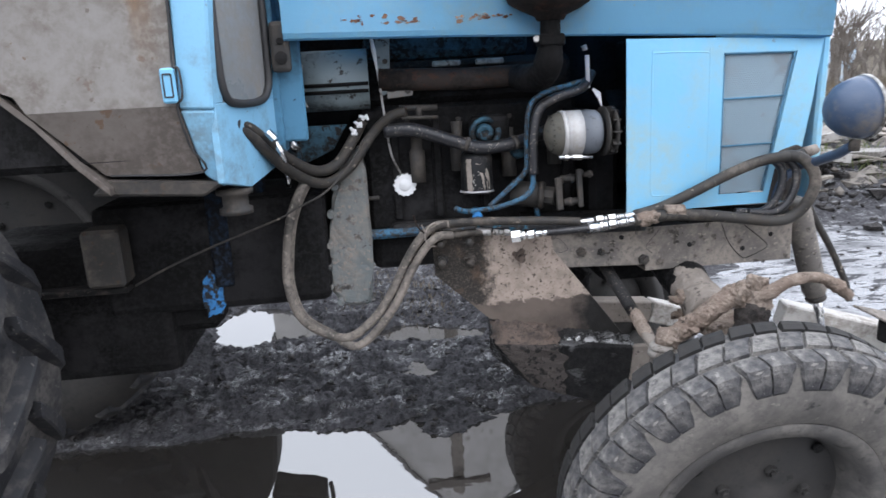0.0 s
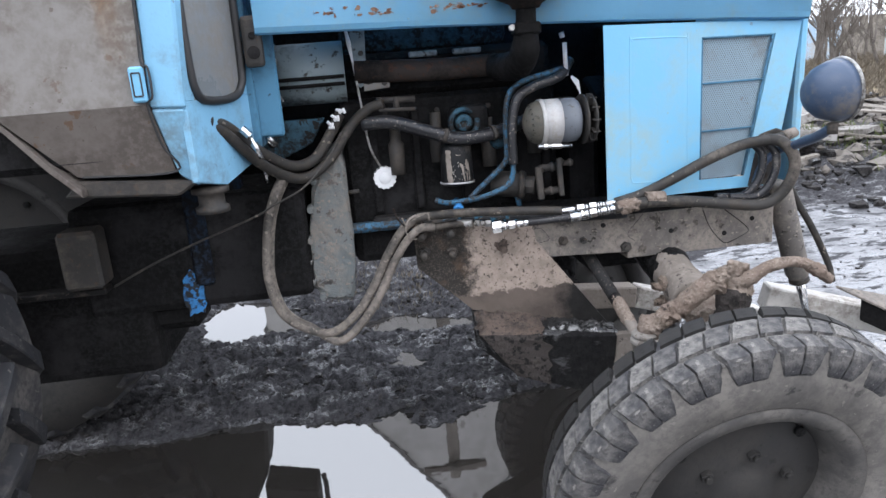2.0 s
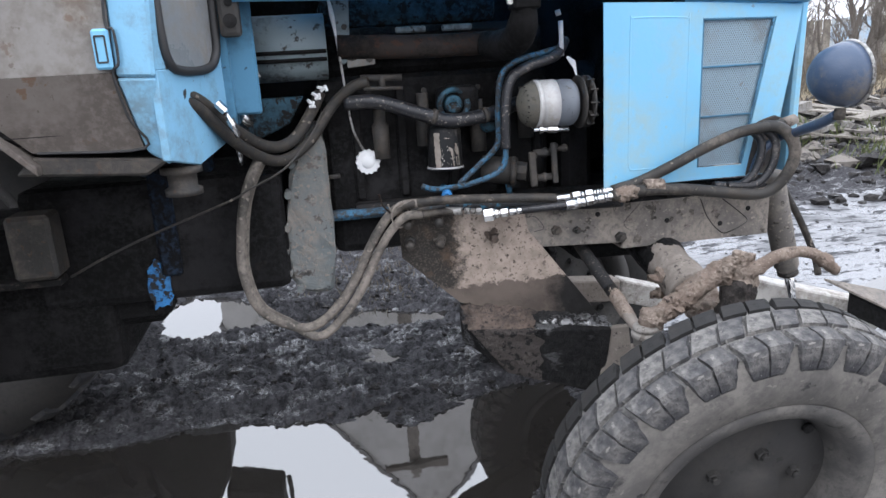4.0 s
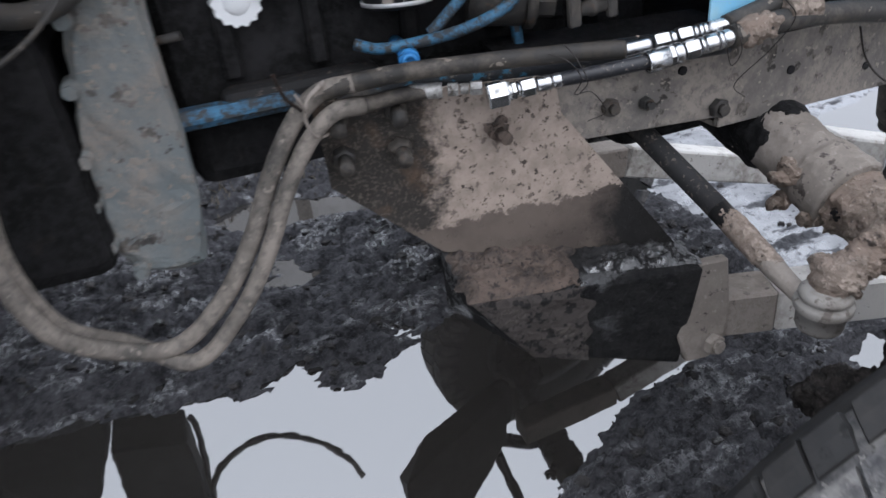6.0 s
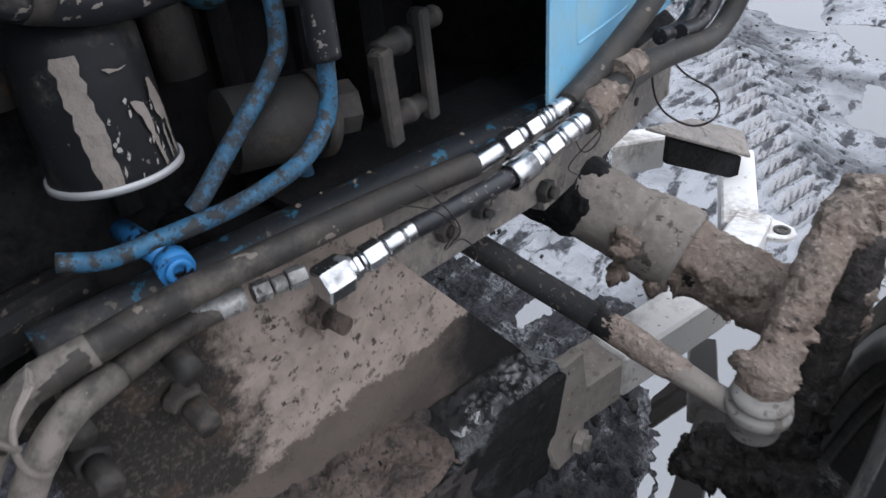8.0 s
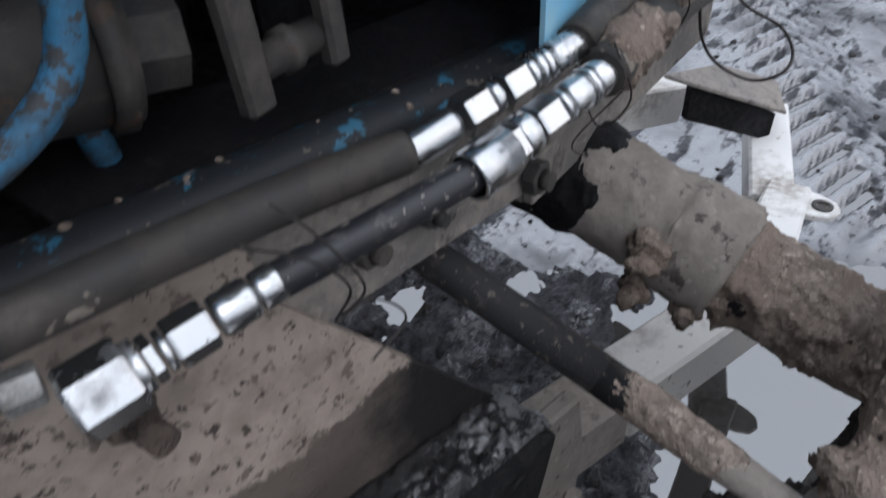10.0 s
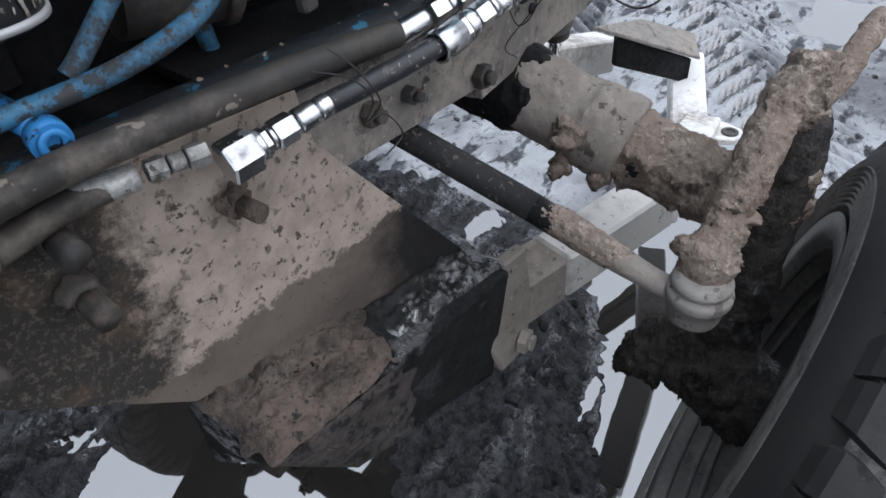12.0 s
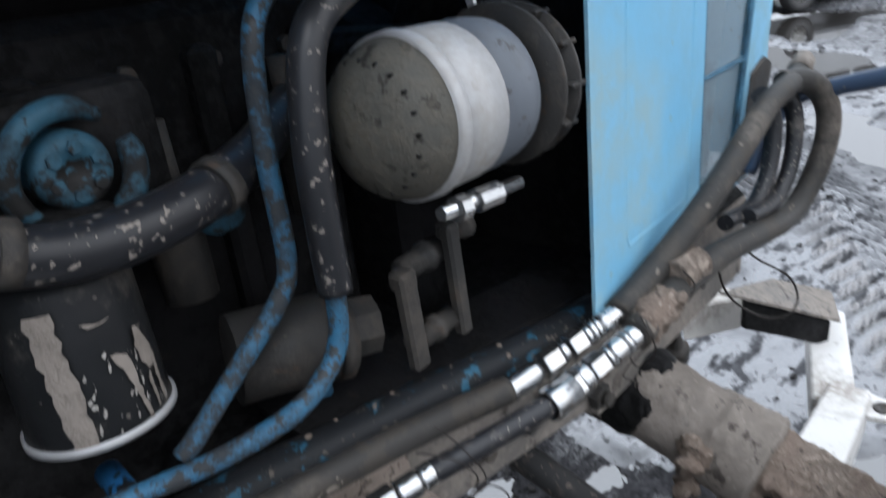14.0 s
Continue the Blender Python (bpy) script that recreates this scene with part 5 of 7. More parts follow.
block(bm, (0.30, 2.70, 1.64), (0.56, 0.22, 0.10), bevel=0.03, seg=2)
part("valve_cover", bm, blue_dark, engine)
# intake and exhaust manifold
bm = B()
sweep(bm, [(0.06, 2.44, 1.535), (0.30, 2.435, 1.525), (0.53, 2.43, 1.525)], 0.034, 16, 6, wobble=0.05)
manifold = part("exhaust_manifold", bm, rust, engine, "rusty exhaust manifold")
for x in (0.10, 0.24, 0.38, 0.50):
    bm = B()
    rod(bm, (x, 2.43, 1.525), (x, 2.52, 1.53), 0.03)
    part("manifold_branch", bm, rust, manifold)
bm = B()
sweep(bm, [(0.50, 2.42, 1.52), (0.530, 2.36, 1.515), (0.548, 2.28, 1.527), (0.552, 2.225, 1.565), (0.552, 2.205, 1.63), (0.552, 2.20, 1.70)], [0.040, 0.044, 0.044, 0.042, 0.029, 0.028], 18, 6)
block(bm, (0.552, 2.207, 1.618), (0.074, 0.066, 0.034), bevel=0.006)
part("exhaust_elbow", bm, grease, manifold, "dark cast exhaust elbow")
bm = B()
lathe(bm, [(0, 0.0), (0, 0.038), (0.012, 0.045), (0.03, 0.085), (0.05, 0.118), (0.07, 0.128), (0.12, 0.130), (0.16, 0.125), (0.30, 0.12)], (0.552, 2.20, 1.672), (0, 0, 1), 36)
part("muffler", bm, rust, tractor, "rust-brown muffler bowl")
bm = B()
bolt(bm, (0.508, 2.195, 1.622), (0, -1, 0.2), 0.010, 0.010)
part("elbow_bolt", bm, tin, manifold)
bm = B()
for x in (0.28, 0.42):
    bm = B()
    block(bm, (x, 2.46, 1.575), (0.09, 0.02, 0.018), bevel=0.004)
    part("nameplate", bm, tank_paint, engine)
# hydraulic tank with strap and wire clip
bm = B()
rod(bm, (-0.20, 2.52, 1.54), (0.03, 2.52, 1.54), 0.095, seg=28)
rod(bm, (-0.205, 2.52, 1.54), (-0.18, 2.52, 1.54), 0.10, seg=28)
tank = part("oil_tank", bm, tank_paint, engine, "grey-blue tank with ribbed strap")
bm = B()
for z in (1.527, 1.505):
    rod(bm, (-0.19, 2.424, z), (0.028, 2.424, z), 0.006, seg=10)
part("strap", bm, grease, tank)
bm = B()
sweep(bm, [(-0.178, 2.415, 1.575), (-0.18, 2.405, 1.55), (-0.178, 2.41, 1.50), (-0.165, 2.42, 1.465)], 0.0035, 8, 6)
rod(bm, (-0.178, 2.43, 1.585), (-0.178, 2.40, 1.585), 0.013, seg=12)
part("wire_clip", bm, tin, tank)
# lever plates beside the tank
bm = B()
prism(bm, [(0.055, 2.44, 1.68), (0.105, 2.44, 1.68), (0.095, 2.44, 1.50), (0.075, 2.44, 1.485), (0.06, 2.44, 1.50)], (0, 0.008, 0), 0.002)
lever = part("lever", bm, tank_paint, engine, "grey steel lever plate")
bm = B()
prism(bm, [(0.085, 2.432, 1.475), (0.165, 2.432, 1.482), (0.168, 2.432, 1.512), (0.085, 2.432, 1.507)], (0, 0.006, 0), 0.002)
part("link_plate", bm, cast_grey, lever)
bm = B()
bolt(bm, (0.15, 2.432, 1.497), (0, -1, 0), 0.010, 0.006)
bolt(bm, (0.085, 2.436, 1.59), (0, -1, 0), 0.009, 0.006)
part("bolt", bm, iron, lever)
# dipstick cable and cap
bm = B()
sweep(bm, [(0.048, 2.42, 1.66), (0.06, 2.42, 1.55), (0.072, 2.43, 1.42), (0.085, 2.45, 1.30), (0.115, 2.48, 1.225)], 0.0035, 8, 8)
cable = part("cable", bm, tin, engine)
bm = B()
sweep(bm, [(0.046, 2.405, 1.665), (0.052, 2.402, 1.62), (0.058, 2.405, 1.565)], [0.004, 0.007, 0.003], 8, 6)
part("cable_sleeve", bm, plastic_white, cable)
bm = B()
c = Vector((0.124, 2.475, 1.193))
n = 64
ring0, ring1 = [], []
for k in range(n):
    a = 2 * math.pi * k / n
    r = 0.036 + 0.0022 * math.cos(14 * a)
    for ring, y in ((ring0, -0.008), (ring1, 0.02)):
        ring.append(bm.verts.new(c + Vector((r * math.cos(a), y, r * math.sin(a)))))
bm.faces.new(ring0)
for k in range(n):
    bm.faces.new((ring0[k], ring1[k], ring1[(k + 1) % n], ring0[(k + 1) % n]))
lathe(bm, [(-0.012, 0.0), (-0.012, 0.016), (-0.008, 0.02)], c, (0, 1, 0), 24)
part("filler_cap", bm, plastic_white, engine, "white scalloped plastic filler cap")
bm = B()
rod(bm, (-0.02, 2.50, 1.15), (0.035, 2.49, 1.155), 0.007, seg=10)
part("stud", bm, iron, engine)
bm = B()
rod(bm, (0.12, 2.43, 1.445), (0.24, 2.43, 1.44), 0.010, seg=10)
rod(bm, (0.125, 2.42, 1.415), (0.24, 2.42, 1.41), 0.006, seg=10)
rod(bm, (0.18, 2.425, 1.41), (0.18, 2.425, 1.45), 0.010, seg=10)
part("throttle_link", bm, iron, engine)
# oil filter, its head and pipes
bm = B()
lathe(bm, [(0, 0.0), (0, 0.043), (0.006, 0.049), (0.012, 0.0535), (0.018, 0.0525), (0.12, 0.0505), (0.135, 0.043), (0.14, 0.0)], (0.355, 2.418, 1.157), (0.02, 0.05, 1), 36)
filt = part("oil_filter", bm, filter_black, engine, "black oil filter can with pale print and runs")
bm = B()
lathe(bm, [(0.006, 0.049), (0.006, 0.056), (0.012, 0.056), (0.012, 0.051)], (0.355, 2.418, 1.157), (0.02, 0.05, 1), 36, closed=True)
part("filter_rim", bm, alt_band, filt)


def on_can(a, z, r):
    o, d = Vector((0.355, 2.418, 1.157)), Vector((0.02, 0.05, 1)).normalized()
    return o + d * z + Vector((math.cos(a) * r, math.sin(a) * r, 0))


def run(bm, stops, r, ragged=0.0):
    """A smear on the can from (height, angle, half width) stops, with uneven borders."""
    rows = []
    n = 16
    zs, aa, ww = zip(*stops)
    for k in range(n + 1):
        q = k / n * (len(stops) - 1)
        z, a, w = [float(np.interp(q, range(len(stops)), v)) for v in (zs, aa, ww)]
        l, g = [ragged * noise.noise(Vector((z * 160, a * 3 + e, 4))) for e in (0, 9)]
        rows.append([bm.verts.new(on_can(a + (u - 0.5) * 2 * w + l * (1 - u) + g * u, z, r)) for u in (0, 0.33, 0.67, 1)])
    for a, b in zip(rows, rows[1:]):
        for j in range(3):
            bm.faces.new((a[j], a[j + 1], b[j + 1], b[j]))


bm = B()
run(bm, [(0.118, -2.20, 0.17), (0.08, -2.18, 0.17), (0.05, -2.16, 0.18), (0.013, -2.14, 0.15)], 0.0545, 0.06)
part("filter_stripe", bm, axle_mud, filt, "tan clay run down the can")
for stops in ([(0.075, -1.50, 0.05), (0.070, -1.42, 0.09), (0.062, -1.36, 0.08), (0.04, -1.30, 0.035), (0.014, -1.24, 0.03)], [(0.086, -1.10, 0.02), (0.072, -1.05, 0.11), (0.060, -1.02, 0.13), (0.050, -1.00, 0.05)],
              [(0.060, -0.92, 0.05), (0.035, -0.90, 0.025), (0.018, -0.88, 0.035)], [(0.046, -1.08, 0.02), (0.03, -1.06, 0.035), (0.018, -1.05, 0.02)], [(0.104, -1.75, 0.02), (0.100, -1.60, 0.10), (0.102, -1.42, 0.03)]):
    bm = B()
    run(bm, stops, 0.0543, 0.035)
    part("clay_run", bm, axle_mud, filt)
bm = B()
rng = random.Random(9)
for k in range(26):
    a, z = rng.uniform(-1.95, -0.7), rng.uniform(0.015, 0.075)
    run(bm, [(z, a, 0.006), (z + 0.003, a + 0.01, rng.uniform(0.012, 0.035)), (z + rng.uniform(0.004, 0.010), a + 0.02, 0.006)], 0.0541, 0.01)
part("label_print", bm, print_white, filt)
bm = B()
lathe(bm, [(0, 0.0), (0, 0.036), (0.012, 0.042), (0.026, 0.040), (0.036, 0.026), (0.038, 0.0)], (0.375, 2.42, 1.292), (0, 0, 1), 24)
block(bm, (0.41, 2.465, 1.345), (0.13, 0.06, 0.12), bevel=0.018, seg=2)
head = part("filter_head", bm, grease, engine, "oil-blackened filter head casting")
HC = Vector((0.388, 2.412, 1.353))
bm = B()
lathe(bm, [(0, 0.0), (-0.006, 0.010), (-0.010, 0.018), (-0.008, 0.025), (0.0, 0.028), (0.03, 0.028)], HC, (0, 1, 0), 28)
cap = part("rotor_cap", bm, blue_dark, head, "worn blue rotor cap")
for a0, a1, rr in ((0.85, 4.0, 0.0085), (-1.1, 0.30, 0.0095)):
    bm = B()
    sweep(bm, [HC + Vector((0.043 * math.cos(a), -0.002 + 0.004 * math.sin(a * 2), 0.043 * math.sin(a))) for a in np.linspace(a0, a1, 8)], [rr * 0.6] + [rr] * 6 + [rr * 0.7], 12, 4)
    part("cast_collar", bm, blue_dark, head, "chipped blue cast collar")
for a in np.linspace(0.4, 5.6, 6):
    bm = B()
    bolt(bm, HC + Vector((0.017 * math.cos(a), -0.008, 0.017 * math.sin(a))), (0, -1, 0), 0.0055, 0.004)
    part("bolt", bm, blue_dark, cap)
bm = B()
sweep(bm, [(0.07, 2.44, 1.375), (0.16, 2.41, 1.375), (0.28, 2.385, 1.335), (0.36, 2.375, 1.310), (0.44, 2.375, 1.312), (0.53, 2.41, 1.325), (0.62, 2.47, 1.345)], 0.021, 16, 8)
part("coolant_hose", bm, black_hose, engine, "black coolant hose with clay splashes")
bm = B()
for p, q in (((0.315, 2.379, 1.325), (0.328, 2.379, 1.32)), ((0.47, 2.381, 1.316), (0.483, 2.384, 1.319))):
    bm = B()
    rod(bm, p, q, 0.0235, seg=16)
    part("hose_clip", bm, iron, engine)
bm = B()
P1 = [(0.72, 2.40, 1.50), (0.66, 2.385, 1.487), (0.575, 2.37, 1.468), (0.527, 2.366, 1.43), (0.513, 2.364, 1.34), (0.511, 2.363, 1.245), (0.495, 2.364, 1.212), (0.45, 2.369, 1.172), (0.402, 2.374, 1.130), (0.388, 2.378, 1.118)]
sweep(bm, P1, 0.0088, 12, 8)
part("oil_pipe", bm, blue_pipe, engine, "chipped blue oil pipe")
bm = B()
P2 = [(0.521, 2.318, 1.235), (0.517, 2.319, 1.185), (0.500, 2.319, 1.158), (0.462, 2.320, 1.139), (0.41, 2.345, 1.120), (0.355, 2.378, 1.108), (0.31, 2.40, 1.104), (0.28, 2.42, 1.112)]
sweep(bm, P2, 0.0088, 12, 8)
part("oil_pipe", bm, blue_pipe, engine, "chipped blue oil pipe")
bm = B()
sweep(bm, [(0.74, 2.41, 1.52), (0.69, 2.36, 1.475), (0.60, 2.335, 1.452), (0.545, 2.325, 1.42), (0.525, 2.320, 1.35), (0.521, 2.318, 1.27), (0.521, 2.318, 1.222)], 0.0145, 14, 8)
part("rubber_pipe", bm, black_hose, engine)
bm = B()
rod(bm, (0.346, 2.366, 1.092), (0.342, 2.351, 1.090), 0.016, seg=18)
lathe(bm, [(0, 0.006), (0, 0.012), (0.003, 0.012), (0.003, 0.006)], (0.342, 2.350, 1.090), (-0.2, -1, 0), 18, closed=True)
rod(bm, (0.35, 2.44, 1.10), (0.346, 2.366, 1.092), 0.011, seg=14)
part("drain_plug", bm, blue_spot, engine, "bright blue drain plug")
bm = B()
rod(bm, (0.55, 2.42, 1.13), (0.555, 2.41, 1.05), 0.010, seg=10)
part("fuel_pipe", bm, blue_pipe, engine)
# alternator
ALC = Vector((-0.012, 2.308, 1.343))
bm = B()
lathe(bm, [(0.568, 0.0), (0.569, 0.020), (0.575, 0.036), (0.584, 0.052), (0.598, 0.062), (0.612, 0.066), (0.615, 0.067)], (ALC.x, ALC.y, ALC.z), (1, 0, 0), 36)
alt = part("alternator", bm, alt_grey, engine, "dusty alternator with aluminium bands")
for k in range(20):
    bm = B()
    a = 2 * math.pi * k / 20
    block(bm, (0.580, ALC.y + 0.046 * math.cos(a), ALC.z + 0.046 * math.sin(a)), (0.016, 0.018, 0.0032), Matrix.Rotation(a, 4, "X"), 0.001)
    part("cooling_slot", bm, grease, alt)
bm = B()
lathe(bm, [(0.615, 0.0), (0.615, 0.070), (0.628, 0.071), (0.629, 0.067), (0.633, 0.067), (0.634, 0.069), (0.678, 0.069), (0.679, 0.0)], (ALC.x, ALC.y, ALC.z), (1, 0, 0), 40)
part("housing_band", bm, alt_band, alt, "bright aluminium band")
bm = B()
lathe(bm, [(0.679, 0.0), (0.679, 0.067), (0.70, 0.067), (0.702, 0.069), (0.728, 0.066), (0.738, 0.058), (0.738, 0.0)], (ALC.x, ALC.y, ALC.z), (1, 0, 0), 40)
part("drive_end", bm, alt_blue, alt)
bm = B()
lathe(bm, [(0.748, 0.02), (0.750, 0.076), (0.753, 0.077), (0.756, 0.076), (0.757, 0.02)], (ALC.x, ALC.y, ALC.z), (1, 0, 0), 40, closed=True)
lathe(bm, [(0.776, 0.02), (0.778, 0.074), (0.783, 0.074), (0.785, 0.02)], (ALC.x, ALC.y, ALC.z), (1, 0, 0), 40, closed=True)
fan = part("cooling_fan", bm, iron, alt)
for k in range(12):
    a = 2 * math.pi * k / 12
    bm = B()
    block(bm, (0.766, ALC.y + 0.062 * math.cos(a), ALC.z + 0.062 * math.sin(a)), (0.024, 0.026, 0.004), Matrix.Rotation(a, 4, "X"), 0.001)
    part("fan_vane", bm, iron, fan)
bm = B()
rod(bm, (0.585, 2.252, 1.277), (0.69, 2.252, 1.271), 0.006, seg=10)
rod(bm, (0.60, 2.250, 1.276), (0.612, 2.250, 1.275), 0.011, seg=8)
rod(bm, (0.625, 2.250, 1.275), (0.655, 2.250, 1.273), 0.010, seg=8)
part("through_bolt", bm, zinc, alt)
bm = B()
prism(bm, [(0.735, 2.33, 1.44), (0.75, 2.33, 1.40), (0.742, 2.33, 1.46), (0.726, 2.35, 1.475), (0.722, 2.35, 1.468)], (0.004, 0.012, 0))
rod(bm, (0.715, 2.37, 1.475), (0.712, 2.37, 1.575), 0.007, seg=10)
rod(bm, (0.707, 2.37, 1.59), (0.702, 2.37, 1.605), 0.008, seg=10)
part("adjuster", bm, plastic_white, alt, "bright worn adjuster strap")
# fan belt, pulley, dark fan shroud
bm = B()
lathe(bm, [(0, 0.0), (0, 0.09), (0.012, 0.075), (0.024, 0.09), (0.024, 0.0)], (0.80, YC, 1.30), (1, 0, 0), 36)
lathe(bm, [(0, 0.0), (0, 0.10), (0.012, 0.085), (0.024, 0.10), (0.024, 0.0)], (0.80, YC, 1.08), (1, 0, 0), 36)
part("pulley", bm, grease, engine)
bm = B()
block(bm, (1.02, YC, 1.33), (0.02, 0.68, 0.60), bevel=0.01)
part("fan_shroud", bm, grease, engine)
# Added, unseen sheet that keeps sky light out of the bay's far side.
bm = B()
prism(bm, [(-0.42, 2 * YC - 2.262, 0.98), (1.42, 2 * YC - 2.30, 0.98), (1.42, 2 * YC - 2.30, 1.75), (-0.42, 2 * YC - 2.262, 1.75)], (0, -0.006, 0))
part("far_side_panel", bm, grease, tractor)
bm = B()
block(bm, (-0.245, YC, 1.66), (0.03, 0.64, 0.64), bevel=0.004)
part("firewall", bm, blue_mid, tractor, "dirty, shade-darkened blue sheet wall behind the engine")
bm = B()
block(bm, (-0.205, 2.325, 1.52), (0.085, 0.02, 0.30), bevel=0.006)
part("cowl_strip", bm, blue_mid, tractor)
for k in range(4):
    bm = B()
    block(bm, (0.95, YC, 1.32), (0.08, 0.06, 0.22), bevel=0.01)
    bmesh.ops.transform(bm, matrix=Matrix.Translation((0.95, YC, 1.32)) @ Matrix.Rotation(0.5 + k * math.pi / 2, 4, "X") @ Matrix.Translation((-0.95, -YC, -1.20)), verts=bm.verts[:])
    part("fan_blade", bm, grease, engine)
# square pump bracket
bm = B()
for x, z, tall, wd in ((0.604, 1.152, 0.104, 0.021), (0.671, 1.166, 0.122, 0.017)):
    bm = B()
    block(bm, (x, 2.322, z), (wd, 0.014, tall), Matrix.Rotation(-0.06, 4, "Y"), bevel=0.003)
    block(bm, (x + 0.003, 2.330, z + tall / 2 - 0.012), (wd * 1.15, 0.024, 0.022), bevel=0.006)
    part("yoke_arm", bm, iron, engine, "dusty flat steel arm")
for x0, x1, y, z, rr in ((0.606, 0.668, 2.330, 1.122, 0.011), (0.612, 0.672, 2.338, 1.196, 0.012), (0.672, 0.705, 2.338, 1.205, 0.009)):
    bm = B()
    lathe(bm, [(0, 0), (0, rr), (0.030, rr), (0.031, rr + 0.003), (0.040, rr + 0.003), (0.041, rr), (max(0.045, x1 - x0), rr), (max(0.045, x1 - x0), 0)], (x0, y, z), (1, 0, 0.05), 14)
    part("yoke_pin", bm, iron, engine)
# closed front of the engine above the rails: added near-black gap fillers
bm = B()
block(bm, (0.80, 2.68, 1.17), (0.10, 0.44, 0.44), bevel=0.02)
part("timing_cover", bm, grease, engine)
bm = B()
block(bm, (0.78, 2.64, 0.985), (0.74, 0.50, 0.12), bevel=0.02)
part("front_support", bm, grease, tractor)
# Dark mass added for the blackness between rail and axle.
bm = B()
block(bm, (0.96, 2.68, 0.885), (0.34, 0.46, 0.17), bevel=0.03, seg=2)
part("axle_carrier", bm, grease, tractor, "black block filling the dark gap behind the axle")
bm = B()
rod(bm, (0.47, 2.42, 1.15), (0.572, 2.385, 1.140), 0.042, seg=24)
rod(bm, (0.572, 2.385, 1.140), (0.600, 2.375, 1.137), 0.030, seg=8)
rod(bm, (0.555, 2.39, 1.141), (0.567, 2.386, 1.140), 0.046, seg=24)
part("water_pump", bm, iron, engine)

# clutch housing flange, gearbox, lower blocks
bm = B()
prism(bm, [(-0.015, 2.43, 1.31), (-0.075, 2.43, 1.27), (-0.115, 2.43, 1.18), (-0.135, 2.43, 1.05), (-0.15, 2.43, 0.93), (-0.145, 2.43, 0.86), (-0.115, 2.43, 0.81), (-0.02, 2.43, 0.80), (0.0, 2.43, 0.92), (0.0, 2.43, 1.25)], (0, 0.40, 0), 0.012)
bmesh.ops.triangulate(bm, faces=bm.faces[:])
bmesh.ops.subdivide_edges(bm, edges=bm.edges[:], cuts=5, use_grid_fill=True)
roughen(bm, 0.006, 22)
bell = part("clutch_housing", bm, bell_mat, tractor, "grey cast clutch housing streaked with mud")
for k, (x, z) in enumerate(((-0.105, 1.21), (-0.125, 1.12), (-0.138, 1.02), (-0.150, 0.95), (-0.148, 0.88), (-0.118, 0.825))):
    bm = B()
    lathe(bm, [(0, 0.0), (0, 0.012), (0.02, 0.013), (0.05, 0.013)], (x, 2.418, z), (0, 1, 0), 12)
    bolt(bm, (x, 2.418, z), (0, -1, 0), 0.011, 0.009)
    part("flange_bolt", bm, bell_mat, bell)
bm = B()
block(bm, (0.09, 2.47, 1.035), (0.20, 0.05, 0.03), bevel=0.012)
part("housing_rib", bm, blue_pipe, bell, "rib of the housing with bright blue paint left on it")
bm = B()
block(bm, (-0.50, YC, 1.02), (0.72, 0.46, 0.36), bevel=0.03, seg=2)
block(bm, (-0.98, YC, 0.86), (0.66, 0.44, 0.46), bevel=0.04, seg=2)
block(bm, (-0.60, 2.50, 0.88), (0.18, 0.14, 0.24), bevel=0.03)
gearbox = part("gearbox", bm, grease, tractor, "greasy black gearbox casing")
bm = B()   # what is left of the blue paint on the casing
rng = random.Random(4)
outline = []
for k in range(26):
    a = 2 * math.pi * k / 26
    q = 1 + 0.45 * noise.noise(Vector((math.cos(a) * 2.3, math.sin(a) * 2.3, 4))) + rng.uniform(-0.12, 0.12)
    outline.append((-0.515 + 0.034 * q * math.cos(a), 2.383, 0.895 + 0.070 * q * math.sin(a)))
prism(bm, outline, (0, 0.012, 0))
part("paint_patch", bm, blue_spot, gearbox, "flaking bright blue paint")
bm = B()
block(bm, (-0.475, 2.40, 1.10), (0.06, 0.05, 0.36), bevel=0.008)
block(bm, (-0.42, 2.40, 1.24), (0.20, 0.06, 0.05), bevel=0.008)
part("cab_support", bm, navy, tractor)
bm = B()
block(bm, (-0.79, 2.31, 1.065), (0.11, 0.10, 0.175), bevel=0.01)
part("toolbox", bm, iron, tractor, "grey steel box under the cab")
bm = B()
block(bm, (-0.95, 2.34, 0.955), (0.40, 0.06, 0.02), bevel=0.004)
part("step_bar", bm, flange_mat, tractor)
bm = B()
sweep(bm, [(-0.72, 2.30, 0.97), (-0.60, 2.26, 1.03), (-0.462, 2.24, 1.086), (-0.271, 2.24, 1.151), (-0.223, 2.24, 1.175), (-0.121, 2.24, 1.224), (-0.05, 2.28, 1.29), (0.0, 2.36, 1.36)], 0.0032, 10, 6)
part("cable", bm, rubber, tractor)
# blue bracket of the cab and small hydraulic fittings
bm = B()
prism(bm, [(-0.26, 2.52, 1.40), (-0.05, 2.52, 1.40), (-0.10, 2.52, 1.32), (-0.24, 2.52, 1.26)], (0, 0.02, 0), 0.003)
block(bm, (-0.25, 2.50, 1.45), (0.09, 0.10, 0.34), bevel=0.02)
part("blue_gusset", bm, blue_dark, tractor)
bm = B()
hexnut(bm, (-0.262, 2.40, 1.405), (-0.235, 2.40, 1.375), 0.020)
rod(bm, (-0.272, 2.40, 1.43), (-0.262, 2.40, 1.405), 0.013)
rod(bm, (-0.235, 2.40, 1.375), (-0.205, 2.41, 1.335), 0.015)
rod(bm, (-0.25, 2.42, 1.29), (-0.245, 2.42, 1.22), 0.009)
part("hose_fitting", bm, zinc, tractor)

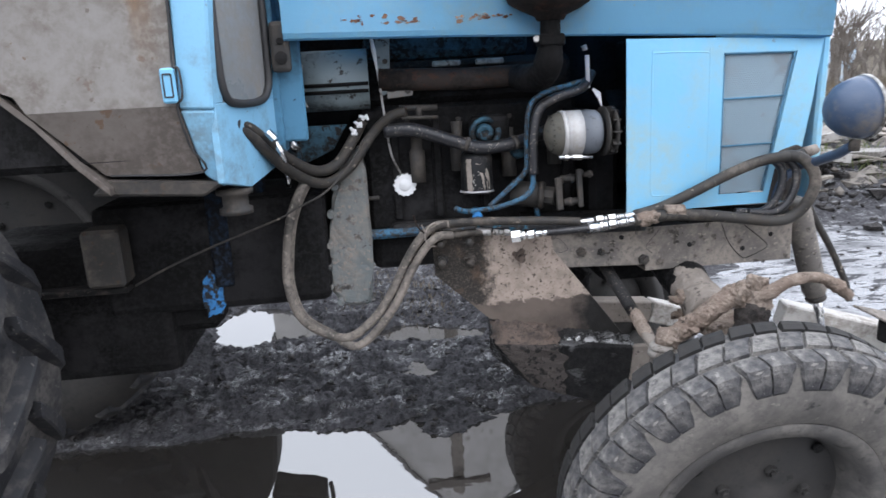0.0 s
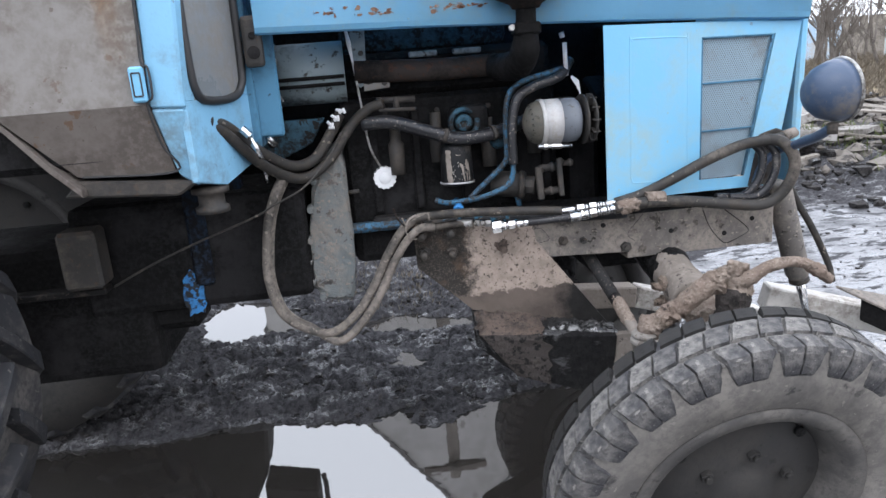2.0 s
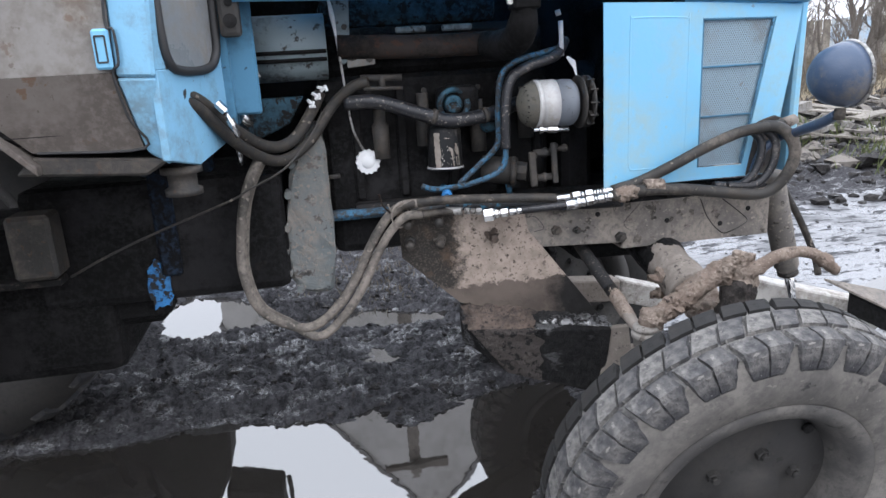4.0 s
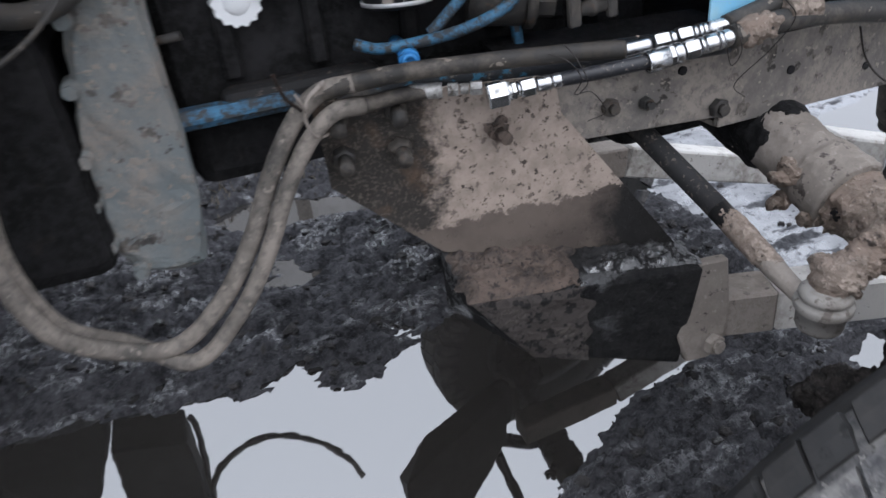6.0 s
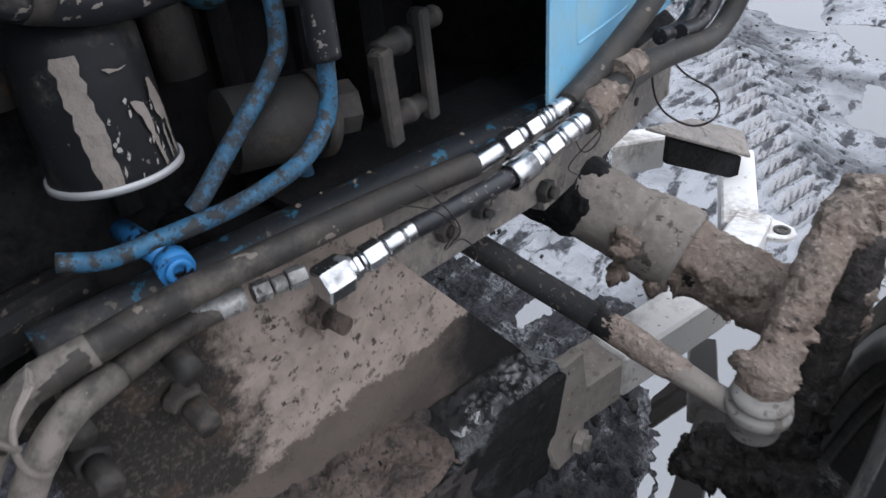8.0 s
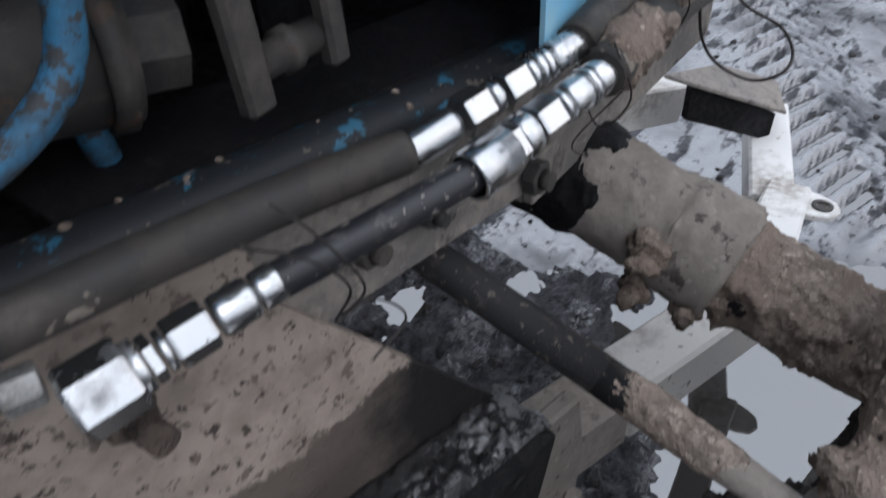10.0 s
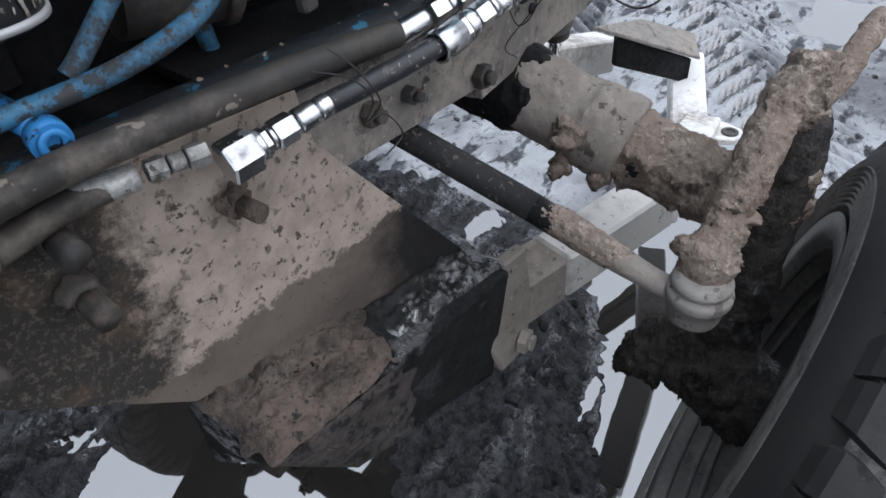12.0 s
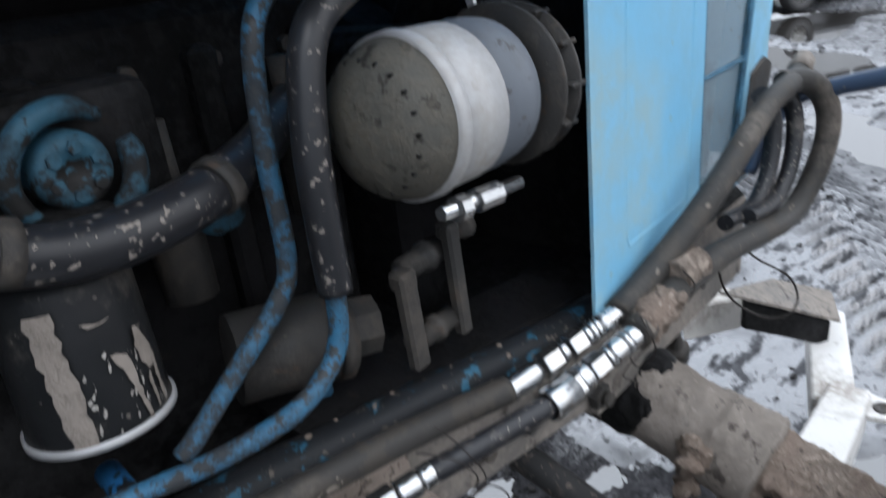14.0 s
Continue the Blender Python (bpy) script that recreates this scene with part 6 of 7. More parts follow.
for k, x in enumerate((0.17, 0.305, 0.475, 0.63)):
    bm = B()
    lathe(bm, [(0, 0.0), (0, 0.024), (0.10, 0.026), (0.11, 0.018), (0.16, 0.018), (0.16, 0.0)], (x, 2.47, 1.20 + 0.03 * (k % 2)), (0, 0.05, 1), 18)
    part("pump_barrel", bm, iron, engine)
for x in np.linspace(0.06, 0.66, 8):
    for z in (1.02, 1.395):
        bm = B()
        bolt(bm, (float(x), 2.517, z), (0, -1, 0), 0.009, 0.008)
        part("cover_bolt", bm, iron, engine)
bm = B()
lathe(bm, [(0, 0.0), (0, 0.020), (0.012, 0.026), (0.03, 0.026), (0.03, 0.0)], (0.50, 2.42, 1.285), (0, 1, 0), 20)
part("blue_cap", bm, blue_dark, engine)
bm = B()
block(bm, (0.20, 2.49, 1.04), (0.26, 0.05, 0.05), bevel=0.015, seg=2)
part("side_cover", bm, flange_mat, engine)

# ---- hydraulic hoses ----
bm = B()
sweep(bm, [(-0.345, 2.10, 1.445), (-0.30, 2.16, 1.42), (-0.24, 2.26, 1.34), (-0.16, 2.35, 1.275), (-0.09, 2.40, 1.285), (-0.03, 2.44, 1.36), (0.0, 2.46, 1.41)], 0.017, 14, 8)
cab_hose = part("cab_hose", bm, rubber, tractor, "dusty rubber hydraulic hose")
bm = B()
lathe(bm, [(0, 0.0), (0, 0.026), (0.03, 0.026), (0.035, 0.018)], (-0.355, 2.085, 1.45), (0.6, 0.7, -0.4), 20)
part("grommet", bm, gasket, cab_hose)
bm = B()
sweep(bm, [(-0.335, 2.105, 1.43), (-0.30, 2.15, 1.40), (-0.24, 2.24, 1.31), (-0.17, 2.33, 1.245), (-0.11, 2.38, 1.235), (-0.04, 2.42, 1.28), (0.03, 2.44, 1.37), (0.09, 2.43, 1.42), (0.14, 2.42, 1.435)], 0.016, 14, 8)
part("cab_hose", bm, rubber, tractor, "dusty rubber hydraulic hose")
bm = B()
for k in range(9):
    a = k * 2.2
    rod(bm, (-0.035 + 0.006 * k, 2.405, 1.375 + 0.007 * k), (-0.035 + 0.006 * k + 0.016 * math.cos(a), 2.40, 1.375 + 0.007 * k + 0.016 * math.sin(a)), 0.005, seg=6)
part("spiral_wrap", bm, plastic_white, tractor, "white spiral hose wrap")

bm = B()
rod(bm, (-0.262, 2.17, 1.412), (-0.243, 2.17, 1.390), 0.0125, seg=8)
rod(bm, (-0.243, 2.17, 1.388), (-0.219, 2.172, 1.326), 0.0075, seg=12)
rod(bm, (-0.236, 2.17, 1.370), (-0.230, 2.17, 1.355), 0.0110, seg=8)
part("spare_fitting", bm, zinc, cab_hose, "loose steel pipe fitting tucked under the hose")

# the long looped pair along the frame rail
DIP = [(0.20, 2.352, 1.070), (0.155, 2.352, 1.035), (0.105, 2.345, 0.965), (0.055, 2.335, 0.875), (-0.01, 2.328, 0.79), (-0.09, 2.325, 0.735), (-0.165, 2.322, 0.752), (-0.240, 2.305, 0.822), (-0.268, 2.30, 0.936), (-0.258, 2.30, 1.05), (-0.241, 2.30, 1.131), (-0.218, 2.305, 1.192), (-0.185, 2.32, 1.25)]
RUN = [(0.652, 2.254, 1.0715), (0.60, 2.268, 1.075), (0.52, 2.288, 1.078), (0.42, 2.308, 1.081), (0.33, 2.327, 1.082), (0.25, 2.340, 1.078)]
bm = B()
sweep(bm, RUN + DIP[:1], 0.0138, 18, 10, wobble=0.03)
long_hose = part("hydraulic_hose", bm, rubber, tractor, "long muddy hydraulic hose hanging in a loop")
bm = B()
sweep(bm, [RUN[-1]] + DIP, 0.0141, 18, 10, wobble=0.04)
part("hose_loop", bm, loop_rubber, long_hose, "loop of the hose caked with pale clay")
LOW = [(x + 0.014, y - 0.016, z - 0.028) for x, y, z in DIP[:6]] + [(x + 0.006, y + 0.028, z - 0.006) for x, y, z in DIP[6:]]
bm = B()
sweep(bm, [(0.36, 2.335, 1.045), (0.32, 2.344, 1.044), (0.26, 2.345, 1.040), LOW[0]], 0.0122, 18, 10, wobble=0.03)
low_hose = part("hydraulic_hose", bm, rubber, tractor, "long muddy hydraulic hose hanging in a loop")
bm = B()
sweep(bm, [(0.26, 2.345, 1.040)] + LOW, 0.0132, 18, 10, wobble=0.04)
part("hose_loop", bm, loop_rubber, low_hose, "loop of the hose caked with pale clay")
bm = B()
for k in range(2):
    sweep(bm, [(0.196 + 0.004 * k, 2.331, 1.086), (0.176, 2.322, 1.072), (0.168, 2.316, 1.045), (0.180, 2.324, 1.016), (0.206, 2.352, 1.010), (0.224, 2.372, 1.040), (0.214, 2.362, 1.080), (0.196 + 0.004 * k, 2.331, 1.086)], 0.0026, 8, 6)
sweep(bm, [(0.172, 2.318, 1.056), (0.166, 2.306, 1.070), (0.158, 2.300, 1.090)], 0.0024, 6, 5)
tie_cable = part("cable_tie", bm, axle_mud, low_hose, "grubby tan cable tie")
bm = B()
sweep(bm, [(0.165, 2.32, 1.06), (0.145, 2.315, 1.085), (0.135, 2.31, 1.12)], 0.003, 6, 6)
part("tie_wire", bm, rust, tie_cable)


def stacked(bm, p0, p1, items):
    """Nuts, collars and ferrules strung along a line: (from, to, radius, kind)."""
    p0, p1 = Vector(p0), Vector(p1)
    d = (p1 - p0).normalized()
    for a, b, r, kind in items:
        if kind == "hex":
            hexnut(bm, p0 + d * a, p0 + d * b, r, 0.92)
        else:
            lathe(bm, [(0, 0.0), (0, r * 0.93), ((b - a) * 0.12, r), ((b - a) * 0.88, r), (b - a, r * 0.93), (b - a, 0.0)], p0 + d * a, d, 20)
    return bm


def couplings(parent, p0, p1, items, mat, label):
    for it in items:
        bm = stacked(B(), p0, p1, [it])
        part("coupling_nut" if it[3] == "hex" else "coupling_sleeve", bm, mat, parent, label)


couplings(low_hose, (0.334, 2.344, 1.046), (0.442, 2.305, 1.042), [(0.0, 0.050, 0.0122, "round"), (0.058, 0.074, 0.0108, "hex"), (0.077, 0.090, 0.0085, "round"), (0.092, 0.110, 0.0112, "hex")], tin, "dull steel hose end")
couplings(low_hose, (0.438, 2.290, 1.032), (0.549, 2.262, 1.044), [(0.0, 0.031, 0.0205, "hex"), (0.031, 0.037, 0.0150, "round"), (0.038, 0.044, 0.0135, "hex"), (0.046, 0.050, 0.0120, "round"), (0.051, 0.073, 0.0142, "hex"), (0.076, 0.098, 0.0122, "round"), (0.100, 0.114, 0.0115, "round")], zinc, "bright zinc quick coupling")
bm = B()
sweep(bm, [(0.542, 2.264, 1.043), (0.61, 2.240, 1.050), (0.69, 2.212, 1.060)], 0.0112, 18, 8)
part("short_hose", bm, black_hose, low_hose, "shiny black hose")
d0, d1 = Vector((0.668, 2.219, 1.056)), Vector((0.806, 2.195, 1.076))
couplings(low_hose, d0, d1, [(0.034, 0.042, 0.0165, "hex"), (0.042, 0.056, 0.0158, "round"), (0.060, 0.082, 0.0150, "hex"), (0.085, 0.090, 0.0125, "round"), (0.092, 0.112, 0.0135, "round"), (0.114, 0.119, 0.0142, "round"), (0.121, 0.140, 0.0132, "round")], zinc, "bright zinc coupling")
bm = B()
lathe(bm, [(0.0, 0.0142), (0.0, 0.0165), (0.002, 0.0172), (0.034, 0.0172), (0.034, 0.0), (0.027, 0.0), (0.025, 0.0135), (0.021, 0.0145), (0.018, 0.0135), (0.015, 0.0145), (0.012, 0.0135), (0.009, 0.0145), (0.006, 0.0135), (0.003, 0.0145)], d0, d1 - d0, 32, closed=True)
part("open_socket", bm, zinc, low_hose, "zinc socket with an open threaded end")
couplings(long_hose, (0.649, 2.254, 1.070), (0.824, 2.223, 1.086), [(0.0, 0.044, 0.0120, "round"), (0.050, 0.073, 0.0148, "hex"), (0.076, 0.084, 0.0118, "round"), (0.088, 0.110, 0.0150, "hex"), (0.113, 0.119, 0.0120, "round"), (0.121, 0.127, 0.0130, "round"), (0.129, 0.135, 0.0122, "round"), (0.138, 0.176, 0.0124, "round")], zinc, "dirty zinc coupling")
# onward hoses to the front
bm = B()
sweep(bm, [(0.800, 2.196, 1.075), (0.90, 2.195, 1.084), (1.02, 2.197, 1.076), (1.15, 2.194, 1.056), (1.25, 2.188, 1.042), (1.305, 2.182, 1.052), (1.343, 2.172, 1.092), (1.363, 2.165, 1.150), (1.355, 2.170, 1.200), (1.325, 2.188, 1.235), (1.285, 2.215, 1.240)], 0.0175, 14, 8)
part("hydraulic_hose", bm, rubber, tractor, "muddy hydraulic hose curving up to the front")
bm = B()
sweep(bm, [(0.815, 2.224, 1.085), (0.90, 2.220, 1.106), (1.00, 2.207, 1.150), (1.10, 2.202, 1.195), (1.20, 2.204, 1.228), (1.27, 2.202, 1.238), (1.32, 2.207, 1.238), (1.355, 2.212, 1.244)], 0.0165, 14, 8)
rising = part("hydraulic_hose", bm, rubber, tractor, "muddy hydraulic hose rising along the side panel")
bm = B()
rod(bm, (1.350, 2.211, 1.243), (1.392, 2.216, 1.254), 0.0185, 0.015, 12)
crust(bm, 0.003, 60)
part("hose_end", bm, axle_mud, rising, "clay-covered hose end")
for off, deep in ((0.0, 0.0), (0.034, 0.020)):
    bm = B()
    sweep(bm, [(1.18 - off, 2.213 + deep, 1.070), (1.26 - off, 2.206 + deep, 1.066), (1.30 - off, 2.200 + deep, 1.095), (1.322 - off, 2.200 + deep, 1.145), (1.325 - off, 2.206 + deep, 1.195), (1.30 - off, 2.218 + deep, 1.228)], 0.0125, 12, 8)
    part("hydraulic_hose", bm, black_hose, tractor)
bm = B()
for p, q in (((0.90, 2.20, 1.095), (0.96, 2.199, 1.092)),):
    rod(bm, p, q, 0.0215, seg=14)
part("clay_wrap", bm, knuckle_mud, tractor)
bm = B()
sweep(bm, [(0.812, 2.196, 1.077), (0.84, 2.196, 1.080), (0.87, 2.196, 1.083)], [0.016, 0.0215, 0.019], 40, 12)
crust(bm, 0.006, 60)
part("clay_wrap", bm, knuckle_mud, tractor)
# bracket that holds the lamp and the hoses
bm = B()
prism(bm, [(1.265, 2.262, 1.085), (1.355, 2.265, 1.085), (1.395, 2.262, 1.25), (1.36, 2.262, 1.265), (1.30, 2.262, 1.25)], (0, 0.012, 0), 0.003)
bracket = part("lamp_bracket", bm, iron, tractor, "dark steel lamp bracket")
for x, z in ((1.318, 1.12), (1.318, 1.155)):
    bm = B()
    bolt(bm, (x, 2.262, z), (0, -1, 0), 0.012, 0.010)
    part("bolt", bm, rust, bracket)
bm = B()
sweep(bm, [(1.285, 2.25, 1.10), (1.302, 2.236, 1.160), (1.345, 2.212, 1.205), (1.356, 2.16, 1.222), (1.345, 2.10, 1.240), (1.337, 2.03, 1.262), (1.335, 1.975, 1.288)], [0.011, 0.012, 0.013, 0.014, 0.015, 0.015, 0.014], 10, 5)
part("lamp_arm", bm, lamp_blue, bracket, "dark bent arm of the headlight")
lamp = new("headlight")
lamp.parent = tractor
lamp.matrix_parent_inverse = Matrix.Translation(-Vector(tractor.location))
bm = B()
lathe(bm, [(0, 0.0), (0.003, 0.028), (0.017, 0.051), (0.042, 0.071), (0.075, 0.082), (0.099, 0.085), (0.112, 0.0)], (1.258, 1.975, 1.385), (1, 0.03, 0.06), 40)
part("lamp_shell", bm, lamp_blue, lamp, "dark blue dented headlight bowl")
bm = B()
lathe(bm, [(0.098, 0.079), (0.098, 0.0875), (0.106, 0.0885), (0.109, 0.079)], (1.258, 1.975, 1.385), (1, 0.03, 0.06), 40, closed=True)
part("lamp_ring", bm, tin, lamp)
bm = B()
lathe(bm, [(0.102, 0.081), (0.115, 0.055), (0.122, 0.0)], (1.258, 1.975, 1.385), (1, 0.03, 0.06), 40)
part("lamp_lens", bm, dusty_glass, lamp)
bm = B()
rod(bm, (1.335, 1.965, 1.305), (1.335, 1.965, 1.275), 0.014)
part("lamp_stud", bm, iron, lamp)

# wires twisted round hoses and beam
for pts in ([(0.52, 2.25, 1.09), (0.54, 2.225, 1.08), (0.555, 2.215, 1.055), (0.55, 2.225, 1.03), (0.575, 2.22, 1.03), (0.60, 2.22, 0.995), (0.57, 2.222, 0.985)],
            [(0.545, 2.25, 1.10), (0.552, 2.23, 1.085), (0.565, 2.215, 1.05), (0.558, 2.225, 1.03)],
            [(0.80, 2.19, 1.10), (0.805, 2.175, 1.06), (0.81, 2.20, 1.03), (0.815, 2.225, 1.075)],
            [(0.88, 2.18, 1.12), (0.90, 2.175, 1.09), (0.885, 2.20, 1.04), (0.86, 2.24, 0.98), (0.88, 2.235, 0.955)]):
    bm = B()
    sweep(bm, pts, 0.0008, 6, 6)
    part("binding_wire", bm, wire_mat, long_hose)
bm = B()
loop = [(1.10, 2.225, 1.035), (1.118, 2.220, 0.985), (1.135, 2.203, 0.952), (1.142, 2.165, 0.938), (1.150, 2.137, 0.950), (1.180, 2.137, 0.962), (1.218, 2.162, 0.972), (1.215, 2.203, 0.990), (1.17, 2.220, 1.030)]
sweep(bm, loop, 0.0018, 8, 8)
part("wire_loop", bm, wire_mat, long_hose)

# ---- blade lift: cylinder and push frame ----
lift = root("lift_cylinder", (1.55, 2.46, 0.70), "grey hydraulic lift cylinder with chromed rod", "hydraulic cylinder")
bm = B()
lathe(bm, [(0, 0.0), (0, 0.03), (0.01, 0.043), (0.40, 0.043), (0.42, 0.034), (0.42, 0.0)], (1.478, 2.435, 1.06), (0.155, 0.07, -0.41), 28)
barrel = part("barrel", bm, beam_mat, lift, "grey painted barrel streaked with mud")
bm = B()
lathe(bm, [(0, 0.0), (0, 0.035), (0.02, 0.037), (0.022, 0.03), (0.022, 0.0)], (1.624, 2.501, 0.674), (0.155, 0.07, -0.41), 24)
part("gland", bm, iron, barrel)
bm = B()
rod(bm, (1.615, 2.497, 0.70), (1.70, 2.535, 0.475), 0.017)
part("piston_rod", bm, chrome, lift)
bm = B()
lathe(bm, [(0, 0.0), (0, 0.03), (0.012, 0.034), (0.05, 0.034), (0.06, 0.0)], (1.698, 2.534, 0.48), (0.38, 0.17, -1), 20)
part("rod_eye", bm, iron, lift)
bm = B()
sweep(bm, [(1.60, 2.58, 1.05), (1.666, 2.60, 0.941), (1.74, 2.60, 0.82), (1.812, 2.60, 0.679), (1.83, 2.59, 0.60)], 0.013, 12, 6)
part("feed_hose", bm, rubber, lift, "muddy hose beside the cylinder")

frame_ob = root("push_frame", (1.3, 2.2, 0), "white-painted welded blade push frame lying in the puddle", "blade frame")
bm = B()
beam_between(bm, (0.865, 2.262, 0.512), (0.99, 2.217, 0.516), 0.086, 0.096)
part("side_tube", bm, axle_mud, frame_ob, "square tube filmed with grey mud")
bm = B()
beam_between(bm, (0.991, 2.2167, 0.516), (1.27, 2.116, 0.524), 0.086, 0.096)
part("side_tube", bm, beige_steel, frame_ob, "cream square tube with mud splashes")
bm = B()
beam_between(bm, (1.272, 2.116, 0.524), (1.85, 2.165, 0.35), 0.09, 0.098)
part("side_tube", bm, white_steel, frame_ob)
bm = B()   # the arm on the far side
beam_between(bm, (0.82, 3.045, 0.505), (1.20, 3.045, 0.472), 0.09, 0.096)
part("side_tube", bm, axle_mud, frame_ob, "square tube filmed with grey mud")
bm = B()
beam_between(bm, (1.201, 3.045, 0.472), (1.80, 3.045, 0.292), 0.09, 0.096)
part("side_tube", bm, beige_steel, frame_ob, "cream square tube with mud splashes")
bm = B()
beam_between(bm, (1.80, 2.185, 0.345), (2.17, 2.305, 0.385), 0.095, 0.085)
part("front_tube", bm, white_steel, frame_ob)
bm = B()
beam_between(bm, (1.578, 2.646, 0.554), (2.04, 2.519, 0.436), 0.095, 0.10)
part("cross_tube", bm, beige_steel, frame_ob)
bm = B()
prism(bm, [(1.738, 2.448, 0.640), (2.035, 2.238, 0.475), (2.19, 2.30, 0.475), (2.012, 2.41, 0.566)], (0, 0, -0.010), 0.002)
part("top_plate", bm, beam_mat, frame_ob, "muddy steel top plate with small holes")
# Dark plate added where the top plate only throws shade on the tube.
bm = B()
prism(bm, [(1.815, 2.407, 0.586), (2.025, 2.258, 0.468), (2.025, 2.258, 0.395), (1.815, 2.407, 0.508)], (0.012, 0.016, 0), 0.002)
part("web", bm, grease, frame_ob, "dark plate standing in for shade under the top plate")
bm = B()
prism(bm, [(1.79, 2.19, 0.362), (1.90, 2.19, 0.362), (1.88, 2.10, 0.362), (1.865, 2.065, 0.362), (1.834, 2.05, 0.362), (1.803, 2.065, 0.362), (1.79, 2.10, 0.362)], (0, 0, 0.016), 0.003)
lug = part("lug", bm, white_steel, frame_ob, "white lug with a bolt hole")
bm = B()
lathe(bm, [(0, 0.012), (0, 0.022), (0.006, 0.022), (0.006, 0.012)], (1.834, 2.089, 0.376), (0, 0, 1), 24, closed=True)
rod(bm, (1.834, 2.089, 0.374), (1.834, 2.089, 0.379), 0.011, seg=12)
part("bushing", bm, iron, lug)

# ---- background ----
def ground_z(x, y):
    return float(height(np.array([x]), np.array([y]))[0])


# house with a steep gable behind the tractor
house = root("house", (1.5, 14, 0.2), "grey plastered house with a steep gable", "house")
bm = B()
prism(bm, [(-1.7, 11, -0.3), (4.7, 11, -0.3), (4.7, 11, 2.25), (1.45, 11, 6.42), (-1.7, 11, 2.4)], (0, 6, 0))
part("wall", bm, house_wall, house)
for s in (-1, 1):
    bm = B()
    a, b = Vector((1.45, 10.97, 6.43)), Vector((1.5 + s * 3.22, 10.97, 2.30 - 0.07 * s))
    nrm = Vector((s * 0.8, 0, 0.6)) * 0.06
    prism(bm, [a, b, b + nrm, a + nrm], (0, 6.1, 0))
    part("roof", bm, roof_mat, house, "grey sheet roof")
for x, z in ((0.1, 1.6), (2.9, 1.6)):
    bm = B()
    block(bm, (x, 10.98, z), (0.9, 0.05, 1.1), bevel=0.01)
    win = part("window", bm, old_board, house)
    bm = B()
    block(bm, (x, 10.95, z), (0.76, 0.03, 0.96), bevel=0.004)
    part("pane", bm, car_glass, win)
pole = root("utility_pole", (1.05, 10.2, ground_z(1.05, 10.2)), "grey wooden utility pole beside the house", "pole")
bm = B()
rod(bm, (1.05, 10.2, -0.2), (1.05, 10.2, 5.0), 0.12, 0.09, 14)
part("post", bm, bark, pole)
bm = B()
block(bm, (1.05, 10.08, 4.75), (1.0, 0.10, 0.12), bevel=0.01)
part("crossarm", bm, bark, pole)

# added dark stand-in on legs beyond the tractor, for unknown mirrored shapes
trough = root("steel_trough", (-1.5, 4.2, ground_z(-1.5, 4.2)), "dark stand-in on thin legs, added for dark shapes mirrored in the puddle", "trough")
bm = B()
prism(bm, [(-2.32, 4.05, 0.46), (-0.66, 4.05, 0.46), (-0.70, 4.05, 0.78), (-0.93, 4.05, 1.27), (-1.02, 4.05, 1.5), (-2.32, 4.05, 1.5)], (0, 0.34, 0), 0.02)
part("body", bm, grease, trough)
bm = B()
prism(bm, [(-0.745, 4.12, 0.905), (-0.425, 4.12, 0.985), (-0.43, 4.12, 1.62), (-0.80, 4.12, 1.62)], (0, 0.26, 0), 0.012)
part("hopper", bm, grease, trough)
bm = B()
block(bm, (-0.80, 4.22, 1.36), (0.62, 0.05, 0.05), bevel=0.006)
part("bracket", bm, grease, trough)
for pts in ([(-0.44, 4.2, 1.66), (-0.38, 4.2, 1.36), (-0.24, 4.2, 1.23), (-0.08, 4.2, 1.195), (0.10, 4.2, 1.28), (0.30, 4.2, 1.52), (0.36, 4.2, 1.70)],
            [(-0.44, 4.3, 1.66), (-0.405, 4.3, 1.30), (-0.39, 4.3, 1.10), (-0.40, 4.3, 0.99)]):
    bm = B()
    sweep(bm, pts, 0.016, 10, 8)
    part("hose", bm, rubber, trough, "black hose hanging in a loop")
for x in (-2.2, -1.35):
    for y in (4.1, 4.34):
        bm = B()
        rod(bm, (x, y, -0.05), (x, y, 0.5), 0.025, seg=8)
        part("leg", bm, iron, trough)

# rubble: boards and slabs
rng = random.Random(21)


def board(x, y, z, ln, wd, yaw, tilt, mat, name, label, cat, group, thick=0.03):
    bm = B()
    block(bm, (0, 0, 0), (ln, wd, thick), bevel=0.004)
    bmesh.ops.subdivide_edges(bm, edges=[e for e in bm.edges if e.calc_length() > 0.2], cuts=4)
    for v in bm.verts:
        v.co += Vector((0.02 * noise.noise(v.co * 6 + Vector((x, y, 0))), 0.015 * noise.noise(v.co * 5 + Vector((0, x, y))), 0.012 * noise.noise(v.co * 3 + Vector((y, 0, x)))))
    bmesh.ops.transform(bm, matrix=Matrix.Translation((x, y, z)) @ Matrix.Rotation(yaw, 4, "Z") @ Matrix.Rotation(tilt, 4, "Y") @ Matrix.Rotation(rng.uniform(-0.25, 0.25), 4, "X"), verts=bm.verts[:])
    ob = part(name, bm, mat, None)
    return tagged(ob, label, cat, group)


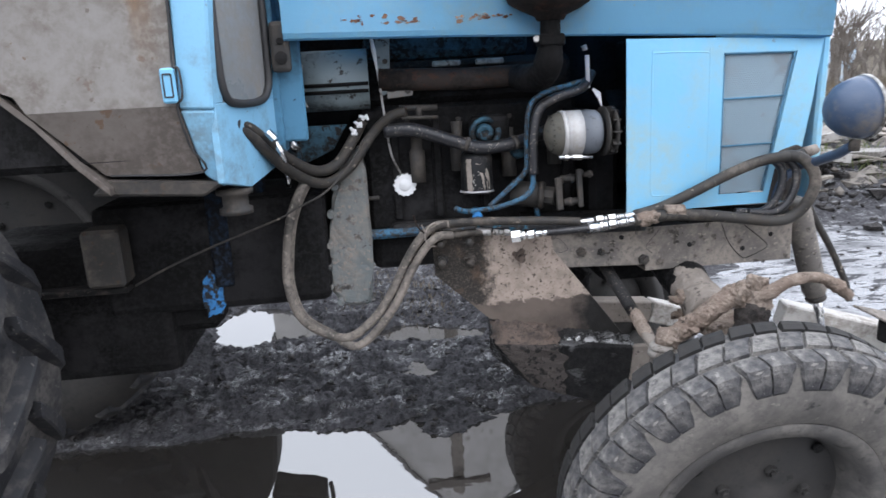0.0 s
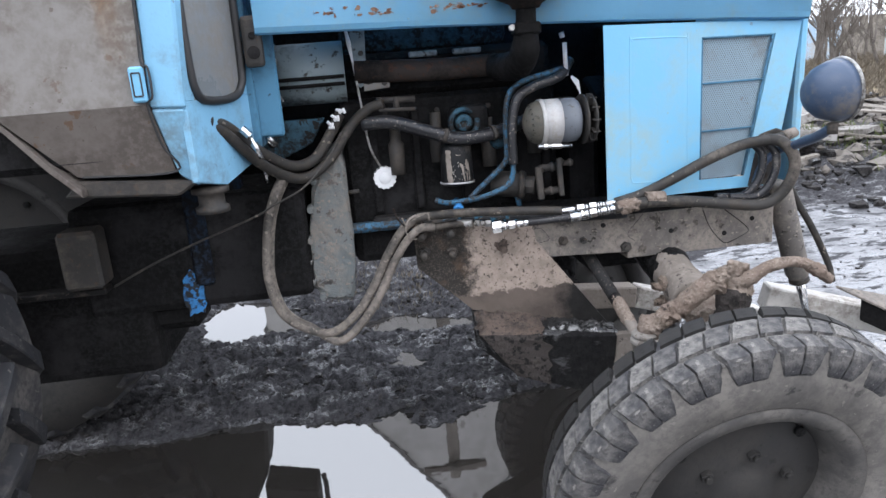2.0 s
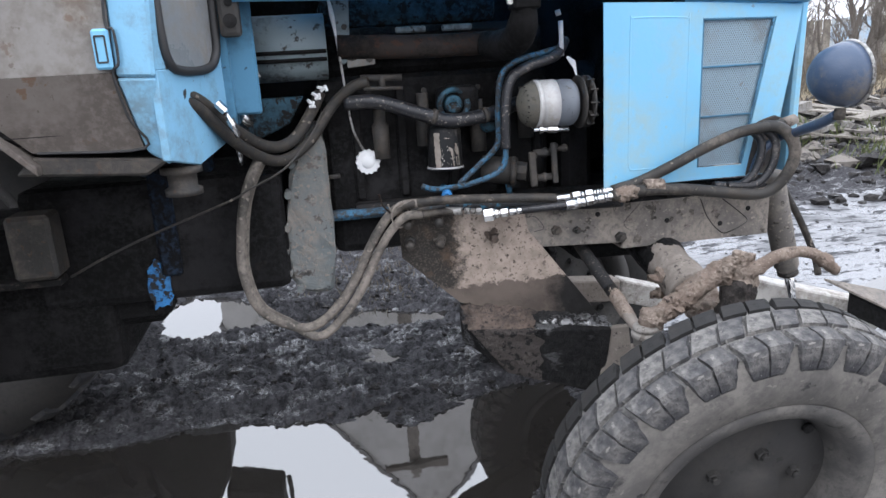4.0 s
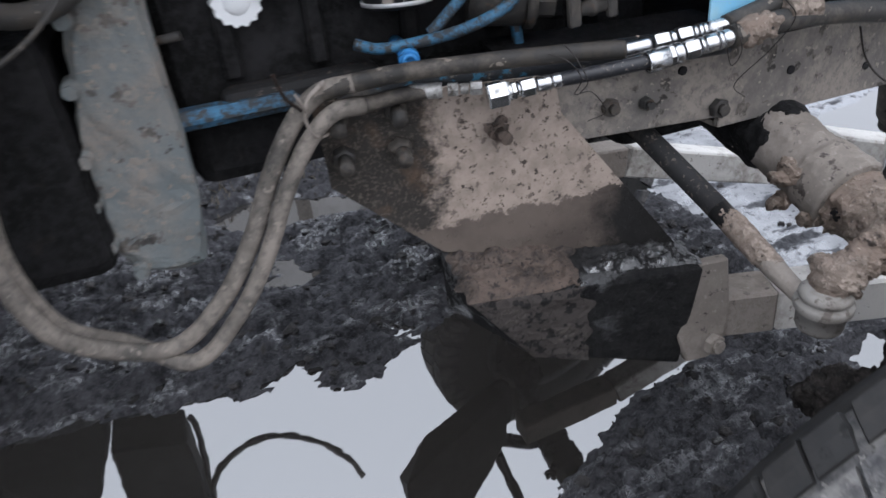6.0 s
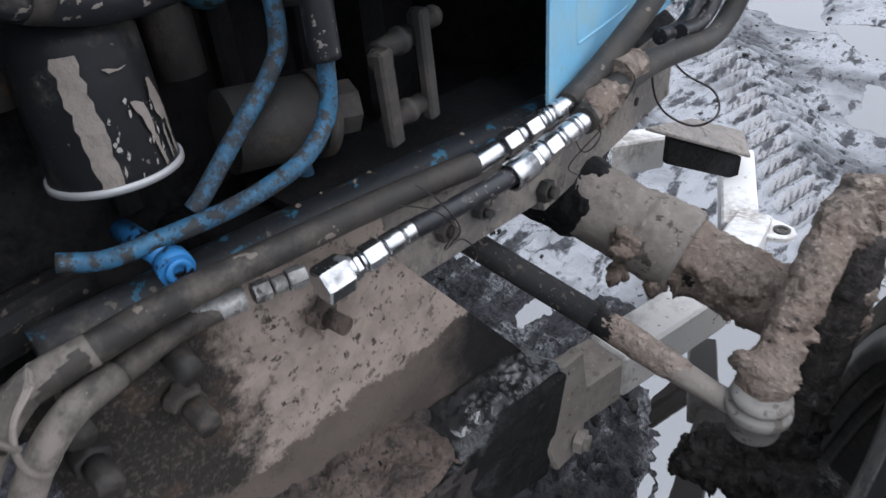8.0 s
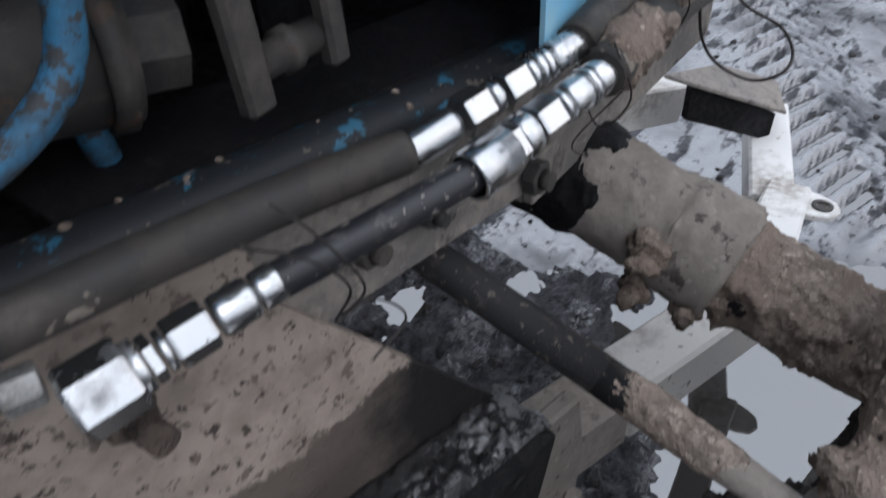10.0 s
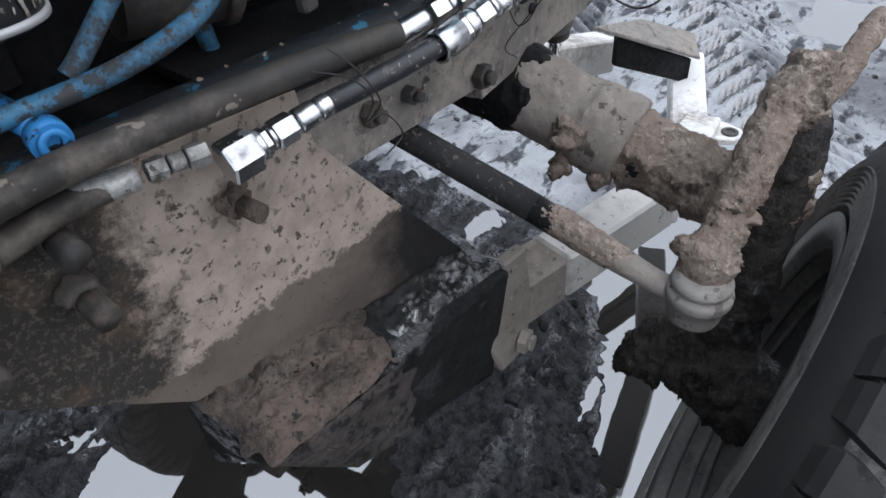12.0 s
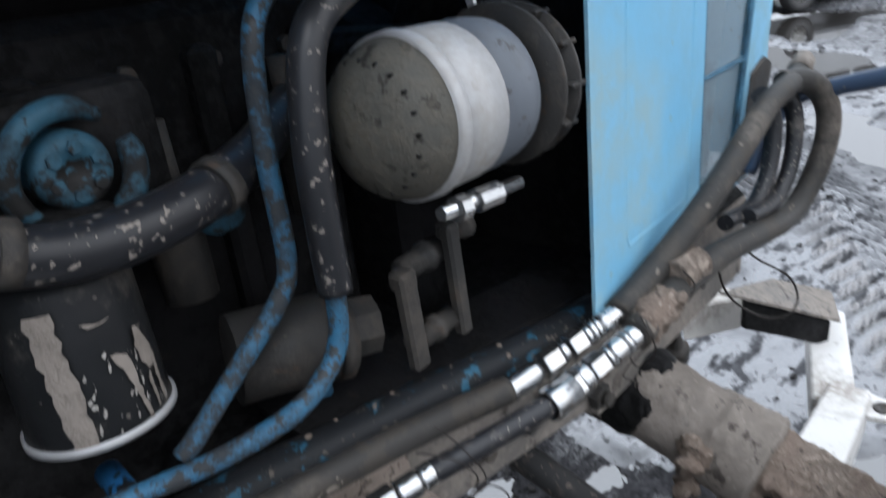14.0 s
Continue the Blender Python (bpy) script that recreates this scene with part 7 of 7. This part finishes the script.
for k in range(46):
    u = rng.random()
    x, y = 4.3 + 6.4 * u + rng.uniform(-0.8, 0.8), 7.9 + 3.2 * u + rng.uniform(-1.0, 1.6)
    z = ground_z(x, y) + rng.uniform(0.03, 0.16)
    if rng.random() < 0.72:
        board(x, y, z, rng.uniform(0.6, 2.2), rng.uniform(0.08, 0.18), rng.uniform(-1.2, 1.2), rng.uniform(-0.16, 0.16), old_board if rng.random() < 0.8 else bark, "plank", "weathered grey plank lying in the rubble heap", "plank", "planks in the rubble")
    else:
        board(x, y, z, rng.uniform(0.4, 1.1), rng.uniform(0.3, 0.7), rng.uniform(-1.2, 1.2), rng.uniform(-0.3, 0.3), pale_slab, "concrete_slab", "pale broken slab lying in the rubble heap", "slab", "slabs in the rubble", rng.uniform(0.06, 0.12))
board(5.35, 8.25, ground_z(5.35, 8.25) + 0.42, 1.5, 0.5, 0.25, -0.10, pale_slab, "concrete_slab", "long pale slab on top of the rubble heap", "slab", "slabs in the rubble", 0.10)
board(5.0, 8.0, ground_z(5.0, 8.0) + 0.26, 1.1, 0.7, -0.35, 0.12, pale_slab, "concrete_slab", "tilted pale slab in the rubble heap", "slab", "slabs in the rubble", 0.10)
bm = B()
lumps(bm, 1, lambda r: (4.25, 7.0, ground_z(4.25, 7.0) + 0.10), (0.13, 0.14), 5)
tagged(part("white_stone", bm, pale_slab, None), "pale white stone on dark soil", "stone")
scatter("rubble", 900, (3.6, 12, 6.8, 12.8), (0.03, 0.15), rubble_mat, "broken muddy rubble and clods", "rubble", 8, 0.0)
scatter("soil_lumps", 900, (3.4, 14, 6.2, 13.5), (0.03, 0.16), clod_mud, "dark lumps of soil in the rubble", "soil", 9, 0.0)


def blades(name, spots, hgt, mat, label, cat, seed, each=14, spread=0.2):
    """Tufts of narrow leaves, as one mass."""
    g = np.random.default_rng(seed)
    p = np.array(spots)[np.repeat(np.arange(len(spots)), each)]
    n = len(p)
    off = g.normal(0, spread, (n, 2))
    z = height(p[:, 0] + off[:, 0], p[:, 1] + off[:, 1])
    base = np.stack([p[:, 0] + off[:, 0], p[:, 1] + off[:, 1], z], -1)
    h = hgt * g.uniform(0.4, 1.2, n)
    lean = g.normal(0, 0.45, (n, 2)) * h[:, None]
    yaw = g.uniform(0, math.pi, n)
    w = np.stack([np.cos(yaw), np.sin(yaw), 0 * yaw], -1) * (0.02 * hgt + 0.003)
    mid = base + np.stack([lean[:, 0] * 0.35, lean[:, 1] * 0.35, h * 0.6], -1)
    tip = base + np.stack([lean[:, 0], lean[:, 1], h], -1)
    v = np.stack([base - w, base + w, mid + w * 0.8, tip, mid - w * 0.8], 1)
    f = (np.arange(n) * 5)[:, None] + np.arange(5)
    mesh = bpy.data.meshes.new(name)
    mesh.from_pydata(v.reshape(-1, 3).tolist(), [], f.tolist())
    mesh.materials.append(mat)
    return tagged(new(name, mesh), label, cat, kind="stuff")


g = np.random.default_rng(2)
blades("dry_grass", np.stack([g.uniform(5, 26, 1500), g.uniform(11.5, 30, 1500)], -1).tolist(), 0.35, straw_mat, "dead brown grass over the field", "grass", 3, 12, 0.3)
blades("weeds", np.stack([g.uniform(5.6, 9.5, 60), g.uniform(6.8, 9.8, 60)], -1).tolist(), 0.22, weed_green, "low green weeds at the rubble heap", "weeds", 4, 12, 0.12)
blades("straw", np.stack([g.uniform(-0.2, 1.0, 110), g.uniform(4.4, 6.0, 110)], -1).tolist(), 0.045, straw_mat, "trampled dead grass in the mud", "straw", 5, 8, 0.06)


# bare trees and bushes, fence
def bare_tree(x, y, hgt, seed, mat=bark):
    rng = random.Random(seed)
    z0 = ground_z(x, y)
    tree = root("tree", (x, y, z0), "bare grey leafless tree at the edge of the field", "tree", "bare trees")
    stems = rng.choice((1, 2, 3))
    bm, tw = B(), B()

    def grow(base, d, ln, r, depth):
        tip = base + d * ln
        mid = (base + tip) / 2 + Vector((rng.uniform(-1, 1), rng.uniform(-1, 1), 0)) * ln * 0.06
        sweep(bm if depth < 1 else tw, [base, mid, tip], [r, r * 0.8, r * 0.55], 5, 0)
        if depth < 4:
            for k in range(rng.choice((3, 3, 4)) if depth < 3 else 3):
                u = rng.uniform(0.35, 1.0)
                nd = (d + Vector((rng.uniform(-1, 1), rng.uniform(-1, 1), rng.uniform(-0.1, 0.6))) * 0.75).normalized()
                grow(base.lerp(tip, u), nd, ln * rng.uniform(0.5, 0.75), r * 0.5, depth + 1)
    for k in range(stems):
        grow(Vector((x + rng.uniform(-0.3, 0.3), y, z0 - 0.1)), Vector((rng.uniform(-0.25, 0.25), rng.uniform(-0.2, 0.2), 1)).normalized(), hgt * rng.uniform(0.34, 0.42), hgt * 0.016, 0)
    part("trunk", bm, mat, tree)
    part("crown", tw, mat, tree, "bare twigs")


rng = random.Random(77)
for k in range(15):
    az = radians(27 + 20 * k / 14 + rng.uniform(-0.6, 0.6))
    d = rng.uniform(30, 44)
    bare_tree(d * math.sin(az), d * math.cos(az), rng.uniform(4.0, 7.5), 100 + k)
for k in range(16):
    az = radians(28 + 16 * k / 15 + rng.uniform(-0.6, 0.6))
    d = rng.uniform(24, 31)
    bare_tree(d * math.sin(az), d * math.cos(az), rng.uniform(2.2, 3.6), 300 + k)
fence = root("fence", (30, 38, ground_z(30, 38)), "pale blue and grey board fence behind the trees", "fence")
for k in range(44):
    az = radians(26 + 22 * k / 43)
    x, y = 50 * math.sin(az), 50 * math.cos(az)
    bm = B()
    block(bm, (0, 0, 0), (0.435, 0.05, 2.5 + 0.12 * rng.random()), bevel=0.01)
    bmesh.ops.transform(bm, matrix=Matrix.Translation((x, y, ground_z(x, y) + 1.1)) @ Matrix.Rotation(-az, 4, "Z"), verts=bm.verts[:])
    part("board", bm, blue_board if (k // 5) % 2 else old_board, fence)
for z in (0.5, 1.7):
    bm = B()
    pts = [(50.15 * math.sin(radians(26 + 22 * q / 10)), 50.15 * math.cos(radians(26 + 22 * q / 10)), ground_z(35, 36) + z) for q in range(11)]
    sweep(bm, pts, 0.06, 6, 0)
    part("rail", bm, old_board, fence)
shed = root("shed", (52, 55, 0.5), "pale grey shed beyond the fence", "shed")
bm = B()
block(bm, (54, 52, 2.2), (14, 6, 5.0), Matrix.Rotation(-0.75, 4, "Z"), 0.05)
part("wall", bm, house_wall, shed)
bm = B()
prism(bm, [Matrix.Rotation(-0.75, 3, "Z") @ Vector(p) + Vector((54, 52, 0)) for p in ((-7.4, -3.5, 4.7), (-7.4, 3.5, 4.7), (-7.4, 0, 6.6))], Matrix.Rotation(-0.75, 3, "Z") @ Vector((14.8, 0, 0)))
part("roof", bm, roof_mat, shed)

# parked car, far off
car = root("car", (13.4, 5.2, ground_z(13.4, 5.2)), "silver parked car with muddy sills", "car")
cz = ground_z(13.4, 5.2)
CM = Matrix.Translation((13.6, 5.3, cz)) @ Matrix.Rotation(radians(-28), 4, "Z")
bm = B()
prism(bm, [(x, -0.82, z) for x, z in ((-2.1, 0.35), (-2.1, 0.78), (-1.9, 0.90), (-1.1, 0.95), (1.3, 0.95), (2.0, 0.82), (2.1, 0.6), (2.1, 0.35), (1.65, 0.26), (-1.65, 0.26))], (0, 1.64, 0), 0.05)
bmesh.ops.transform(bm, matrix=CM, verts=bm.verts[:])
body = part("body", bm, car_paint, car)
bm = B()
prism(bm, [(x, -0.72, z) for x, z in ((-1.15, 0.94), (-0.55, 1.42), (0.95, 1.44), (1.75, 0.94))], (0, 1.44, 0), 0.04)
bmesh.ops.transform(bm, matrix=CM, verts=bm.verts[:])
part("cabin", bm, car_paint, car)
for x0, x1 in ((-0.9, -0.05), (0.05, 1.2)):
    for sy in (-0.735, 0.715):
        bm = B()
        prism(bm, [(x0, sy, 1.0), (x1, sy, 1.0), (x1 - 0.25 * (x1 > 1), sy, 1.36), (x0 + 0.35 * (x0 < -0.5), sy, 1.36)], (0, 0.02, 0))
        bmesh.ops.transform(bm, matrix=CM, verts=bm.verts[:])
        part("side_window", bm, car_glass, car)
for x in (-1.3, 1.3):
    for sy, q in ((-0.84, 1), (0.84, -1)):
        bm = B()
        lathe(bm, [(0, 0.18), (0, 0.29), (0.02, 0.31), (0.17, 0.31), (0.19, 0.29), (0.19, 0.18)], (x, sy, 0.31), (0, q, 0), 24, closed=True)
        bmesh.ops.transform(bm, matrix=CM, verts=bm.verts[:])
        w = part("wheel", bm, gasket, car)
        bm = B()
        lathe(bm, [(0.02, 0.0), (0.01, 0.06), (0.03, 0.18), (0.10, 0.19), (0.10, 0.0)], (x, sy, 0.31), (0, q, 0), 20)
        bmesh.ops.transform(bm, matrix=CM, verts=bm.verts[:])
        part("rim", bm, tin, w)
